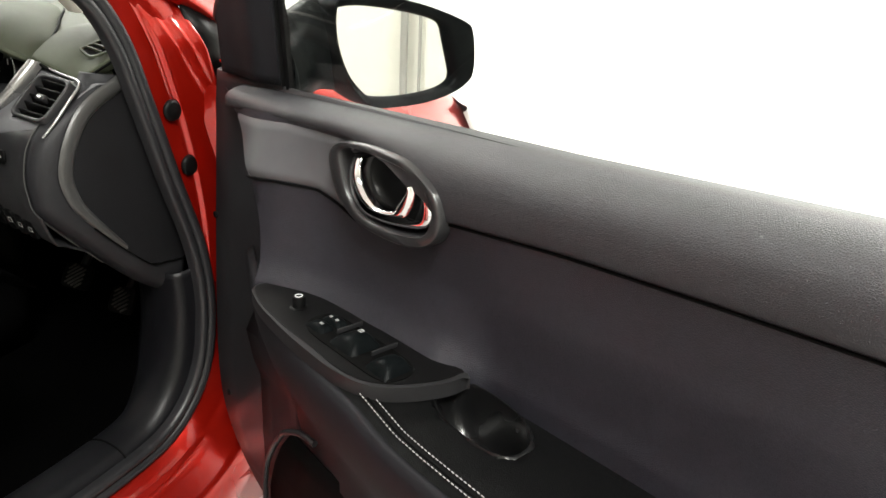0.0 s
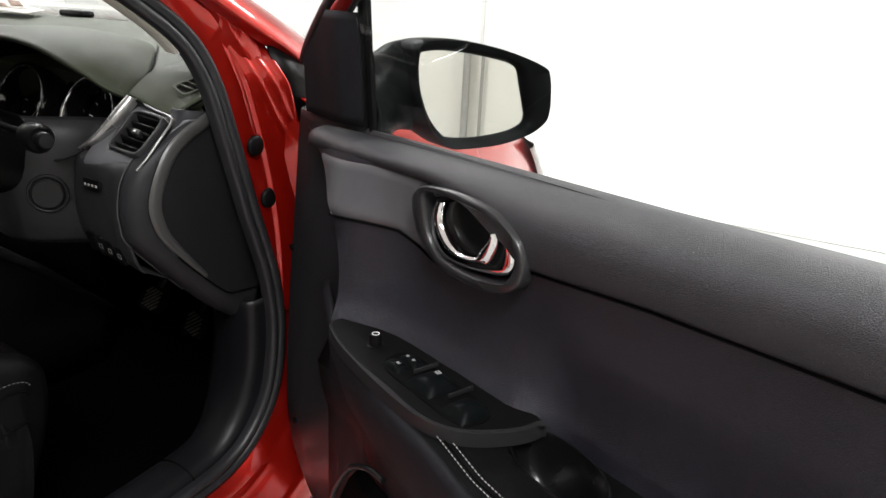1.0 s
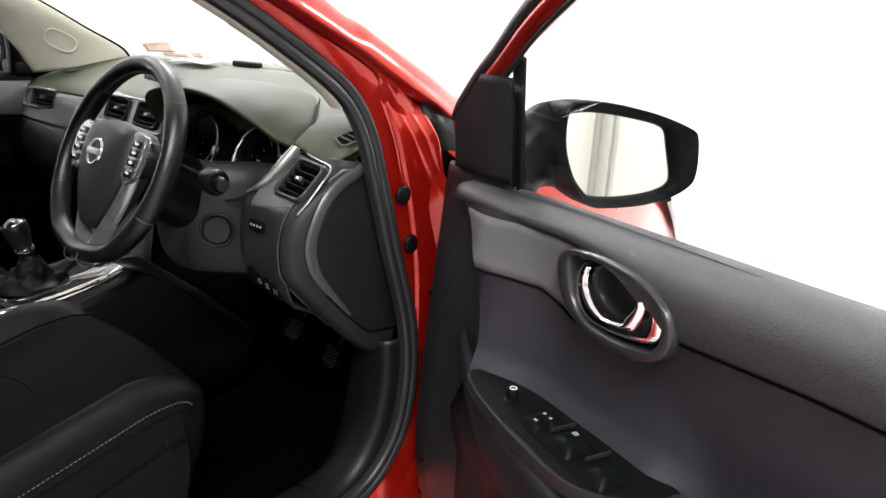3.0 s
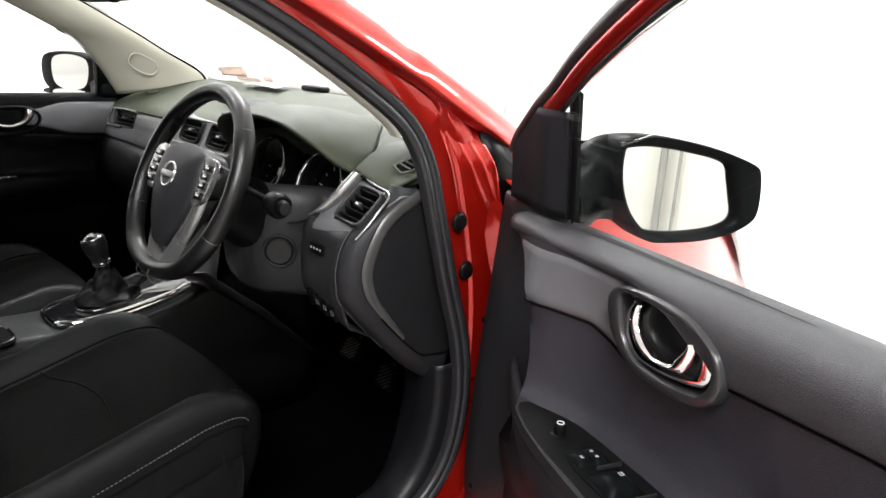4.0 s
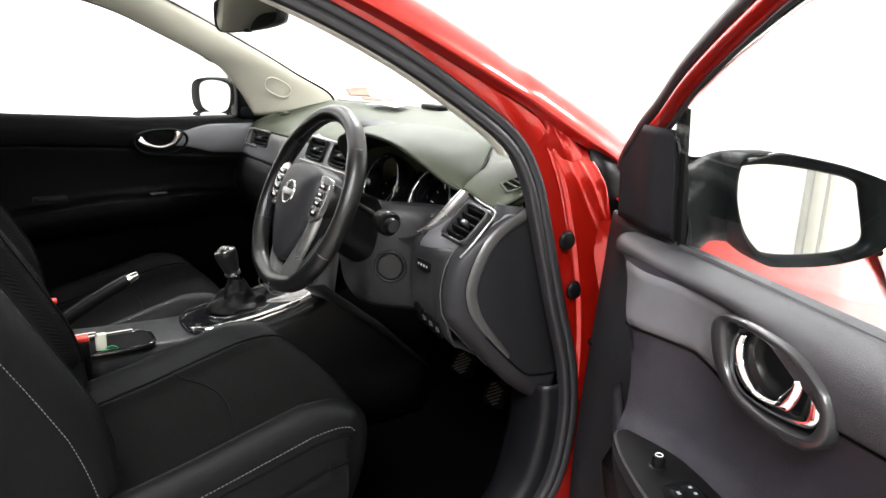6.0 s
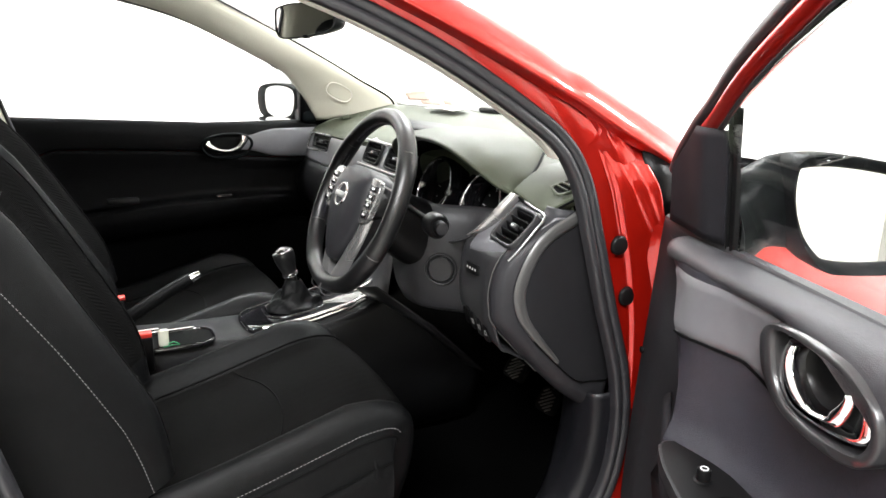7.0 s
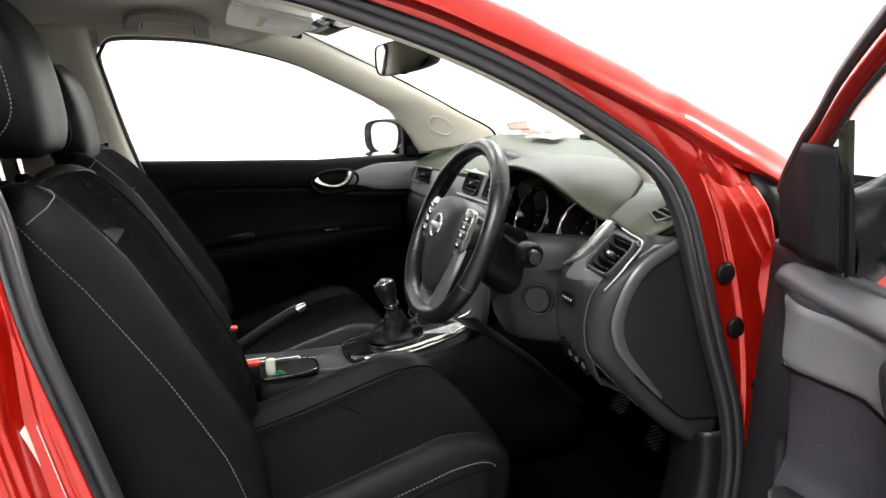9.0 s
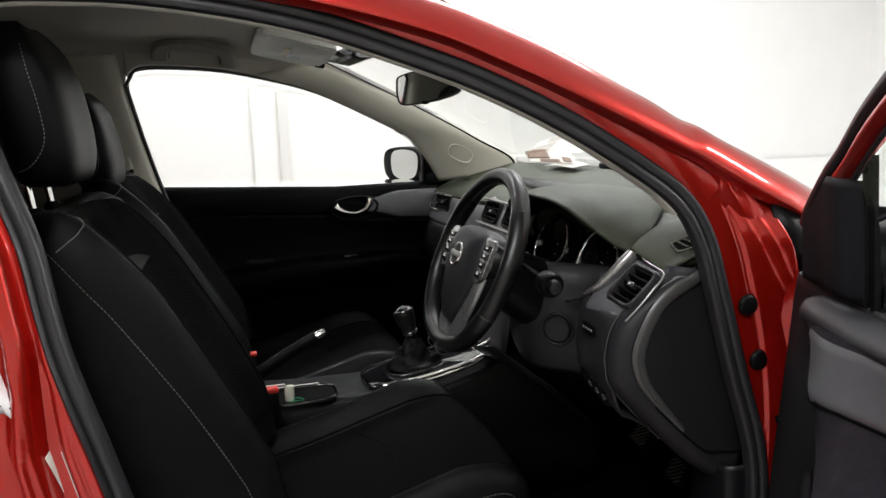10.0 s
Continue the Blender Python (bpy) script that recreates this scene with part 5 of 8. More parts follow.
def dash_near(x):
    return interp(x, [-0.70, -0.60, -0.30, -0.14, 0.0, 0.14, 0.30, 0.60, 0.70], [0.245, 0.238, 0.240, 0.245, 0.248, 0.25, 0.30, 0.27, 0.30])


def dash_far(x):
    return 0.645 - 0.13 * (abs(x) / 0.66) ** 2.2


def dash_z(x, t):
    """t 0 at the near edge, 1 at the windscreen."""
    zn = interp(x, [-0.70, -0.3, 0.0, 0.3, 0.70], [0.985, 0.992, 1.010, 1.000, 0.985])
    return zn + (1.074 - zn) * (1 - (1 - t) ** 1.35) - 0.010 * max(0, t - 0.85) / 0.15


xs = [-0.69 + 1.38 * k / 46 for k in range(47)]
rows = []
for x in xs:
    col = [(x, dash_near(x) + 0.02, dash_z(x, 0) - 0.075), (x, dash_near(x) - 0.002, dash_z(x, 0) - 0.020), (x, dash_near(x) - 0.004, dash_z(x, 0) - 0.010), (x, dash_near(x) + 0.004, dash_z(x, 0) - 0.002)]
    for k in range(1, 15):
        t = k / 14
        col.append((x, dash_near(x) + (dash_far(x) - dash_near(x)) * t, dash_z(x, t)))
    rows.append(col)
v, f = grid(rows)
part("top_pad", mesh_of("top_pad", v, f, 50), DASH, dash, "dark green-grey soft dashboard top", thick=0.004)

rows = [[(x, 0.335 if z > 0.7 else 0.40, z) for x in (-0.65, -0.3, 0.0, 0.3, 0.64)] for z in (0.60, 0.72, 0.85, 0.975)]
part("dash_core", mesh_of("dash_core", *grid(rows)), DARK, dash, thick=0.01)
# hood over the dials
LIP = cr([(0.118, 0.235, 0.945), (0.128, 0.205, 0.985), (0.170, 0.172, 1.026), (0.250, 0.160, 1.050), (0.36, 0.160, 1.057), (0.45, 0.166, 1.048), (0.515, 0.190, 1.018), (0.556, 0.218, 0.987), (0.579, 0.236, 0.974)], 6)
BACK = cr([(0.100, 0.30, 0.99), (0.112, 0.34, 1.005), (0.15, 0.40, 1.028), (0.24, 0.465, 1.040), (0.34, 0.465, 1.039), (0.42, 0.428, 1.034), (0.484, 0.372, 1.024), (0.555, 0.303, 1.002), (0.580, 0.244, 0.973)], 6)
rows = []
for a, b in zip(LIP, BACK):
    c = a * 0.62 + b * 0.38
    arch = 0.020 * min(1.0, np.linalg.norm(b - a) / 0.16)
    m1 = a * 0.80 + b * 0.20 + np.array([0, 0, arch * 0.75])
    m2 = a * 0.50 + b * 0.50 + np.array([0, 0, arch])
    m3 = a * 0.20 + b * 0.80 + np.array([0, 0, arch * 0.60])
    under = a + np.array([(0.345 - a[0]) * 0.06, 0.012, -0.010])
    u2 = a + np.array([(0.345 - a[0]) * 0.06, 0.07, -0.012])
    rows.append([u2, under, a + np.array([(0.345 - a[0]) * 0.01, -0.001, -0.004]), a, a * 0.97 + b * 0.03 + np.array([0, 0, 0.003]), m1, m2, m3, b, b + np.array([0, 0.004, -0.012])])
v, f = grid([cr(r, 3) for r in rows])
hood = part("dial_hood", mesh_of("dial_hood", v, f, 60), DASH, dash, "dark green-grey hood over the dials")
part("hood_seam", tube_me("hood_seam", [p + np.array([0.001, 0.001, 0.0035]) for p in BACK[30:]], 0.0022, 6), DARK, dash)

# dial housing
rows = []
for a in LIP:
    w = np.array([(0.345 - a[0]) * 0.05, 0, -0.010])
    rows.append([a + w + np.array([0, 0.01, 0]), np.array([a[0] * 0.92 + 0.345 * 0.08, 0.27, a[2] - 0.014]), np.array([a[0] * 0.85 + 0.345 * 0.15, 0.315, a[2] - 0.03])])
v, f = grid(rows)
part("dial_housing", mesh_of("dial_housing", v, f), DARK, dash, "black dial housing")
mB = axes((0.345, 0.305, 0.918), (1, 0, 0), (0, 0.35, 0.93))
part("dial_back", prism_me("dial_back", circle(0.225, 40, 0, 0, 0.115, 3.0), 0.004, mB), DARK, dash)


def gauge(x, y, z, r, start, label):
    m = axes((x, y, z), (1, 0, 0), (0, 0.34, 0.94))
    g = part("gauge", lathe_me("gauge", [(0.001, 0.004), (r * 0.97, 0.004), (r, 0.002), (r, -0.01)], m, 48), DIAL, dash, label)
    part("gauge_ring", ring_me("gauge_ring", circle(r * 1.16, 48), circle(r * 1.03, 48), 0.050, m, 0.002), PIANO, g, "gloss black dial ring")
    part("ring_shine", tube_me("ring_shine", [m @ Vector((r * 1.04 * math.cos(radians(w)), r * 1.04 * math.sin(radians(w)), 0.0495)) for w in range(start, start + 160, 6)], 0.0011, 6), CHROME, g, "thin chrome dial edge")
    for k in range(11):
        w = radians(225 - 27 * k)
        q = Vector((r * 0.80 * math.cos(w), r * 0.80 * math.sin(w), 0.0052))
        bm = m @ Matrix.Translation(q) @ Matrix.Rotation(w, 4, "Z")
        part("dial_mark", box_me("dial_mark", (r * (0.16 if k % 2 == 0 else 0.09), 0.0018, 0.0006), rot=bm), WHITE, g)
    w = radians(232)
    bm = m @ Matrix.Rotation(w, 4, "Z") @ Matrix.Translation((r * 0.35, 0, 0.0075))
    part("needle", box_me("needle", (r * 0.60, 0.0020, 0.0012), rot=bm), THREAD, g)
    part("needle_hub", lathe_me("needle_hub", [(0.010, 0.004), (0.010, 0.011), (0.001, 0.012)], m, 20), PIANO, g)
    return g


gauge(0.250, 0.285, 0.912, 0.066, 85, "black round dial with white marks")
gauge(0.474, 0.275, 0.908, 0.066, 100, "black round dial with white marks")
m = axes((0.35, 0.288, 0.925), (1, 0, 0), (0, 0.34, 0.94))
part("info_screen", prism_me("info_screen", circle(0.034, 24, 0, 0, 0.045, 5), 0.004, m), PIANO, dash, "small dark display")
m2 = Matrix.Translation((0, 0, 0.0045))
part("warning_light", box_me("warning_light", (0.006, 0.004, 0.001), rot=m @ Matrix.Translation((0.045, -0.03, 0.006))), REDPLASTIC, dash)


def vent(c, w, h, xa, ya, n_slat, rim, lab, bars=True):
    """An air vent in a frame at c, with axes xa across and ya up."""
    m = axes(c, xa, ya)
    def sq(a, b, p=6):
        return circle(a, 32, 0, 0, b, p)
    g = part("air_vent", prism_me("air_vent", sq(w / 2, h / 2), 0.003, m @ Matrix.Translation((0, 0, -0.022))), DARK, dash, lab)
    part("vent_frame", ring_me("vent_frame", sq(w / 2 + 0.005, h / 2 + 0.005), sq(w / 2 - 0.001, h / 2 - 0.001), 0.026, m @ Matrix.Translation((0, 0, -0.021)), 0.0015), rim, g, "vent surround")
    for k in range(n_slat):
        yy = h * ((k + 0.5) / n_slat - 0.5)
        part("slat", box_me("slat", (w - 0.004, 0.016, 0.0028), rot=m @ Matrix.Translation((0, yy, -0.008)) @ Matrix.Rotation(radians(62), 4, "X"), bevel=0.0008, seg=1), PLASTIC, g)
    if bars:
        for k in range(3):
            xx = w * ((k + 0.5) / 3 - 0.5)
            part("upright", box_me("upright", (0.0022, h - 0.004, 0.008), rot=m @ Matrix.Translation((xx, 0, -0.016))), PLASTIC, g)
    part("tab", box_me("tab", (w * 0.26, 0.011, 0.014), rot=m @ Matrix.Translation((0, 0, -0.001)), bevel=0.003), PLASTIC_GREY, g)
    part("tab_mark", box_me("tab_mark", (w * 0.10, 0.003, 0.001), rot=m @ Matrix.Translation((0, 0, 0.0065))), SILVER, g)
    return g


# driver's side fascia with the outer vent
rows = []
for s in range(13):
    t = s / 12
    zt, zb = 0.964 - 0.018 * min(1.0, t * 1.4), 0.872
    x0 = 0.560 + (0.690 - 0.560) * t
    bend = 0.060 * max(0, t - 0.55) ** 1.5
    rows.append([(x0 + 0.010, 0.262 + bend, zt - 0.002), (x0 + 0.008, 0.248 + bend, zt - 0.002), (x0 + 0.004, 0.236 + bend, zt - 0.008), (x0, 0.209 + bend, 0.921), (x0 - 0.004, 0.182 + bend, 0.893), (x0 - 0.008, 0.168 + bend, zb), (x0 - 0.008, 0.170 + bend, zb - 0.012)])
v, f = without(*grid(list(zip(*[cr(list(c), 3) for c in zip(*[cr(r, 6) for r in rows])]))), (0.641, 0.209, 0.921), (1, -0.03, -0.08), (0, 0.70, 0.71), 0.076, 0.076)
part("outer_fascia", mesh_of("outer_fascia", v, f, 50), SATIN_DARK, dash, "smooth grey fascia round the outer vent", thick=0.003)
vent((0.641, 0.208, 0.922), 0.072, 0.072, (1, -0.03, -0.08), (0, 0.70, 0.71), 5, PLASTIC_GREY, "black air vent with tilted slats")
# bright curved trim between dials and vent
rows = []
for p, w in ((np.array([0.590, 0.243, 0.972]), 0.012), (np.array([0.586, 0.226, 0.955]), 0.015), (np.array([0.578, 0.206, 0.930]), 0.014), (np.array([0.563, 0.188, 0.905]), 0.010), (np.array([0.542, 0.176, 0.887]), 0.003)):
    rows.append([p + np.array([-w * 0.75, 0.010, 0.0]), p + np.array([-w * 0.5, -0.006, 0.002]), p + np.array([0, -0.011, 0.003]), p + np.array([w * 0.6, -0.006, 0.0]), p + np.array([w * 0.8, 0.008, -0.004])])
v, f = grid([cr(r, 3) for r in cr(rows, 6)])
part("curved_trim", mesh_of("curved_trim", v, f), SILVER, dash, "satin silver curved trim")
rows = []
for a, b in zip(cr([(0.575, 0.255, 0.985), (0.57, 0.235, 0.955), (0.553, 0.21, 0.915), (0.52, 0.186, 0.880), (0.47, 0.175, 0.858), (0.40, 0.18, 0.85)], 5), cr([(0.52, 0.30, 0.985), (0.515, 0.29, 0.955), (0.50, 0.28, 0.92), (0.475, 0.27, 0.89), (0.44, 0.265, 0.868), (0.39, 0.26, 0.855)], 5)):
    rows.append([a, a * 0.66 + b * 0.34 + np.array([0, -0.004, -0.002]), a * 0.33 + b * 0.67, b])
v, f = grid(rows)
part("dial_side", mesh_of("dial_side", v, f), PLASTIC_GREY, dash, thick=0.003)

# lower panel on the driver's side and its rounded end
rows = []
for x, y0, zb in ((0.50, 0.180, 0.708), (0.53, 0.165, 0.708), (0.60, 0.156, 0.704), (0.64, 0.152, 0.700), (0.665, 0.158, 0.69)):
    rows.append([np.array(q) for q in ((x, y0 + 0.035, 0.885), (x, y0 + 0.014, 0.874), (x, y0 + 0.002, 0.850), (x, y0 - 0.004, 0.800), (x, y0 + 0.002, 0.745), (x, y0 + 0.018, zb + 0.008), (x, y0 + 0.032, zb), (x, y0 + 0.09, zb - 0.03), (x, y0 + 0.2, zb - 0.06))])
v, f = grid([cr(list(r), 3) for r in cr(rows, 4)])
part("knee_panel", mesh_of("knee_panel", v, f, 50), PLASTIC_GREY, dash, "dark grey knee panel", thick=0.003)
RIM = cr([(0.300, 0.955), (0.286, 0.948), (0.248, 0.930), (0.215, 0.904), (0.189, 0.863), (0.175, 0.820), (0.180, 0.784), (0.197, 0.750), (0.245, 0.695), (0.320, 0.625), (0.360, 0.614), (0.402, 0.609)], 5)
EDGE = cr([(0.262, 0.960), (0.250, 0.945), (0.212, 0.915), (0.178, 0.885), (0.156, 0.855), (0.146, 0.815), (0.147, 0.785), (0.156, 0.752), (0.207, 0.693), (0.290, 0.607), (0.345, 0.562), (0.400, 0.528)], 5)
rows = []
for a, b in zip(EDGE, RIM):
    rows.append([(0.650, a[0] + 0.012, a[1] + 0.0), (0.662, a[0] + 0.001, a[1]), (0.678, a[0] * 0.9 + b[0] * 0.1, a[1] * 0.9 + b[1] * 0.1), (0.690, a[0] * 0.6 + b[0] * 0.4, a[1] * 0.6 + b[1] * 0.4), (0.697, a[0] * 0.2 + b[0] * 0.8, a[1] * 0.2 + b[1] * 0.8), (0.699, b[0], b[1])])
v, f = grid([cr(r, 2) for r in rows])
part("end_corner", mesh_of("end_corner", v, f), DOOR_PLASTIC, dash, "rounded dark dashboard end", thick=0.003)
cen = np.array([0.34, 0.77])
rows = []
for b in RIM[:43]:
    q = np.array(b)
    d = (cen - q) / np.linalg.norm(cen - q)
    k = 0.25 + 0.85 * sstep(0.60, 0.82, q[1])
    rows.append([(0.6985, *(q + d * 0.0)), (0.703, *(q + d * 0.004 * k)), (0.7050, *(q + d * 0.011 * k)), (0.703, *(q + d * 0.019 * k)), (0.697, *(q + d * 0.025 * k))])
v, f = grid([cr(r, 3) for r in rows])
part("end_rim", mesh_of("end_rim", v, f), SATIN, dash, "satin grey curved edge trim")
pan = [tuple(q + (cen - q) / np.linalg.norm(cen - q) * (0.016 - 0.0145 * sstep(36, 43, i))) for i, q in enumerate(RIM)] + [(0.43, 0.63), (0.395, 0.76), (0.345, 0.90), (0.325, 0.965)]
part("rim_joint", tube_me("rim_joint", [(0.7005, q[0], q[1]) for q in RIM[38:]], 0.0016, 6), DARK, dash)
part("edge_line", tube_me("edge_line", [(0.6615, q[0] - 0.0005, q[1]) for q in EDGE[14:44]], 0.0011, 6), SATIN, dash)
part("end_panel", prism_me("end_panel", pan, 0.004, axes((0.694, 0, 0), (0, 1, 0), (0, 0, 1)), 0.001), PLASTIC_GLOSS, dash, "black dashboard end cover")
# soft pad running down over the end
LOW_E = cr([(0.583, 0.241, 0.974), (0.605, 0.245, 0.967), (0.63, 0.249, 0.958), (0.654, 0.256, 0.948), (0.670, 0.266, 0.953), (0.686, 0.278, 0.965), (0.708, 0.294, 0.982)], 4)
TOP_E = cr([(0.570, 0.335, 1.020), (0.600, 0.342, 1.021), (0.636, 0.352, 1.022), (0.655, 0.362, 1.020), (0.672, 0.370, 1.018), (0.69, 0.376, 1.016), (0.712, 0.38, 1.012)], 4)
rows = []
for p, q in zip(LOW_E, TOP_E):
    q = np.array([q[0], q[1] + 0.02, dash_z(q[0], (q[1] + 0.02 - dash_near(q[0])) / (dash_far(q[0]) - dash_near(q[0]))) + 0.0012])
    rows.append([p + np.array([-0.004, 0.014, -0.010]), p + np.array([0, 0.002, -0.003]), p, p * 0.95 + q * 0.05 + np.array([0, -0.002, 0.004]), p * 0.66 + q * 0.34 + np.array([0, 0, 0.013]), p * 0.33 + q * 0.67 + np.array([0, 0, 0.012]), q, q + np.array([0, 0.010, -0.002])])
v, f = grid([cr(r, 3) for r in rows])
part("pad_end", mesh_of("pad_end", v, f, 60), DASH, dash, "soft dashboard top running down over the end")
part("pad_joint", tube_me("pad_joint", [p + np.array([0, -0.001, -0.003]) for p in LOW_E], 0.0022, 6), DARK, dash)
part("silver_line", tube_me("silver_line", cr([(0.594, 0.246, 0.966), (0.64, 0.246, 0.955), (0.672, 0.247, 0.949), (0.688, 0.238, 0.942), (0.693, 0.216, 0.924), (0.690, 0.188, 0.893), (0.684, 0.170, 0.873)], 5), 0.0022, 8), SILVER, dash, "thin silver trim line")
# column surround that slopes round to the knee panel
rows = []
for z, sh in ((0.925, 0.045), (0.905, 0.020), (0.875, 0.006), (0.84, 0.0), (0.795, 0.0), (0.75, 0.004), (0.715, 0.014), (0.70, 0.03), (0.68, 0.10)):
    rows.append([np.array((x, y + sh, z)) for x, y in ((0.27, 0.128), (0.34, 0.112), (0.39, 0.116), (0.418, 0.136), (0.443, 0.164), (0.468, 0.190), (0.495, 0.208), (0.53, 0.205), (0.56, 0.20))])
v, f = grid([cr(list(r), 3) for r in cr(rows, 3)])
part("column_surround", mesh_of("column_surround", v, f, 60), PLASTIC_GREY, dash, "dark grey steering column surround", thick=0.003)
# small switches on the knee panel
m = axes((0.592, 0.1535, 0.838), (1, -0.03, 0), (0, 0.06, 1))
sw = part("level_switch", prism_me("level_switch", circle(0.024, 20, 0, 0, 0.010, 6), 0.004, m, 0.001), PLASTIC, dash, "black thumb wheel switch")
for k in range(4):
    part("marking", box_me("marking", (0.0045, 0.004, 0.0006), rot=m @ Matrix.Translation((-0.015 + 0.010 * k, 0.0, 0.0045))), THREAD, sw)
for k in range(4):
    m = axes((0.560 + 0.024 * k, 0.1655, 0.735 - 0.004 * k), (1, -0.03, 0), (0, -0.25, 0.97))
    sw = part("push_switch", prism_me("push_switch", circle(0.0105, 20, 0, 0, 0.018, 7), 0.005, m, 0.0012), PLASTIC if k else DARK, dash, "small black push switch")
    if k:
        for dx, dy, a, b in ((0, 0.004, 0.009, 0.0014), (0, -0.004, 0.009, 0.0014), (-0.004, 0, 0.0014, 0.009), (0.004, 0, 0.0014, 0.009)):
            part("marking", box_me("marking", (a, b, 0.0006), rot=m @ Matrix.Translation((dx, dy, 0.0053))), THREAD_DARK, sw)
# round cover
m = axes((0.4435, 0.1625, 0.795), (0.66, 0.75, 0), (0, 0.0, 1))
rc = part("round_cover", lathe_me("round_cover", [(0.001, 0.007), (0.024, 0.0065), (0.0268, 0.004), (0.0275, 0.001), (0.0275, -0.004)], m, 40), PLASTIC_GREY, dash, "round dark grey cover")
part("cover_ring", ring_me("cover_ring", circle(0.0345, 40), circle(0.0290, 40), 0.006, m @ Matrix.Translation((0, 0, -0.002)), 0.002), PLASTIC_GREY, rc)

# passenger side fascia, lower dash, glove box
def pfx(x):
    return dash_near(x)


rows = []
for k in range(19):
    x = -0.69 + (0.69 - 0.155) * k / 18
    y = pfx(x)
    rows.append([(x, y + 0.006, 0.978), (x, y - 0.006, 0.974), (x, y - 0.014, 0.955), (x, y - 0.022, 0.925), (x, y - 0.030, 0.897), (x, y - 0.028, 0.888)])
v, f = without(*grid(list(zip(*[cr(list(c), 4) for c in zip(*[cr(r, 6) for r in rows])]))), (-0.538, 0.2260, 0.953), (1, 0, 0.03), (0, 0.30, 0.95), 0.160, 0.050)
part("passenger_fascia", mesh_of("passenger_fascia", v, f, 50), SATIN_DARK, dash, "smooth grey passenger fascia", thick=0.003)
vent((-0.538, 0.2280, 0.953), 0.156, 0.046, (1, 0, 0.03), (0, 0.30, 0.95), 4, PLASTIC_GREY, "black air vent with a silver edge")
part("vent_brace", tube_me("vent_brace", cr([(-0.455, 0.2310, 0.979), (-0.56, 0.2295, 0.978), (-0.628, 0.2275, 0.974), (-0.643, 0.223, 0.960), (-0.650, 0.2155, 0.938), (-0.638, 0.2125, 0.926), (-0.54, 0.2135, 0.927)], 5), 0.0034, 8), SILVER, dash, "silver vent edge")
rows = []
for k in range(19):
    x = -0.69 + (0.69 - 0.13) * k / 18
    y = pfx(x)
    rows.append([(x, y - 0.022, 0.886), (x, y - 0.034, 0.882), (x, y - 0.050, 0.86), (x, y - 0.062, 0.82), (x, y - 0.058, 0.77), (x, y - 0.03, 0.72), (x, y + 0.03, 0.65), (x, y + 0.12, 0.58)])
v, f = grid([cr(r, 3) for r in rows])
part("glove_box_panel", mesh_of("glove_box_panel", v, f, 50), PLASTIC, dash, "black lower dashboard", thick=0.003)

# centre stack
rows = []
for x in (-0.155, -0.135, -0.05, 0.05, 0.135, 0.155):
    r = 0.012 if abs(x) > 0.15 else 0.0
    rows.append([(x, 0.262, 1.004), (x, 0.240 + r, 0.998), (x, 0.226 + r, 0.975), (x, 0.212 + r, 0.94), (x, 0.200 + r, 0.90), (x, 0.19 + r, 0.85), (x, 0.175 + r, 0.78), (x, 0.16 + r, 0.70), (x, 0.15 + r, 0.63)])
v, f = grid(list(zip(*[cr(list(c), 8) for c in zip(*[cr(r, 6) for r in rows])])))
for sx in (-1, 1):
    v, f = without(v, f, (sx * 0.074, 0.2225, 0.972), (1, 0, 0), (0, 0.40, 0.92), 0.102, 0.056)
part("centre_console_face", mesh_of("centre_console_face", v, f, 50), SATIN_DARK, dash, "dark grey centre stack", thick=0.003)
for sx in (-1, 1):
    vent((sx * 0.074, 0.2225, 0.972), 0.098, 0.052, (1, 0, 0), (0, 0.40, 0.92), 4, PLASTIC, "black centre air vent")
part("chrome_line", tube_me("chrome_line", [(-0.15, 0.232, 1.001), (0.15, 0.232, 1.001)], 0.0030, 8), SILVER, dash, "silver trim line")
part("chrome_line", tube_me("chrome_line", [(-0.15, 0.205, 0.938), (0.15, 0.205, 0.938)], 0.0030, 8), SILVER, dash, "silver trim line")
m = axes((0, 0.1985, 0.905), (1, 0, 0), (0, 0.28, 0.96))
rad = part("radio", prism_me("radio", circle(0.122, 24, 0, 0, 0.026, 9), 0.006, m, 0.002), SATIN, dash, "grey radio with a disc slot")
part("disc_slot", box_me("disc_slot", (0.135, 0.006, 0.003), rot=m @ Matrix.Translation((0, 0.010, 0.006))), DARK, rad)
for k in range(6):
    part("radio_button", box_me("radio_button", (0.028, 0.010, 0.003), rot=m @ Matrix.Translation((-0.09 + 0.036 * k, -0.010, 0.007)), bevel=0.001), PIANO if k in (0, 5) else PLASTIC, rad)
part("radio_screen", prism_me("radio_screen", circle(0.10, 24, 0, 0, 0.045, 9), 0.004, axes((0, 0.182, 0.815), (1, 0, 0), (0, 0.22, 0.97)), 0.001), PIANO, dash, "dark radio screen")
part("hazard_switch", prism_me("hazard_switch", circle(0.022, 24, 0, 0, 0.012, 5), 0.004, axes((0.0, 0.285, dash_z(0.0, 0.093) + 0.0005), (1, 0, 0), (0, 1, 0.16)), 0.0012), PLASTIC, dash, "black hazard switch")
rows = [[(x, 0.335 + 0.05 * (1 - (x / 0.16) ** 2) * t, 1.034 + 0.018 * t) for x in [-0.16 + 0.02 * k for k in range(17)]] for t in (0, 0.5, 1)]
part("top_tray", mesh_of("top_tray", *grid(rows)), PLASTIC_GREY, dash, "shallow lidded tray", thick=0.004)


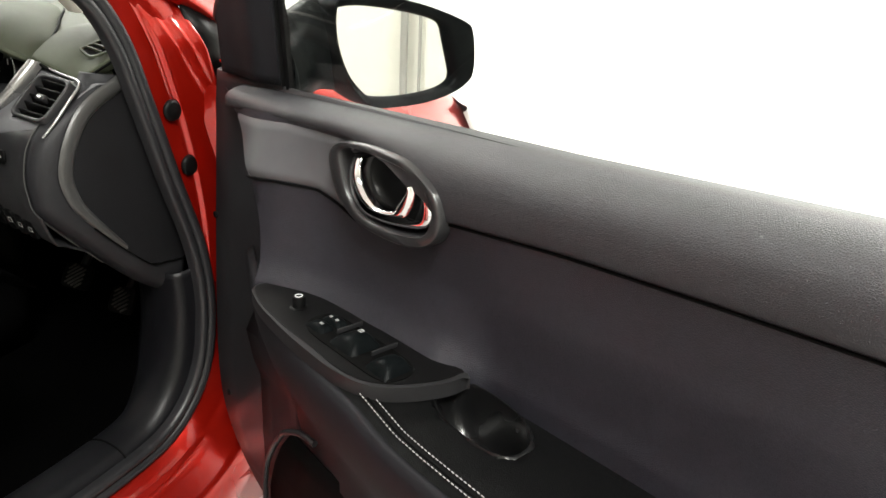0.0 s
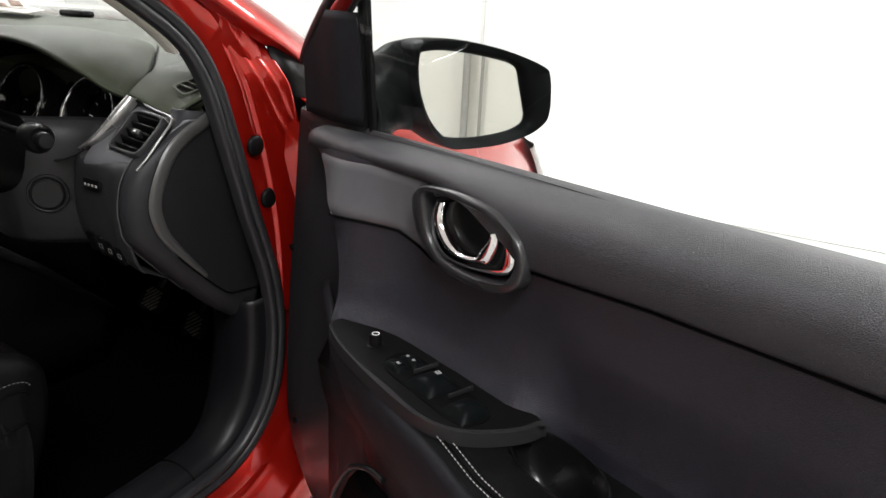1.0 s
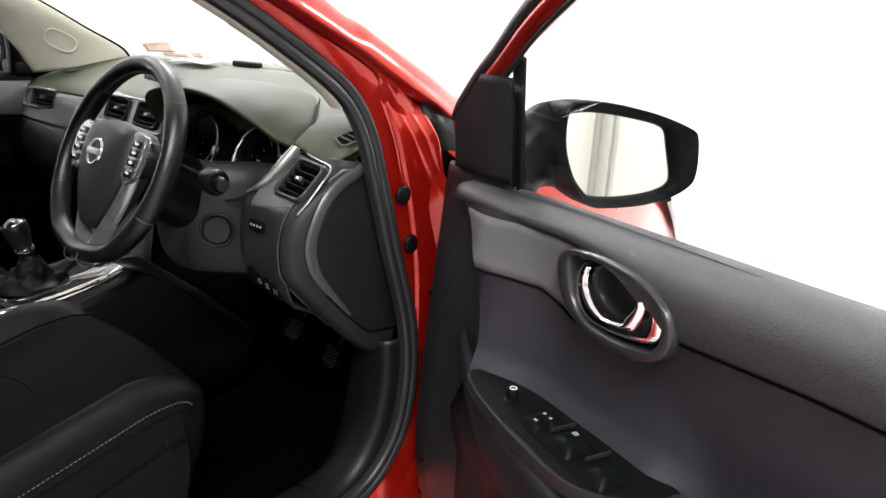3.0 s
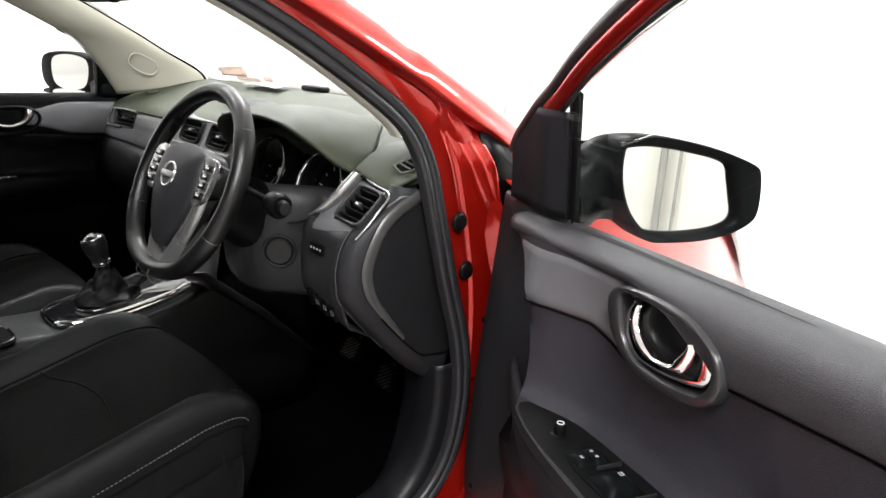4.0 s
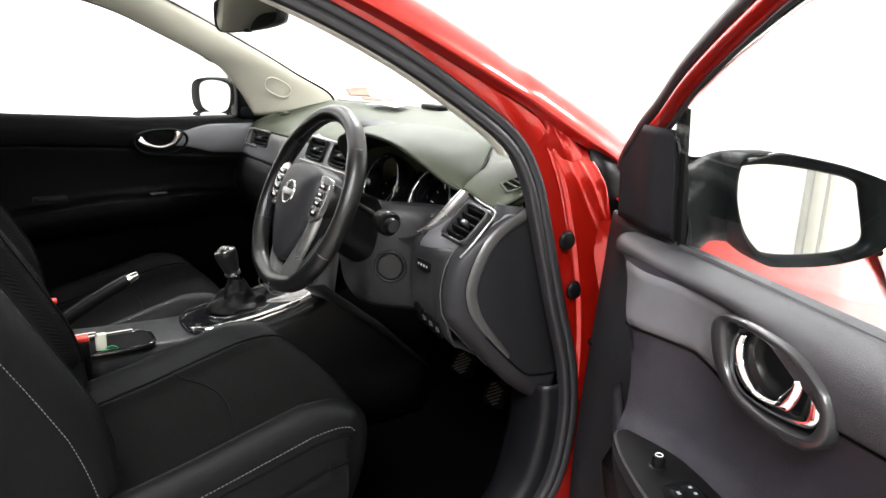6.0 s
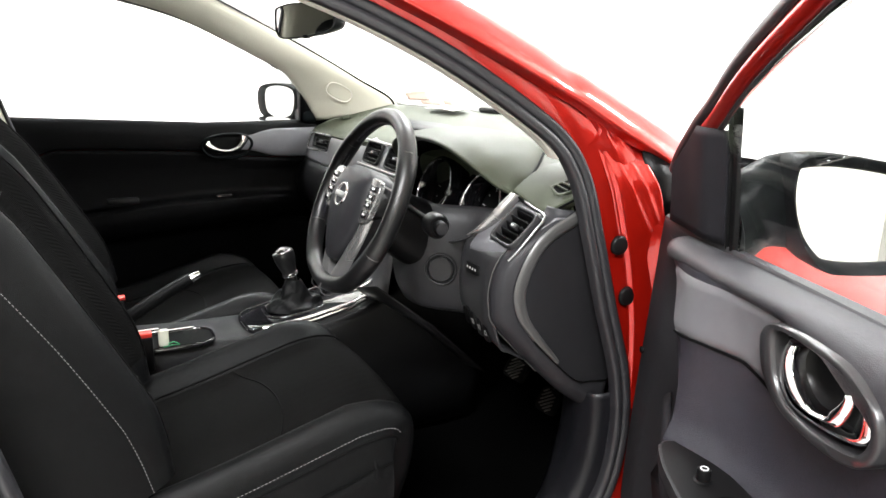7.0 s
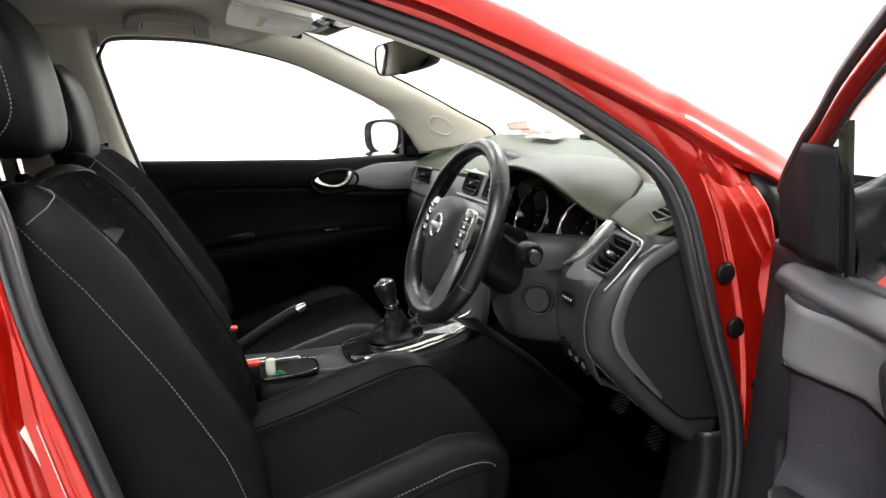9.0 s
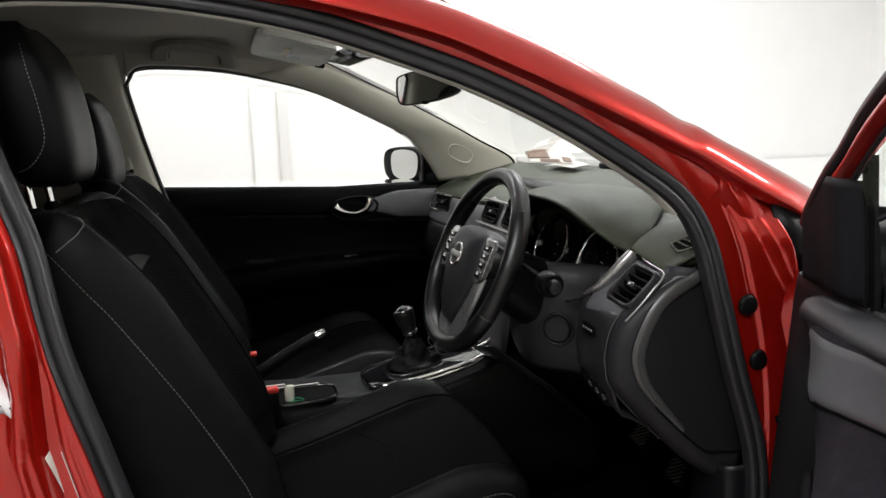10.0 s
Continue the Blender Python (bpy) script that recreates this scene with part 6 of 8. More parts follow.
def defroster(c, rz=0.0, n=3, tilt=8):
    m = c if isinstance(c, Matrix) else Matrix.Translation(c) @ Matrix.Rotation(rz, 4, "Z") @ Matrix.Rotation(radians(tilt), 4, "X")
    g = part("side_vent", box_me("side_vent", (0.052, 0.026, 0.002), rot=m), DARK, dash, "small slotted window vent")
    part("vent_frame", ring_me("vent_frame", circle(0.031, 24, 0, 0, 0.017, 6), circle(0.0265, 24, 0, 0, 0.0125, 6), 0.003, m, 0.001), DASH, g)
    for k in range(n):
        part("slat", box_me("slat", (0.003, 0.025, 0.004), rot=m @ Matrix.Translation((0.052 * ((k + 1) / (n + 1) - 0.5), 0, 0.002)) @ Matrix.Rotation(0.35, 4, "Z")), DASH, g)


defroster(axes((0.672, 0.300, 0.9945), (0.20, 0.93, 0.30), (-0.85, 0.25, 0.46)), n=3)
defroster((-0.610, 0.335, dash_z(-0.61, 0.33) + 0.0005), radians(-12), 6, 12)
part("sensor", box_me("sensor", (0.10, 0.035, 0.016), (-0.10, 0.60, 1.076), 0.006), PLASTIC, dash, "low black sensor cover")

# ---------------------------------------------------------------- steering wheel
SWC = Vector((0.352, 0.016, 0.932))
SWA = radians(24)
mW = axes(SWC, (1, 0, 0), (0, math.sin(SWA), math.cos(SWA)))  # x right, y up, z towards the driver
wheel = thing("steering_wheel", (SWC.x, SWC.y + 0.05, SWC.z - 0.02), "black leather steering wheel with silver spokes", "steering wheel")
RW = 0.183


def W(p):
    return mW @ Vector(p)


rim = []
for k in range(96):
    w = 2 * math.pi * k / 96
    r = RW - (0.008 * sstep(-0.80, -1.0, math.sin(w)))
    th = 0.0165 + 0.0020 * math.exp(-((abs(math.cos(w)) - 0.86) / 0.10) ** 2) * (1 if math.sin(w) > 0 else 0.3)
    row = []
    for j in range(14):
        a = 2 * math.pi * j / 14
        row.append(W(((r + th * math.cos(a)) * math.cos(w), (r + th * math.cos(a)) * math.sin(w), 1.1 * th * math.sin(a))))
    rim.append(row)
v, f = grid(rim, close_u=True, close_v=True)
rimo = part("rim", mesh_of("rim", v, f), LEATHER_WHEEL, wheel, "black leather rim")
for w in (38, 142, 205, 335, 262, 278):
    w = radians(w)
    ring = []
    for j in range(18):
        a = 2 * math.pi * j / 18
        ring.append(W(((RW + 0.0172 * math.cos(a)) * math.cos(w), (RW + 0.0172 * math.cos(a)) * math.sin(w), 0.0180 * math.sin(a))))
    part("rim_joint", tube_me("rim_joint", ring, 0.0010, 5, closed=True), SATIN, rimo)
for a0, a1 in ((44, 136), (150, 203), (337, 390)):
    n = int((a1 - a0) / 1.5)
    for s in (-1, 1):
        pth = []
        for k in range(n * 2 + 1):
            w = radians(a0 + (a1 - a0) * k / (2 * n))
            j = math.pi + s * 0.28 * (1 if k % 2 else 0.35)
            pth.append(W(((RW + 0.0178 * math.cos(j)) * math.cos(w), (RW + 0.0162 * math.cos(j)) * math.sin(w), 0.0172 * math.sin(j))))
        part("lacing", tube_me("lacing", pth, 0.0016, 4), LEATHER_FINE, rimo, "black zigzag stitching")

# airbag cover
AB = cr([(-0.078, 0.052), (-0.045, 0.066), (0.0, 0.070), (0.045, 0.066), (0.078, 0.052), (0.086, 0.015), (0.080, -0.028), (0.060, -0.068), (0.038, -0.102), (0.016, -0.126), (0.0, -0.130), (-0.016, -0.126), (-0.038, -0.102), (-0.060, -0.068), (-0.080, -0.028), (-0.086, 0.015)], 4, closed=True)
rows = []
for sc, h in ((1.0, -0.028), (1.0, 0.010), (0.985, 0.017), (0.94, 0.023), (0.80, 0.030), (0.55, 0.036), (0.25, 0.0385), (0.02, 0.039)):
    rows.append([W((p[0] * sc, p[1] * sc - 0.004 * (1 - sc), h - 0.006 * max(0, -p[1] * sc / 0.13))) for p in AB])
v, f = grid(rows, close_u=True)
ab = part("airbag_cover", mesh_of("airbag_cover", v, f, 60), DOOR_PLASTIC, wheel, "dark airbag cover")
# badge: plain ring and bar
part("badge", ring_me("badge", circle(0.0250, 40), circle(0.0205, 40), 0.005, mW @ Matrix.Translation((0.004, 0.002, 0.0365)), 0.0015), CHROME, ab, "chrome ring badge with a bar")
part("badge_bar", box_me("badge_bar", (0.052, 0.012, 0.004), rot=mW @ Matrix.Translation((0.004, 0.002, 0.0405)), bevel=0.0015), SILVER, ab, "chrome bar")
# side spokes with switches
for sg in (-1, 1):
    rows = []
    for t in range(9):
        a = t / 8
        x = sg * (0.066 + (RW - 0.070) * a)
        h = 0.034 + 0.004 * math.cos(math.pi * a) - 0.006 * a
        yc = 0.012 + 0.010 * a
        z = 0.012 - 0.012 * a
        rows.append([W((x, yc + h, z - 0.010)), W((x, yc + h * 0.92, z + 0.000)), W((x, yc + h * 0.5, z + 0.005)), W((x, yc, z + 0.006)), W((x, yc - h * 0.5, z + 0.005)), W((x, yc - h * 0.92, z)), W((x, yc - h, z - 0.010)), W((x, yc, z - 0.018))])
    v, f = grid(rows, close_u=True, caps=True)
    sp = part("spoke", mesh_of("spoke", v, f, 50), PLASTIC, wheel, "black side spoke")
    ol = cr([(sg * 0.074, 0.050), (sg * 0.100, 0.056), (sg * 0.122, 0.048), (sg * 0.130, 0.014), (sg * 0.122, -0.020), (sg * 0.100, -0.034), (sg * 0.086, -0.030), (sg * 0.080, 0.010)], 4, closed=True)
    pad = part("switch_pad", prism_me("switch_pad", ol if sg > 0 else ol[::-1], 0.010, mW @ Matrix.Translation((0, 0, 0.010)), 0.002), SPOKE_SILVER, sp, "silver switch surround")
    for yy, hh in ((0.036, 0.012), (0.020, 0.013), (0.003, 0.013), (-0.016, 0.014)):
        part("wheel_button", box_me("wheel_button", (0.030, hh, 0.004), rot=mW @ Matrix.Translation((sg * 0.106, yy, 0.0212)), bevel=0.0015), PIANO, pad, "black thumb button")
        part("marking", box_me("marking", (0.010, 0.0022, 0.0006), rot=mW @ Matrix.Translation((sg * 0.106, yy, 0.0234))), WHITE, pad)
    # lower forked spoke
    A = cr([(sg * (0.098 if sg > 0 else 0.080), -0.020, 0.012), (sg * (0.080 if sg > 0 else 0.064), -0.062, 0.007), (sg * (0.057 if sg > 0 else 0.045), -0.102, 0.002), (sg * 0.034, -0.140, -0.002), (sg * 0.018, -0.168, -0.004)], 4)
    rows = []
    for k, p in enumerate(A):
        wd = 0.017 + 0.013 * (k / (len(A) - 1)) ** 1.2
        rows.append([W((p[0] - sg * wd * 0.7, p[1], p[2] - 0.012)), W((p[0] - sg * wd * 0.6, p[1], p[2] + 0.002)), W((p[0], p[1], p[2] + 0.006)), W((p[0] + sg * wd * 0.7, p[1], p[2] + 0.003)), W((p[0] + sg * wd * 0.9, p[1], p[2] - 0.010))])
    v, f = grid(rows, close_u=True, caps=True)
    part("lower_spoke", mesh_of("lower_spoke", v, f, 60), SPOKE_SILVER, wheel, "satin silver lower spoke")
# column behind the wheel
col = thing("steering_column", (0.352, 0.15, 0.80), "black steering column cover with stalks", "steering column")
rows = []
for t, hw, ht, hb in ((0.0, 0.045, 0.040, 0.045), (0.03, 0.062, 0.050, 0.065), (0.09, 0.070, 0.055, 0.085), (0.16, 0.072, 0.055, 0.095), (0.24, 0.072, 0.05, 0.10)):
    c = mW @ Vector((0, 0, -0.035 - t))
    up = Vector((0, math.sin(SWA), math.cos(SWA)))
    row = []
    for k in range(28):
        w = 2 * math.pi * k / 28
        cs, sn = math.cos(w), math.sin(w)
        q = c + Vector((hw * math.copysign(abs(cs) ** 0.7, cs), 0, 0)) + up * ((ht if sn > 0 else hb) * math.copysign(abs(sn) ** 0.7, sn))
        row.append(q)
    rows.append(row)
v, f = grid([list(r) for r in cr([np.array(r) for r in rows], 4)], close_u=True, caps=True)
part("column_cover", mesh_of("column_cover", v, f, 50), PLASTIC, col, "black column cover")
for sg in (1, -1):
    a = W((sg * 0.06, 0.028, -0.085))
    b = W((sg * 0.200, 0.018, -0.075))
    st = part("stalk", tube_me("stalk", [a, a.lerp(b, 0.5), b], [0.006, 0.006, 0.008], 14), DARK, col, "black control stalk")
    d = (b - a).normalized()
    mm = axes(b, Vector((0, 0, 1)).cross(d), Vector((0, 0, 1)))
    mm = Matrix.Translation(b) @ d.to_track_quat("Z", "Y").to_matrix().to_4x4()
    part("stalk_collar", lathe_me("stalk_collar", [(0.010, -0.02), (0.021, -0.014), (0.023, 0.0), (0.023, 0.016), (0.019, 0.022), (0.0135, 0.022), (0.0135, 0.034), (0.0115, 0.0375), (0.001, 0.038)], mm, 28), PLASTIC, st, "round stalk end")
    part("stalk_cap", lathe_me("stalk_cap", [(0.012, 0.0345), (0.0105, 0.0385), (0.001, 0.0395)], mm, 28), PLASTIC_GREY, st)

# ---------------------------------------------------------------- seats
def seat(xc, dy, name, label, lean=0.0, drop=0.0):
    s = thing(name, (xc, -0.30 + dy, 0.30), label, "car seat", "front seats")
    CUS = cr([(-0.56, 0.452), (-0.45, 0.472), (-0.30, 0.506), (-0.16, 0.545), (-0.05, 0.574), (0.000, 0.579), (0.027, 0.566), (0.036, 0.53), (0.028, 0.47), (0.005, 0.40)], 5)
    k = len(CUS)
    HW = 0.275

    def cus(i, u, off=0.0):
        p = CUS[i]
        t = CUS[min(i + 1, k - 1)] - CUS[max(i - 1, 0)]
        t = t / np.linalg.norm(t)
        n = np.array([-t[1], t[0]])
        au = abs(u)
        b = 0.060 * math.exp(-((au - 0.82) / 0.15) ** 2) * interp(i, [0, 18, 23, 28, 34, 46], [1, 1.0, 0.55, 0.22, 0.1, 0]) + 0.006 * math.cos(min(1.0, au / 0.68) * math.pi / 2)
        b -= 0.068 * max(0, (au - 0.90) / 0.10) ** 2.0
        hw = HW * interp(i, [0, 20, 30, 46], [0.98, 1.0, 0.985, 0.96])
        q = p + n * (b + off)
        q[0] -= 0.040 * au ** 5 * sstep(14, 30, i)
        return np.array([xc + u * hw, q[0] + dy, q[1] - 0.35 * drop])

    uu = [-1 + 2 * j / 60 for j in range(61)]
    rows = [[cus(i, u) for u in uu] for i in range(k)]
    v, f = grid(rows)
    cu = part("cushion", mesh_of("cushion", v, f, 70), SEAT_LEATHER, s, "black leather seat cushion")
    # side panel under the cushion edge
    for sg in (-1, 1):
        rows = []
        for i in range(0, k):
            a = cus(i, sg * 1.0)
            zl = min(0.36, a[2] - 0.02)
            rows.append([a + np.array([-sg * 0.006, 0, 0.004]), a + np.array([0.0, 0, -0.006]), a + np.array([sg * 0.006 * sstep(0.42, 0.50, a[2]), 0, -0.008 - 0.022 * sstep(0.42, 0.50, a[2])]), np.array([a[0] + sg * 0.004, a[1] - 0.004, (a[2] + zl) / 2 - 0.01]), np.array([a[0] - sg * 0.01, a[1] - 0.01, zl]), np.array([a[0] - sg * 0.04, a[1] - 0.03, 0.29])])
        v, f = grid([cr(r, 2) for r in rows])
        part("side_cover", mesh_of("side_cover", v, f, 70), SEAT_LEATHER, s, "black leather side panel", thick=0.003)
        stitches("stitching", [cus(i, sg * 0.950, 0.0012) for i in range(6, 30)], THREAD_SEAT, cu, 0.0068, 0.0044, 0.0007)
        part("piping", tube_me("piping", [cus(i, sg * 0.962, -0.001) for i in range(4, 31)], 0.0022, 6), DARK, cu)
        part("side_seam", tube_me("side_seam", [cus(i, sg * 1.0, 0.000) + np.array([sg * 0.001, 0, 0]) for i in range(2, 26)], 0.0022, 6), DARK, cu)
    rows = [[cus(i, -0.67 + 1.34 * j / 30, 0.0030 if 0 < j < 30 else -0.003) for j in range(31)] for i in range(2, 34)]
    v, f = grid(rows)
    part("cushion_insert", mesh_of("cushion_insert", v, f, 70), FABRIC, s, "black ribbed cloth centre")
    # curved seam across the cloth
    arc = []
    for j in range(25):
        u = -0.65 + 1.30 * j / 24
        fi = 14.6 - 1.6 * (u / 0.60) ** 2
        a, b = cus(int(fi), u, 0.0035), cus(int(fi) + 1, u, 0.0035)
        arc.append(a + (b - a) * (fi - int(fi)))
    part("cloth_seam", tube_me("cloth_seam", arc, 0.0016, 6), DARK, cu)
    for sg in (-1, 1):
        part("cloth_seam", tube_me("cloth_seam", [cus(i, sg * 0.67, 0.001) for i in range(2, 33)], 0.0022, 6), DARK, cu)
    # front skirt of the cushion
    part("front_skirt", box_me("front_skirt", (0.44, 0.05, 0.14), (xc, -0.06 + dy, 0.36), 0.02, 3), PLASTIC, s)

    # backrest
    BK = cr([(-0.425, 0.545), (-0.452, 0.62), (-0.495, 0.72), (-0.548, 0.83), (-0.604, 0.94), (-0.650, 1.03), (-0.674, 1.075), (-0.700, 1.094), (-0.735, 1.085), (-0.755, 1.05)], 5)
    kb = len(BK)

    def bck(i, u, off=0.0):
        p = BK[i] + np.array([-lean * (BK[i][1] - 0.55), 0])
        t = BK[min(i + 1, kb - 1)] - BK[max(i - 1, 0)]
        t = t / np.linalg.norm(t)
        n = np.array([t[1], -t[0]])
        au = abs(u)
        fr_ = i / kb
        b = 0.062 * math.exp(-((au - 0.76) / 0.16) ** 2) * interp(fr_, [0, 0.15, 0.45, 0.6, 0.75, 1], [0.6, 1.0, 0.9, 0.45, 0.10, 0.0])
        b -= 0.17 * max(0, (au - 0.80) / 0.20) ** 2.2
        b -= 0.015 * math.cos(min(1, au / 0.6) * math.pi / 2) * interp(fr_, [0, 0.3, 0.7, 1], [0.3, 1, 0.4, 0])
        hw = interp(fr_, [0, 0.3, 0.55, 0.7, 0.85, 1.0], [0.262, 0.272, 0.258, 0.235, 0.205, 0.185])
        q = p + n * (b + off)
        return np.array([xc + u * hw, q[0] + dy, q[1]])

    rows = []
    for i in range(kb):
        r = [bck(i, u) for u in uu]
        a, b = r[-1], r[0]
        bk = np.array([0, -0.03, -0.01])
        r += [a + bk + np.array([0.004, 0, 0]), a + np.array([-0.02, -0.075, -0.02]), np.array([xc, min(a[1], b[1]) - 0.085, a[2] - 0.02]), b + np.array([0.02, -0.075, -0.02]), b + bk + np.array([-0.004, 0, 0])]
        rows.append(r)
    v, f = grid(rows, close_u=True, caps=True)
    bo = part("backrest", mesh_of("backrest", v, f, 70), SEAT_LEATHER, s, "black leather backrest")
    it = 34.0

    def bckf(fi, u, off):
        i = min(int(fi), kb - 2)
        p, q2 = bck(i, u, off), bck(i + 1, u, off)
        return p + (q2 - p) * (fi - i)

    def half(i):
        return 0.73 * max(0.01, 1 - max(0.0, (i - it + 8) / 8.0) ** 2.6) ** 0.5

    fis = [3 + (it - 3) * (1 - (1 - k / 44) ** 1.6) for k in range(45)]
    rows = [[bckf(fi, half(fi) * (j / 20 - 1), 0.0045 * min(1.0, (it - fi) / 3.0) + 0.0014 if 0 < j < 40 and fi > 3 else -0.003) for j in range(41)] for fi in fis]
    v, f = grid(rows)
    part("backrest_insert", mesh_of("backrest_insert", v, f, 70), FABRIC, s, "black ribbed cloth centre")
    for sg in (-1, 1):
        st = [bck(i, sg * interp(i / kb, [0, 0.3, 0.5, 0.62, 0.75, 0.9], [0.88, 0.888, 0.905, 0.91, 0.93, 0.80]), 0.0012) for i in range(0, int(kb * 0.80))]
        stitches("stitching", st, THREAD_SEAT, bo, 0.0068, 0.0044, 0.0007)
        part("back_seam", tube_me("back_seam", [bckf(fi, sg * half(fi), 0.001) for fi in fis], 0.0022, 6), DARK, bo)
        # shoulder seam that runs round the top
        sh = []
        for q in range(13):
            a = q / 12
            fi = kb * (0.60 + 0.11 * math.sin(math.pi * a / 2))
            i = int(fi)
            p, q2 = bck(i, sg * (0.90 - 0.55 * a), 0.0012), bck(i + 1, sg * (0.90 - 0.55 * a), 0.0012)
            sh.append(p + (q2 - p) * (fi - i))
        part("shoulder_seam", tube_me("shoulder_seam", sh, 0.0008, 6), THREAD_DARK, bo)
    # headrest
    hy, hz = -0.710 + dy - lean * 0.62, -drop
    rows = []
    for z, hw, fr1, bk1 in ((1.128, 0.075, 0.018, -0.033), (1.137, 0.116, 0.034, -0.05), (1.180, 0.138, 0.045, -0.060), (1.24, 0.142, 0.046, -0.062), (1.30, 0.138, 0.040, -0.060), (1.345, 0.124, 0.026, -0.052), (1.372, 0.095, 0.006, -0.040), (1.380, 0.05, -0.008, -0.028)):
        row = []
        for j in range(32):
            w = 2 * math.pi * j / 32
            c, sn = math.cos(w), math.sin(w)
            x = hw * math.copysign(abs(c) ** 0.62, c)
            d = (fr1 if sn > 0 else -bk1) * math.copysign(abs(sn) ** 0.72, sn)
            row.append((xc + x, hy + d + 0.012 * (x / 0.14) ** 2 * (1 if sn > 0 else 0) - 0.10 * (z - 1.15), z + hz))
        rows.append(row)
    v, f = grid([list(r) for r in cr([np.array(r) for r in rows], 3)], close_u=True, caps=True)
    hd = part("headrest", mesh_of("headrest", v, f, 60), SEAT_LEATHER, s, "black leather headrest")
    for sg in (-1, 1):
        pth = cr([(xc + sg * 0.120, hy - 0.045, 1.151), (xc + sg * 0.137, hy - 0.010, 1.165), (xc + sg * 0.1435, hy + 0.012, 1.20), (xc + sg * 0.1455, hy + 0.010, 1.25), (xc + sg * 0.1405, hy + 0.000, 1.30), (xc + sg * 0.128, hy - 0.008, 1.34)], 6)
        stitches("stitching", [p + np.array([sg * 0.0015, 0.0, hz]) for p in pth], THREAD_SEAT, hd, 0.0062, 0.0038, 0.0006)
        part("headrest_post", tube_me("headrest_post", [(xc + sg * 0.062, hy - 0.042, 1.165 + hz), (xc + sg * 0.062, hy - 0.030, 1.06)], 0.0055, 12), CHROME, s, "chrome headrest post")
        part("post_guide", lathe_me("post_guide", [(0.014, 0), (0.014, 0.008), (0.009, 0.014), (0.007, 0.014)], Matrix.Translation((xc + sg * 0.062, hy - 0.032, 1.082)), 20), PLASTIC, s, "black post guide")
    return s


seat(0.385, 0.0, "driver_seat", "black leather and cloth driver's seat with pale stitching")
seat(-0.375, -0.020, "passenger_seat", "black leather and cloth passenger seat with pale stitching", 0.05, 0.065)

# ---------------------------------------------------------------- centre console
con = thing("centre_console", (0.02, -0.15, 0.30), "black centre console with a chrome edged shifter surround", "console")


def con_z(y):
    return interp(y, [-0.70, -0.45, -0.30, -0.15, 0.0, 0.10, 0.17, 0.22], [0.60, 0.585, 0.575, 0.570, 0.590, 0.612, 0.642, 0.68])


rows = []
for k in range(33):
    y = -0.70 + 0.93 * k / 32
    z = con_z(y)
    hw = interp(y, [-0.7, -0.3, -0.1, 0.2], [0.085, 0.088, 0.095, 0.13])
    rows.append([(-hw - 0.02, y, 0.30), (-hw - 0.012, y, z - 0.08), (-hw - 0.004, y, z - 0.016), (-hw + 0.004, y, z - 0.004), (-hw + 0.02, y, z), (0.0, y, z + 0.001), (hw - 0.02, y, z), (hw - 0.004, y, z - 0.004), (hw + 0.004, y, z - 0.016), (hw + 0.012, y, z - 0.08), (hw + 0.02, y, 0.30)])
v, f = grid(rows)
part("console_body", mesh_of("console_body", v, f, 50), CONSOLE, con, "dark grey console body", thick=0.003)
# tunnel side beside the footwell
rows = []
for y, z1 in ((-0.15, 0.52), (0.0, 0.56), (0.12, 0.60), (0.22, 0.655), (0.30, 0.70), (0.42, 0.72)):
    rows.append([(0.112 + 0.10 * max(0, y), y, z1 + 0.02), (0.124 + 0.10 * max(0, y), y, z1), (0.134 + 0.10 * max(0, y), y, z1 - 0.12), (0.140 + 0.10 * max(0, y), y, 0.42), (0.16, y, 0.28)])
v, f = grid(cr([np.array(r) for r in rows], 4))
part("tunnel_side", mesh_of("tunnel_side", v, f, 50), PLASTIC, con, "black tunnel side panel", thick=0.003)
v, f = grid([[(0.10, 0.10, 0.665), (0.22, 0.11, 0.70)], [(0.11, 0.24, 0.56), (0.23, 0.26, 0.58)], [(0.12, 0.36, 0.44), (0.24, 0.40, 0.44)]])
part("brace_panel", mesh_of("brace_panel", v, f), PLASTIC_GREY, con, thick=0.004)
# shifter surround
SU = cr([(-0.070, -0.150), (0.0, -0.165), (0.070, -0.150), (0.086, -0.10), (0.092, 0.0), (0.094, 0.12), (0.080, 0.165), (0.0, 0.175), (-0.080, 0.165), (-0.094, 0.12), (-0.092, 0.0), (-0.086, -0.10)], 4, closed=True)
rows = []
for sc, h in ((1.0, 0.0), (1.0, 0.006), (0.97, 0.010), (0.80, 0.010), (0.02, 0.008)):
    rows.append([(p[0] * sc, 0.01 + (p[1] - 0.01) * sc, con_z(0.01 + (p[1] - 0.01) * sc) + h) for p in SU])
v, f = grid(rows, close_u=True)
su = part("shifter_surround", mesh_of("shifter_surround", v, f, 60), PIANO, con, "gloss black shifter surround")
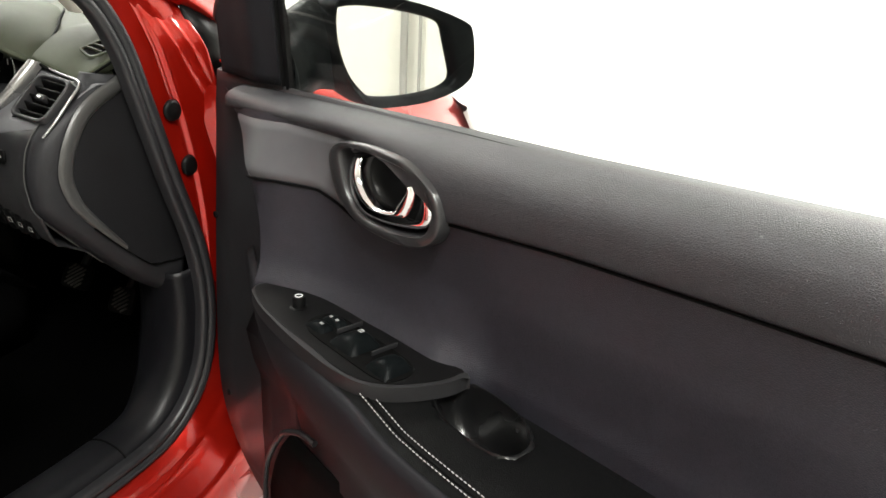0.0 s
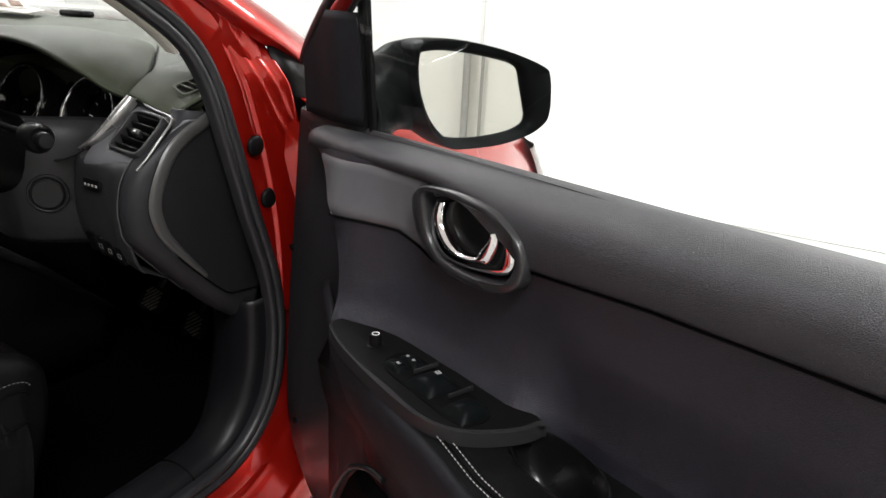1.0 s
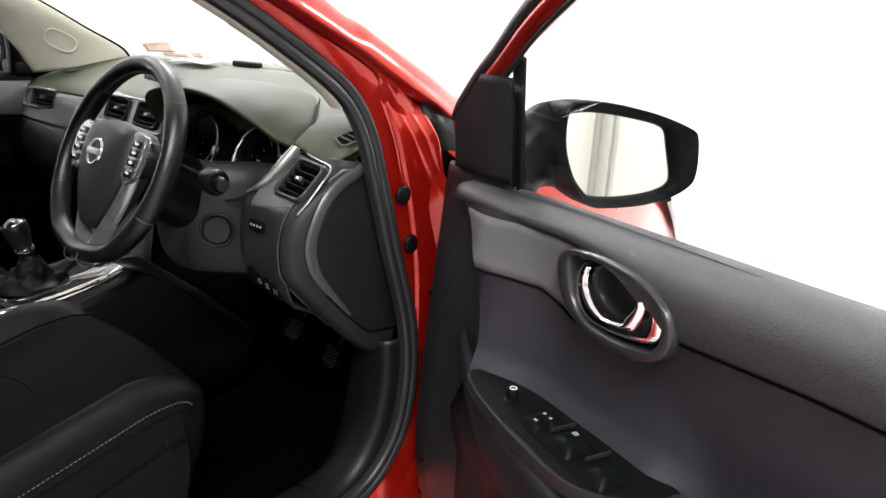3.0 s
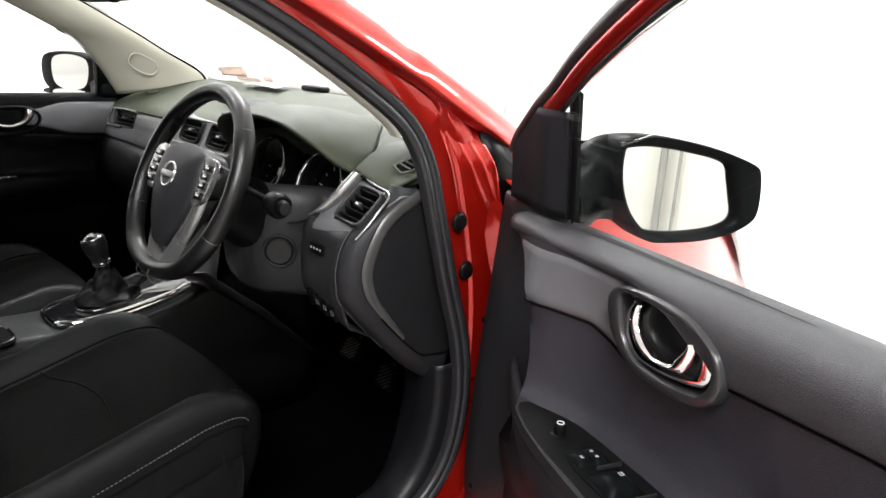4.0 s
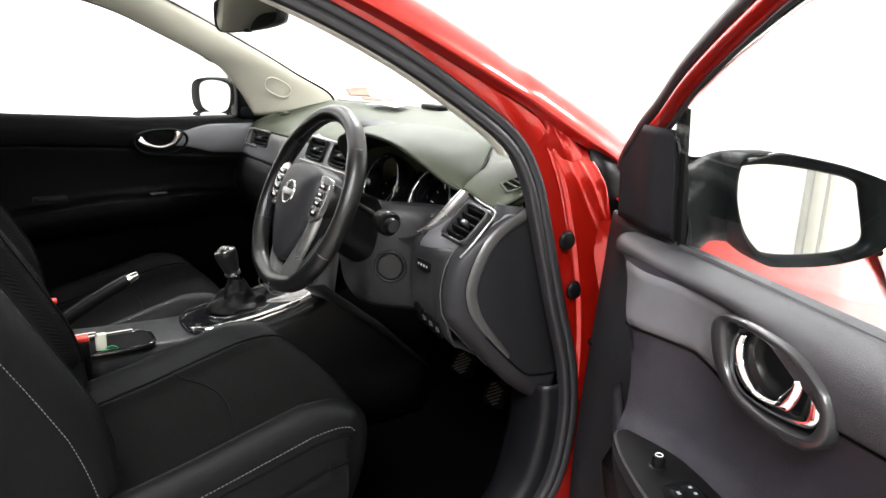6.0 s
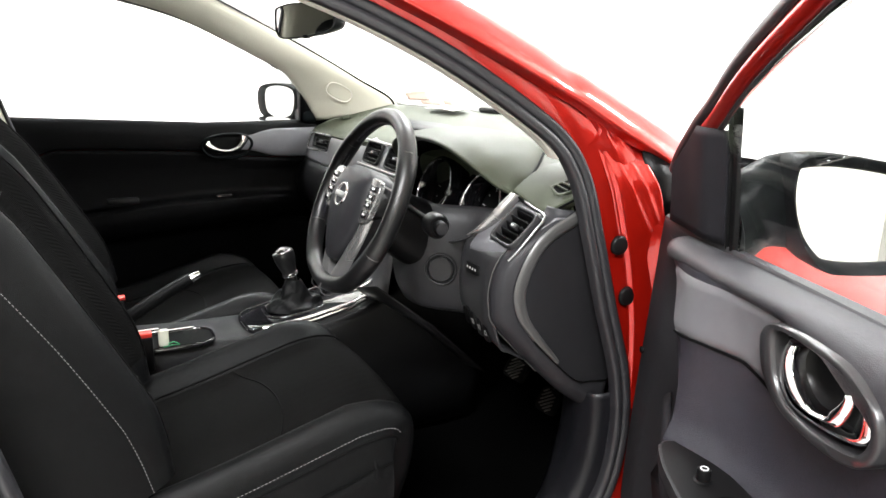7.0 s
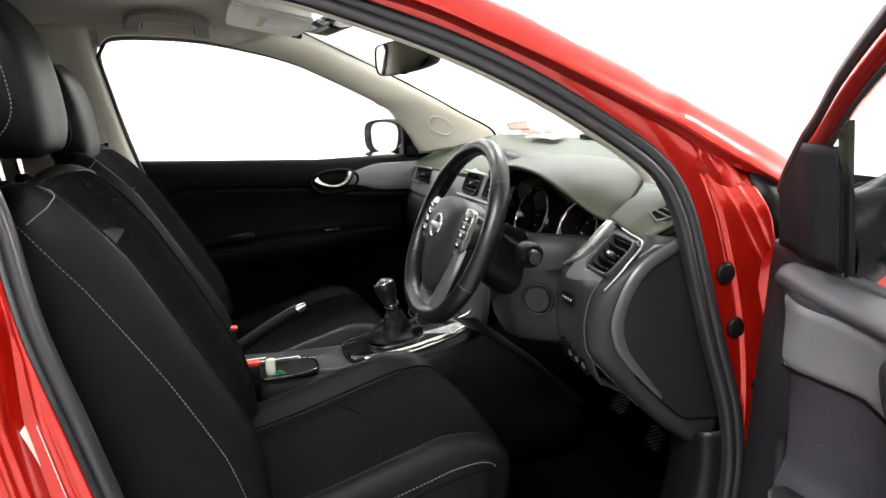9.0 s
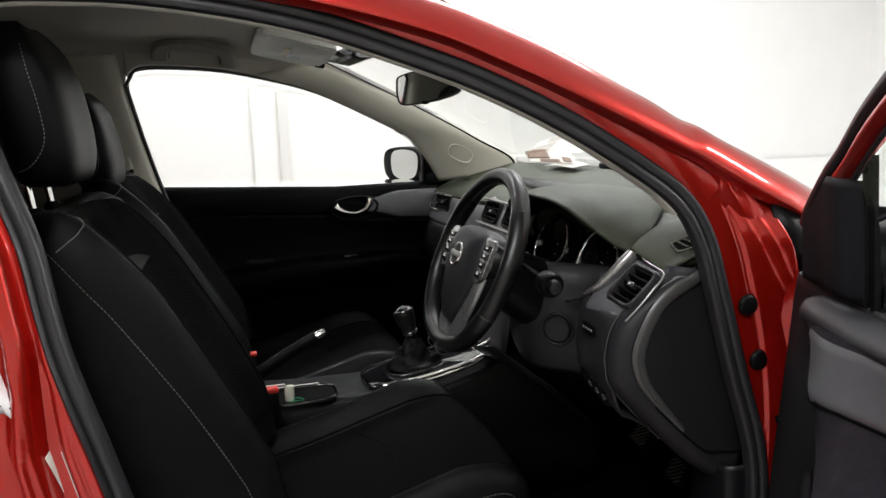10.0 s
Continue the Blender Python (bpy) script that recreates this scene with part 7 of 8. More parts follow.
for sg in (1, -1):
    rows = []
    for k in range(25):
        y = -0.155 + 0.295 * k / 24
        z = con_z(y)
        x = sg * interp(y, [-0.155, -0.13, -0.08, 0.0, 0.14], [0.050, 0.072, 0.085, 0.091, 0.094])
        w = 0.005 + 0.006 * sstep(0, 0.3, k / 24) * (1 - 0.6 * sstep(0.7, 1, k / 24))
        rows.append([(x - sg * w, y, z + 0.008), (x - sg * w * 0.6, y, z + 0.0135), (x, y, z + 0.0135), (x + sg * w * 0.7, y, z + 0.004), (x + sg * w * 0.7, y, z - 0.008)])
    v, f = grid([cr(r, 2) for r in rows])
    part("edge_strip", mesh_of("edge_strip", v, f), CHROME if sg > 0 else PIANO, su, "chrome edge strip" if sg > 0 else "gloss black edge strip", thick=0.002)
part("chrome_edge", tube_me("chrome_edge", [(x, -0.158 + 0.5 * x * x, con_z(-0.155) + 0.010) for x in [0.0 + 0.0055 * k for k in range(11)]], 0.0045, 8), CHROME, su, "chrome edge strip")
# boot
rows = []
random.seed(4)
for t, hw, hl in ((0, 0.058, 0.075), (0.12, 0.056, 0.070), (0.3, 0.044, 0.055), (0.5, 0.032, 0.040), (0.7, 0.026, 0.030), (0.9, 0.020, 0.022), (1.0, 0.0165, 0.0165)):
    row = []
    for j in range(40):
        w = 2 * math.pi * j / 40
        fold = 1 + (0.16 * math.sin(4 * w + 9 * t) + 0.08 * math.sin(9 * w - 14 * t)) * math.sin(math.pi * min(1, t * 1.1 + 0.05))
        row.append((-0.012 + hw * fold * math.cos(w), -0.02 - 0.004 * t + hl * fold * math.sin(w), con_z(-0.02) + 0.008 + 0.074 * t + 0.007 * math.sin(3 * w + 16 * t) * math.sin(math.pi * t)))
    rows.append(row)
v, f = grid([list(r) for r in cr([np.array(r) for r in rows], 3)], close_u=True)
part("gear_boot", mesh_of("gear_boot", v, f, 60), SEAT_LEATHER, con, "folded black leather gear boot")
part("boot_frame", ring_me("boot_frame", circle(0.064, 40, 0, 0, 0.082, 3), circle(0.056, 40, 0, 0, 0.073, 3), 0.010, Matrix.Translation((-0.012, -0.02, con_z(-0.02) + 0.003)) @ Matrix.Rotation(radians(7), 4, "X"), 0.003), PIANO, con, "gloss black boot frame")
part("chrome_trim", tube_me("chrome_trim", cr([(0.060, 0.085, 0.640), (0.080, 0.120, 0.652), (0.078, 0.150, 0.664), (0.050, 0.168, 0.668)], 5), 0.006, 8), CHROME, con, "chrome trim piece")
# cup tray
part("tray", prism_me("tray", circle(0.050, 32, 0, 0, 0.085, 4), 0.002, Matrix.Translation((0.055, -0.325, 0.5785))), DARK, con, "black open tray")
part("tray_rim", ring_me("tray_rim", circle(0.056, 32, 0, 0, 0.090, 4), circle(0.049, 32, 0, 0, 0.083, 4), 0.008, Matrix.Translation((0.055, -0.325, 0.576)), 0.002), PIANO, con, "gloss black tray rim")
part("tray_chrome", tube_me("tray_chrome", [(0.004, -0.40 + 0.018 * k, 0.586) for k in range(8)], 0.0025, 6), CHROME, con, "thin chrome line")

gear = thing("gear_lever", (-0.012, -0.03, 0.60), "black gear lever with a chrome ringed knob", "gear lever")
part("shaft", tube_me("shaft", [(-0.013, -0.026, 0.610), (-0.014, -0.024, 0.650), (-0.016, -0.031, 0.69)], 0.014, 14), PLASTIC, gear)
mG = Matrix.Translation((-0.017, -0.030, 0.682)) @ Matrix.Rotation(radians(16), 4, "X")
part("collar", lathe_me("collar", [(0.014, -0.004), (0.0195, -0.003), (0.0205, 0.001), (0.0195, 0.005), (0.014, 0.006)], mG, 28), CHROME, gear, "chrome collar")
rows = []
for h, a, b in ((0.004, 0.0165, 0.0175), (0.014, 0.0185, 0.0195), (0.028, 0.0215, 0.0235), (0.042, 0.0240, 0.0262), (0.054, 0.0245, 0.0270), (0.062, 0.0225, 0.0255)):
    rows.append([mG @ Vector((a * math.cos(w), b * math.sin(w), h)) for w in [2 * math.pi * j / 28 for j in range(28)]])
v, f = grid([list(r) for r in cr([np.array(r) for r in rows], 3)], close_u=True, caps=True)
part("knob", mesh_of("knob", v, f, 50), LEATHER_WHEEL, gear, "black leather knob")
part("knob_cap", lathe_me("knob_cap", [(0.0215, 0.060), (0.0205, 0.066), (0.014, 0.0705), (0.001, 0.072)], mG, 28), PIANO, gear, "gloss black shift pattern cap")
part("knob_ring", ring_me("knob_ring", circle(0.0215, 28), circle(0.0190, 28), 0.003, mG @ Matrix.Translation((0, 0, 0.063)), 0.0006), CHROME, gear, "thin chrome ring")
for dx in (-0.007, 0.0, 0.007):
    part("marking", box_me("marking", (0.0012, 0.013, 0.0008), rot=mG @ Matrix.Translation((dx, 0, 0.0712))), SILVER, gear)
part("marking", box_me("marking", (0.0150, 0.0012, 0.0008), rot=mG @ Matrix.Translation((0, 0, 0.0716))), SILVER, gear)

hb = thing("handbrake", (-0.055, -0.40, 0.58), "black handbrake lever with a chrome button", "handbrake")
path = [(-0.045, -0.47, 0.578), (-0.047, -0.40, 0.618), (-0.048, -0.33, 0.658), (-0.048, -0.265, 0.690)]
part("grip", tube_me("grip", cr(path, 5), [0.017] * 5 + [0.0165] * 5 + [0.0155] * 5 + [0.0145], 16, squash=(0.8, 1.0)), SEAT_LEATHER, hb, "black leather grip")
part("grip_seam", tube_me("grip_seam", [(p[0] + 0.006, p[1] - 0.003, p[2] + 0.0145) for p in cr(path[1:], 4)], 0.0012, 5), PLASTIC_GREY, hb)
part("button", tube_me("button", [(-0.048, -0.266, 0.6895), (-0.048, -0.255, 0.695), (-0.048, -0.243, 0.7005)], [0.0105, 0.0105, 0.008], 16), CHROME, hb, "chrome release button")
part("handbrake_boot", box_me("handbrake_boot", (0.06, 0.13, 0.03), (-0.045, -0.47, 0.585), 0.012, 3), PLASTIC, hb)

bk = thing("belt_buckle", (0.130, -0.40, 0.56), "black seat belt buckle with a red release", "buckle")
part("buckle_body", box_me("buckle_body", (0.030, 0.060, 0.085), (0.128, -0.405, 0.585), 0.008, 3), PLASTIC, bk)
part("release_button", box_me("release_button", (0.024, 0.058, 0.011), (0.129, -0.405, 0.630), 0.003), REDPLASTIC, bk, "red release button")
part("buckle_slot", tube_me("buckle_slot", [(0.108, -0.44, 0.632), (0.108, -0.36, 0.631)], 0.003, 6), CHROME, bk, "thin chrome edge")
bk2 = thing("belt_buckle", (-0.115, -0.44, 0.58), "black seat belt buckle with a red release", "buckle")
part("buckle_body", box_me("buckle_body", (0.028, 0.05, 0.08), (-0.115, -0.44, 0.60), 0.008, 3), PLASTIC, bk2)
part("release_button", box_me("release_button", (0.022, 0.016, 0.008), (-0.113, -0.420, 0.643), 0.002), REDPLASTIC, bk2, "red release button")

fob = thing("key_fob", (0.095, -0.345, 0.58), "small ivory plastic tag standing in the tray", "tag")
part("tag", box_me("tag", (0.010, 0.022, 0.042), (0.094, -0.350, 0.603), 0.0045, 3, Matrix.Rotation(radians(8), 4, "Y")), IVORY, fob, "ivory plastic tag")
part("cord", tube_me("cord", cr([(0.094, -0.345, 0.585), (0.100, -0.330, 0.592), (0.097, -0.318, 0.583), (0.090, -0.330, 0.581), (0.099, -0.352, 0.583), (0.104, -0.338, 0.586)], 5), 0.0012, 6), GREEN, fob, "green cord")

# ---------------------------------------------------------------- pedals
def pedal(x, y, z, w, h, name, lab):
    p = thing(name, (x, y, z), lab, "pedal", "foot pedals")
    m = axes((x, y, z), (1, 0.1, 0), (0, 0.55, 0.83))
    part("pad", prism_me("pad", circle(w / 2, 24, 0, 0, h / 2, 5), 0.012, m, 0.003), TREAD, p, "worn rubber pad")
    for k in range(7):
        part("rib", box_me("rib", (w * (0.78 - 0.5 * abs(k - 3) / 3), 0.0035, 0.004), rot=m @ Matrix.Translation((0, 0, 0.013)) @ Matrix.Rotation(radians(38), 4, "Z") @ Matrix.Translation((0, h * (k / 7 - 0.43), 0))), RIB_RUBBER, p)
    part("pedal_arm", tube_me("pedal_arm", [m @ Vector((0, h * 0.3, -0.002)), (x, y + 0.10, z + 0.14), (x, y + 0.10, z + 0.24)], 0.009, 8), PLASTIC, p)


pedal(0.283, 0.475, 0.445, 0.078, 0.058, "clutch_pedal", "worn black rubber pedal hanging in the footwell")
pedal(0.425, 0.475, 0.420, 0.064, 0.060, "brake_pedal", "worn black rubber pedal hanging in the footwell")
pedal(0.556, 0.475, 0.390, 0.040, 0.085, "accelerator_pedal", "narrow black rubber pedal in the footwell")

# ---------------------------------------------------------------- passenger door, shut
pd = new("passenger_door")
pd.location = (-0.80, 0.34, 0.0)
pd["base"] = (-0.80, 0.34, 0.0)
tagged(pd, "shut passenger door with black trim and a chrome handle", "car door")


def pbelt(y):
    return interp(y, [-0.66, -0.1, 0.26], [1.036, 1.008, 1.012])


def pseam(y):
    return interp(y, [-0.64, -0.58, -0.54, -0.40, -0.13, 0.0, 0.26], [0.905, 0.925, 0.940, 0.936, 0.921, 0.90, 0.885])


# trim of the far door, darkened in colour for the cabin shade
ys = [-0.645 + 0.905 * k / 40 for k in range(41)]
rows = []
for y in ys:
    zb, zs = pbelt(y), pseam(y)
    rows.append([(-0.735, y, zb), (-0.712, y, zb + 0.002), (-0.700, y, zb - 0.006), (-0.690, y, zb - 0.025), (-0.684, y, (zb + zs) / 2), (-0.685, y, zs + 0.006), (-0.690, y, zs), (-0.700, y, zs - 0.002)])
v, f = grid([cr(r, 2) for r in rows])
part("upper_trim", mesh_of("upper_trim", v, f, 60), TRIM_SHADED, pd, "black grained upper trim with shade put into its colour", thick=0.003)
rows = []
for y in ys:
    zs = pseam(y)
    at = interp(y, [-0.62, -0.55, -0.23, 0.06, 0.16, 0.26], [0.72, 0.735, 0.765, 0.772, 0.768, 0.75])
    ao = interp(y, [-0.62, -0.55, -0.2, 0.05, 0.14, 0.20, 0.26], [-0.645, -0.625, -0.615, -0.632, -0.66, -0.688, -0.70])
    rows.append([(-0.694, y, zs - 0.002), (-0.698, y, zs - 0.03), (-0.703, y, 0.85), (-0.700, y, at + 0.03), (-0.690, y, at + 0.006), (ao - 0.01, y, at), (ao, y, at - 0.010), (ao - 0.002, y, at - 0.045), (ao - 0.035, y, at - 0.085), (-0.685, y, at - 0.12), (-0.69, y, 0.45), (-0.68, y, 0.28)])
v, f = grid([cr(r, 2) for r in rows])
part("lower_trim", mesh_of("lower_trim", v, f, 55), TRIM_SHADED, pd, "black vinyl lower trim with an armrest, shade put into its colour", thick=0.003)
part("pull_tab", box_me("pull_tab", (0.02, 0.09, 0.02), (-0.640, -0.37, 0.783), 0.006), PLASTIC, pd, "black pull tab")
part("window_switch", box_me("window_switch", (0.02, 0.05, 0.010), (-0.650, -0.07, 0.778), 0.003), PIANO, pd, "small window switch")
# handle
PB = cr([(-0.128, 0.934), (-0.112, 0.962), (-0.060, 0.975), (0.0, 0.975), (0.034, 0.958), (0.036, 0.930), (0.005, 0.902), (-0.050, 0.893), (-0.105, 0.903)], 5, closed=True)
pc = np.array([-0.046, 0.934])
PBI = [pc + (p - pc) * np.array([0.90, 0.84]) for p in PB]
mP = Matrix(((0, 0, 1, -0.688), (1, 0, 0, 0), (0, 1, 0, 0), (0, 0, 0, 1)))
ph = part("handle_bezel", ring_me("handle_bezel", PB, PBI, 0.014, mP, 0.003), PIANO_SOFT, pd, "black oval handle surround")
part("bowl", prism_me("bowl", [tuple(p) for p in PBI], 0.003, Matrix.Translation((0.0, 0, 0)) @ mP), DARK, ph, "black handle recess")
lev = cr([(0.012, 0.966), (0.006, 0.948), (-0.008, 0.930), (-0.035, 0.920), (-0.060, 0.920), (-0.082, 0.926), (-0.100, 0.936), (-0.110, 0.946)], 4)
rows = []
for i, p in enumerate(lev):
    w = 0.0050 + 0.011 * (i / (len(lev) - 1)) ** 4 + 0.012 * (1 - i / (len(lev) - 1)) ** 3
    t = lev[min(i + 1, len(lev) - 1)] - lev[max(i - 1, 0)]
    t /= np.linalg.norm(t)
    n = np.array([-t[1], t[0]])
    x = -0.676 + 0.006 * math.sin(math.pi * i / (len(lev) - 1))
    rows.append([(x - 0.008, *(p - n * w)), (x, *(p - n * w * 0.8)), (x + 0.004, *p), (x, *(p + n * w * 0.8)), (x - 0.008, *(p + n * w))])
v, f = grid([cr(r, 2) for r in rows], close_u=True, caps=True)
part("lever", mesh_of("lever", v, f, 60), CHROME, ph, "chrome pull lever")
# grey insert ahead of the handle
rows = []
for k in range(12):
    y = 0.0 + 0.25 * k / 11
    tp = sstep(0.0, 0.12, y)
    lo, hi = 0.918 * (1 - tp) + (pseam(y) + 0.002) * tp, 0.968 * (1 - tp) + (pbelt(y) - 0.024) * tp
    rows.append([(-0.689, y, lo), (-0.682, y, lo + 0.006), (-0.679, y, (lo + hi) / 2), (-0.684, y, hi - 0.006), (-0.690, y, hi)])
v, f = grid([cr(r, 2) for r in rows])
part("insert", mesh_of("insert", v, f, 60), SATIN_DARK, pd, "smooth dark grey insert")
# outer skin, window glass, corner cover, mirror
rows = []
for z, x in ((0.965, -0.765), (0.93, -0.795), (0.80, -0.83), (0.60, -0.845), (0.40, -0.83), (0.22, -0.80)):
    rows.append([(x, y, z) for y in (-0.66, -0.2, 0.2, 0.36)])
v, f = grid(cr([np.array(r) for r in rows], 3))
part("outer_skin", mesh_of("outer_skin", v, f), RED, pd, "red metallic outer panel", thick=0.003)
wl = cr(WIN_TOP, 3)
rows = []
for i in range(9):
    t = i / 8
    rows.append([(interp(1.01 + (p[2] - 1.01) * t, [1.0, 1.42], [-0.725, -0.605]), p[1], 1.0 + (p[2] + 0.01 - 1.0) * t) for p in wl])
v, f = grid(rows)
o = part("window_glass", mesh_of("window_glass", v, f), GLASS, pd, "clear raised side window", thick=0.004)
o.visible_shadow = False
v, f = grid([[(-0.700, 0.255, 1.012), (-0.700, 0.205, 1.012)], [(-0.690, 0.235, 1.08), (-0.690, 0.205, 1.08)], [(-0.678, 0.205, 1.145), (-0.678, 0.198, 1.148)]])
part("corner_cover", mesh_of("corner_cover", v, f), PLASTIC, pd, "black mirror corner cover", thick=0.008)
part("corner_edge", tube_me("corner_edge", [(-0.703, 0.203, 1.012), (-0.693, 0.201, 1.08), (-0.680, 0.195, 1.152)], 0.005, 8), SATIN, pd, "grey edge of the mirror corner")
PM = cr([(-0.76, 1.108), (-0.82, 1.128), (-0.91, 1.128), (-0.975, 1.112), (-0.99, 1.07), (-0.975, 1.02), (-0.92, 0.998), (-0.84, 0.998), (-0.78, 1.015), (-0.755, 1.06)], 5, closed=True)
PMC = np.array([-0.875, 1.063])
PMG = np.array([-0.858, 1.066])


def pmp(p, dy):
    return (p[0], 0.172 + dy + 0.36 * (p[0] + 0.875), p[1])


rows = [[pmp((PMG if sc == 0.66 else PMC) + (p - PMC) * sc, dy) for p in PM] for sc, dy in ((0.66, -0.0015), (0.95, -0.004), (1.0, 0.0), (1.0, 0.03), (0.95, 0.07), (0.75, 0.105), (0.4, 0.12), (0.02, 0.125))]
v, f = grid(rows, close_u=True)
pm = part("mirror_housing", mesh_of("mirror_housing", v, f, 50), PIANO_SOFT, pd, "black door mirror housing")
part("mirror_glass", mesh_of("mirror_glass", [pmp(PMG + (p - PMC) * np.array([0.70, 0.82]), -0.003) for p in PM] + [pmp(PMG, -0.003)], [(k, (k + 1) % len(PM), len(PM)) for k in range(len(PM))]), MIRROR, pm, "silvered mirror glass")
part("mirror_arm", box_me("mirror_arm", (0.10, 0.06, 0.05), (-0.735, 0.235, 1.025), 0.018, 3), PIANO_SOFT, pm, "black mirror arm")

# ---------------------------------------------------------------- overhead things
rm = thing("rear_view_mirror", (0.01, 0.10, 1.31), "black rear-view mirror hanging from the windscreen", "mirror")
mR = axes((0.006, 0.022, 1.297), (0.945, 0.325, 0.02), (-0.02, -0.04, 0.99))
RMO = cr([(-0.118, 0.022), (-0.105, 0.034), (-0.05, 0.040), (0.03, 0.038), (0.095, 0.030), (0.118, 0.015), (0.118, -0.012), (0.100, -0.026), (0.03, -0.036), (-0.06, -0.040), (-0.105, -0.036), (-0.120, -0.015)], 4, closed=True)
rows = [[mR @ Vector((p[0] * sc, p[1] * sc, h)) for p in RMO] for sc, h in ((0.93, 0.004), (0.985, 0.004), (1.0, 0.0), (1.0, -0.012), (0.94, -0.03), (0.75, -0.040), (0.02, -0.044))]
v, f = grid(rows, close_u=True)
part("housing", mesh_of("housing", v, f, 50), PLASTIC, rm, "black mirror housing")
part("mirror_glass", mesh_of("mirror_glass", [mR @ Vector((p[0] * 0.93, p[1] * 0.93, 0.003)) for p in RMO] + [mR @ Vector((0, 0, 0.003))], [(k, (k + 1) % len(RMO), len(RMO)) for k in range(len(RMO))]), MIRROR, rm, "silvered mirror glass")
part("mount", tube_me("mount", [mR @ Vector((0.02, 0.0, -0.03)), mR @ Vector((0.03, 0.02, -0.08)), (0.03, 0.115, 1.36)], 0.008, 10), PLASTIC, rm, "black mirror stalk")
part("dip_lever", box_me("dip_lever", (0.024, 0.010, 0.012), rot=mR @ Matrix.Translation((0.0, -0.036, -0.002)), bevel=0.004), PLASTIC, rm, "small dipping lever")

vz = thing("sun_visor", (-0.35, -0.20, 1.42), "pale grey sun visor folded up, with a label", "sun visor")
mV = axes((-0.325, -0.245, 1.424), (1, 0, 0.02), (0, 0.97, -0.20))
VO = cr([(-0.205, -0.075), (-0.190, -0.104), (-0.12, -0.112), (0.12, -0.112), (0.21, -0.104), (0.225, -0.06), (0.225, 0.055), (0.21, 0.085), (0.05, 0.092), (-0.15, 0.088), (-0.195, 0.068), (-0.208, 0.0)], 4, closed=True)
vp = part("panel", prism_me("panel", VO, 0.016, mV @ Matrix.Translation((0, 0, -0.016)), 0.005, 3), VISOR, vz, "pale grey visor panel")
part("label", box_me("label", (0.185, 0.044, 0.0008), rot=mV @ Matrix.Translation((-0.015, 0.008, -0.0168))), WHITE, vp, "white printed label")
part("label", box_me("label", (0.185, 0.016, 0.0008), rot=mV @ Matrix.Translation((-0.015, -0.0235, -0.0168))), YELLOW, vp, "tan printed label")
for k in range(5):
    part("print_line", box_me("print_line", (0.010, 0.030 - 0.006 * (k % 2), 0.0004), rot=mV @ Matrix.Translation((-0.085 + 0.034 * k, 0.008, -0.0174))), PIPE, vp)
part("vanity_flap", box_me("vanity_flap", (0.20, 0.085, 0.004), rot=mV @ Matrix.Translation((0.09, 0.030, -0.0175)), bevel=0.0015), VISOR, vp, "pale hinged vanity flap")
part("pivot", box_me("pivot", (0.02, 0.03, 0.018), rot=mV @ Matrix.Translation((-0.170, 0.090, -0.010)), bevel=0.005), DARK, vz, "dark visor pivot")
part("clip", box_me("clip", (0.02, 0.03, 0.018), rot=mV @ Matrix.Translation((0.20, -0.095, -0.012)), bevel=0.004), WHITE, vz, "white visor clip")

gh = thing("grab_handle", (-0.56, -0.52, 1.42), "grey fold-up grab handle above the window", "grab handle")
mH = Matrix(((0, 0.5735, 0.8192, -0.567), (1, 0, 0, 0), (0, 0.8192, -0.5735, 1.41), (0, 0, 0, 1)))
ARCH = cr([(-0.632, 0.0145), (-0.627, 0.043), (-0.599, 0.064), (-0.530, 0.070), (-0.438, 0.053), (-0.402, 0.031), (-0.396, -0.012)], 5)
BAY = cr([(-0.442, -0.006), (-0.445, 0.020), (-0.459, 0.031), (-0.563, 0.045), (-0.579, 0.040), (-0.585, 0.0145)], 5)
rows = []
for k in range(31):
    a, b = ARCH[k], BAY[::-1][min(25, int(round(k * 25 / 30)))]
    d = [(0.0, -0.010), (0.02, 0.014), (0.12, 0.022), (0.5, 0.024), (0.88, 0.022), (0.98, 0.014), (1.0, -0.010)]
    rows.append([mH @ Vector((*(a + (b - a) * q), h)) for q, h in d])
v, f = grid(rows, close_u=True, caps=True)
part("grip", mesh_of("grip", v, f, 50), HANDLE_GREY, gh, "grey arched grip")
# dark tube that draws the shadow along the inside of the grip
part("grip_shadow", tube_me("grip_shadow", [mH @ Vector((*p, 0.006)) for p in BAY], 0.0022, 6), PLASTIC, gh, "dark tube standing for the shadow gap inside the grip")
for y, q in ((-0.609, 0.018), (-0.419, -0.005)):
    part("end_cap", box_me("end_cap", (0.040, 0.018, 0.020), rot=mH @ Matrix.Translation((y, q, 0.004)), bevel=0.004), HANDLE_GREY, gh, "grey end cap")

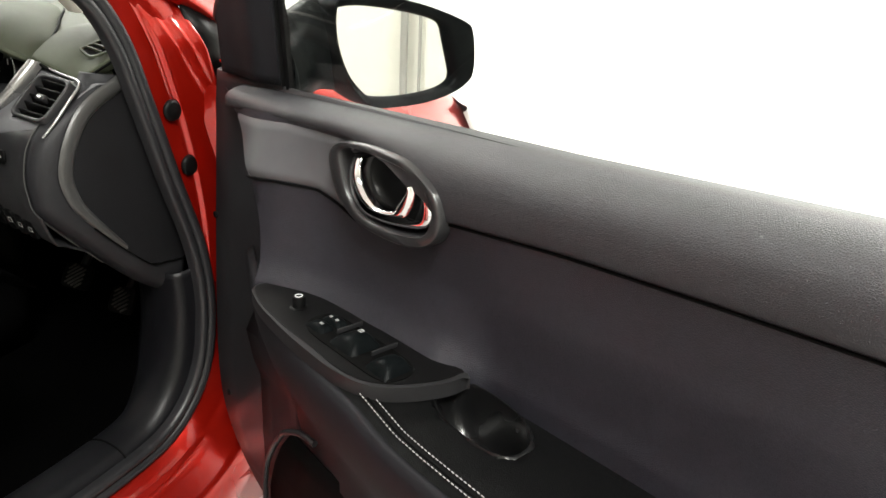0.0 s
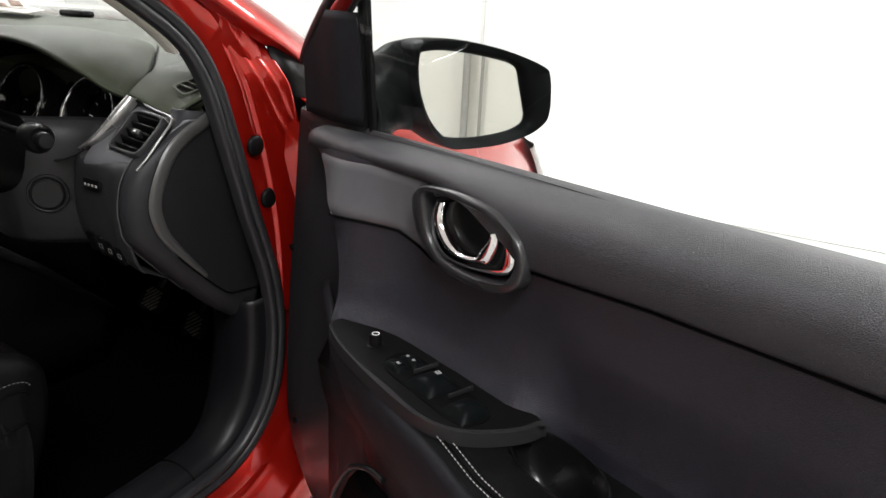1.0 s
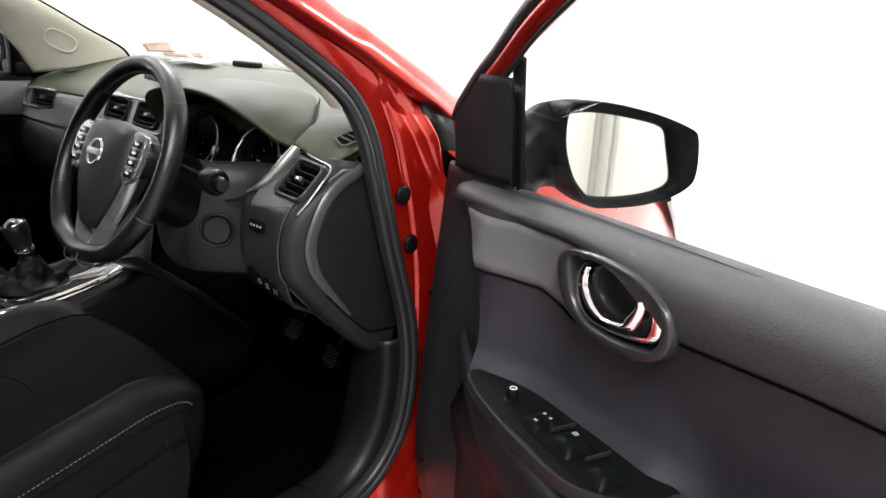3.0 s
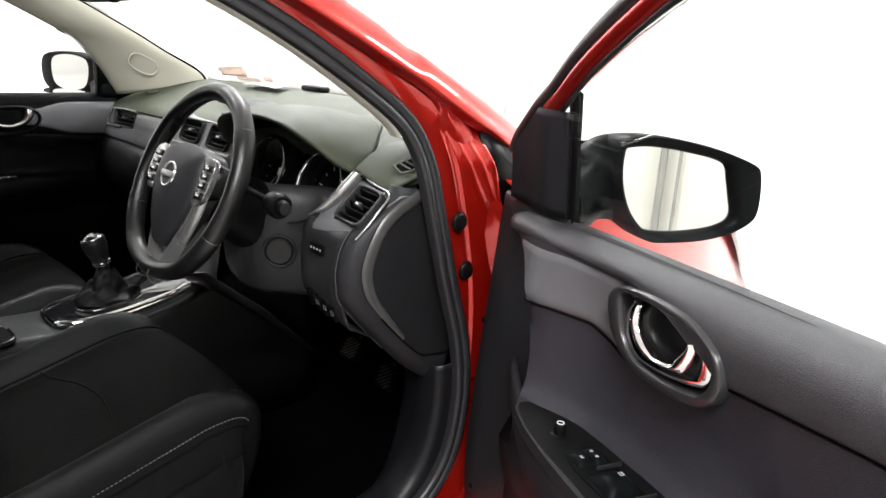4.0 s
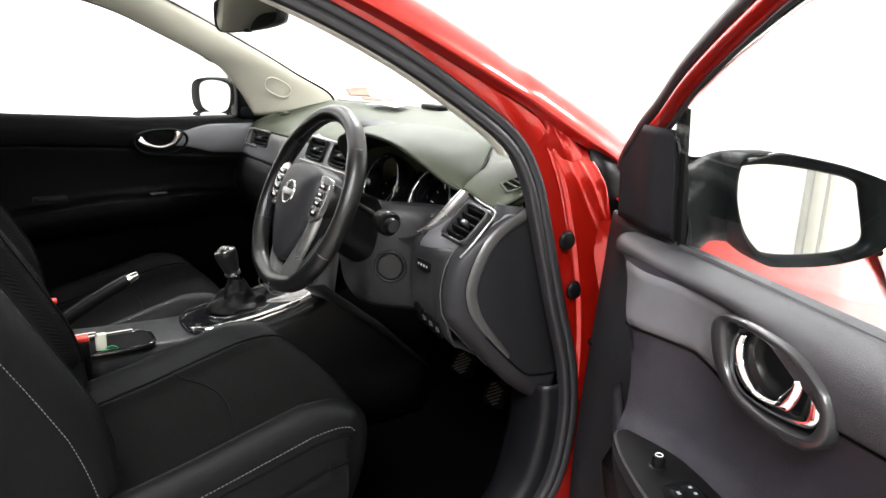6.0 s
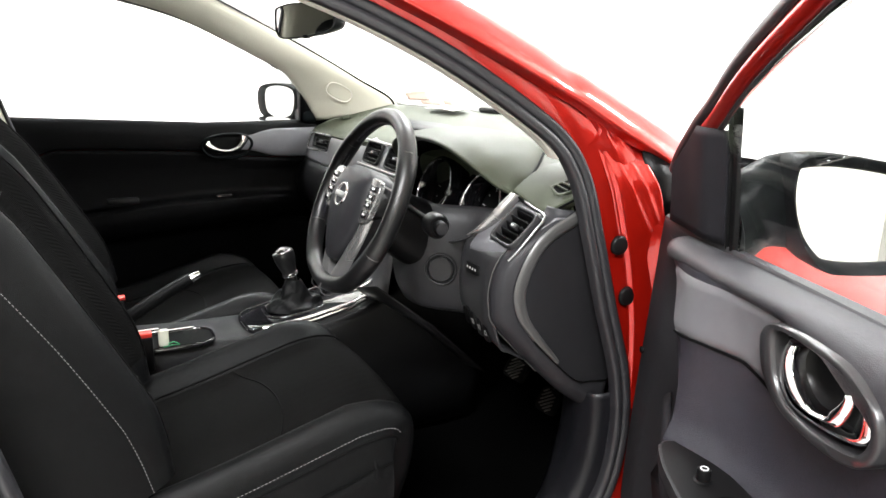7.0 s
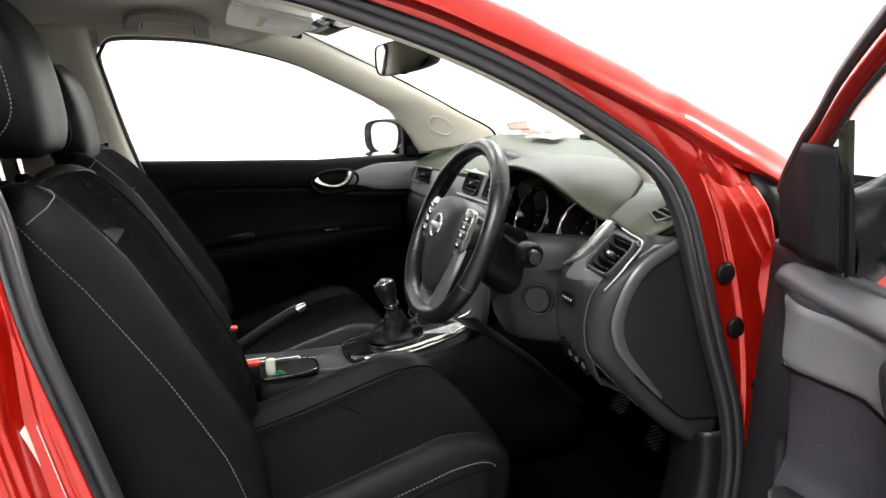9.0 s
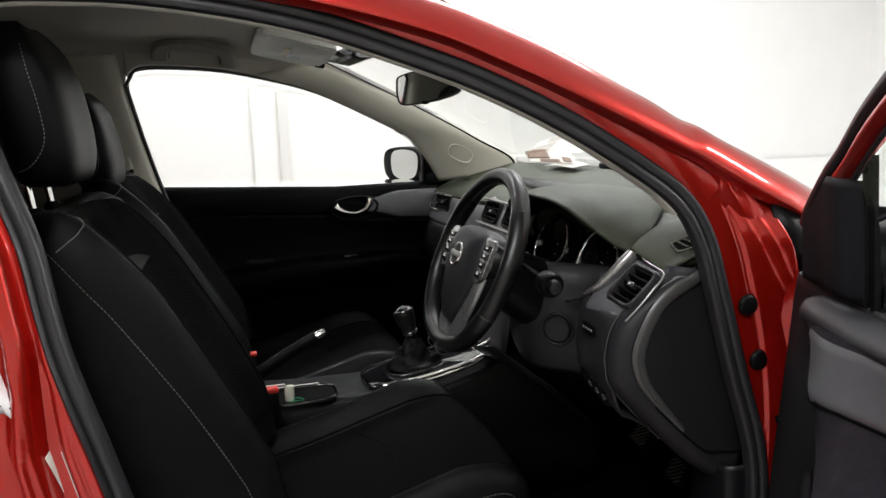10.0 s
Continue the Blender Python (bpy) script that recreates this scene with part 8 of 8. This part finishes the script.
sb = thing("seat_belt", (-0.64, -0.70, 1.10), "black seat belt hanging from a pale pillar guide", "seat belt")
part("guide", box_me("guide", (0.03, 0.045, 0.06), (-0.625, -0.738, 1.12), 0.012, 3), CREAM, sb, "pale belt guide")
v, f = grid([[(-0.618, -0.76, 1.115), (-0.612, -0.715, 1.10)], [(-0.610, -0.765, 1.05), (-0.600, -0.72, 1.04)], [(-0.600, -0.735, 0.97), (-0.590, -0.69, 0.96)], [(-0.60, -0.70, 0.88), (-0.59, -0.655, 0.87)], [(-0.62, -0.68, 0.5), (-0.61, -0.635, 0.5)]])
part("webbing", mesh_of("webbing", v, f), FABRIC, sb, "black belt webbing", thick=0.0015)
part("tongue", box_me("tongue", (0.006, 0.05, 0.014), (-0.596, -0.668, 0.955), 0.002, 2, Matrix.Rotation(radians(-35), 4, "X")), CHROME, sb, "metal belt tongue")

lf = thing("leaflet", (-0.32, 0.52, 1.065), "loose printed leaflets lying on the dashboard", "leaflet")
def sheet(pts, name, material, lab):
    rws = [[np.array(p, float) for p in r] for r in pts]
    v, f = grid([cr(r, 4) for r in cr([np.array(r) for r in rws], 4)])
    return part(name, mesh_of(name, v, f), material, lf, lab, thick=0.0008)




def leaf_patch(u0, u1, w0, w1, lift, name, material, lab):
    """A piece of the leaflet between fractions of its width and height, lifted towards the cabin."""
    c = [np.array(q) for q in ((-0.461, 0.500, 1.077), (-0.147, 0.515, 1.081), (-0.563, 0.530, 1.112), (-0.262, 0.545, 1.117))]
    rws = []
    for a in (w0, (w0 + w1) / 2, w1):
        row = []
        for b in (u0, (u0 + u1) / 2, u1):
            p = (c[0] * (1 - b) + c[1] * b) * (1 - a) + (c[2] * (1 - b) + c[3] * b) * a
            row.append(p + np.array([0.0, -lift, 0.010 * math.sin(math.pi * b) * a + lift * 0.5]))
        rws.append(row)
    return sheet(rws, name, material, lab)


leaf_patch(0, 1, 0, 1, 0.0, "leaflet_sheet", PAPER, "pale paper sheet")
leaf_patch(0.04, 0.52, 0.30, 0.92, 0.002, "printed_area", PRINT, "brown printed picture")
leaf_patch(0.30, 0.72, 0.08, 0.26, 0.002, "printed_area", PRINT, "brown printed band")
leaf_patch(0.78, 0.95, 0.15, 0.45, 0.002, "printed_area", PRINT, "brown printed text")
sheet([[(-0.34, 0.56, 1.080), (-0.26, 0.57, 1.083), (-0.17, 0.56, 1.080)], [(-0.34, 0.50, 1.070), (-0.26, 0.505, 1.075), (-0.16, 0.505, 1.072)]], "leaflet_sheet", PAPER, "pale paper sheet")
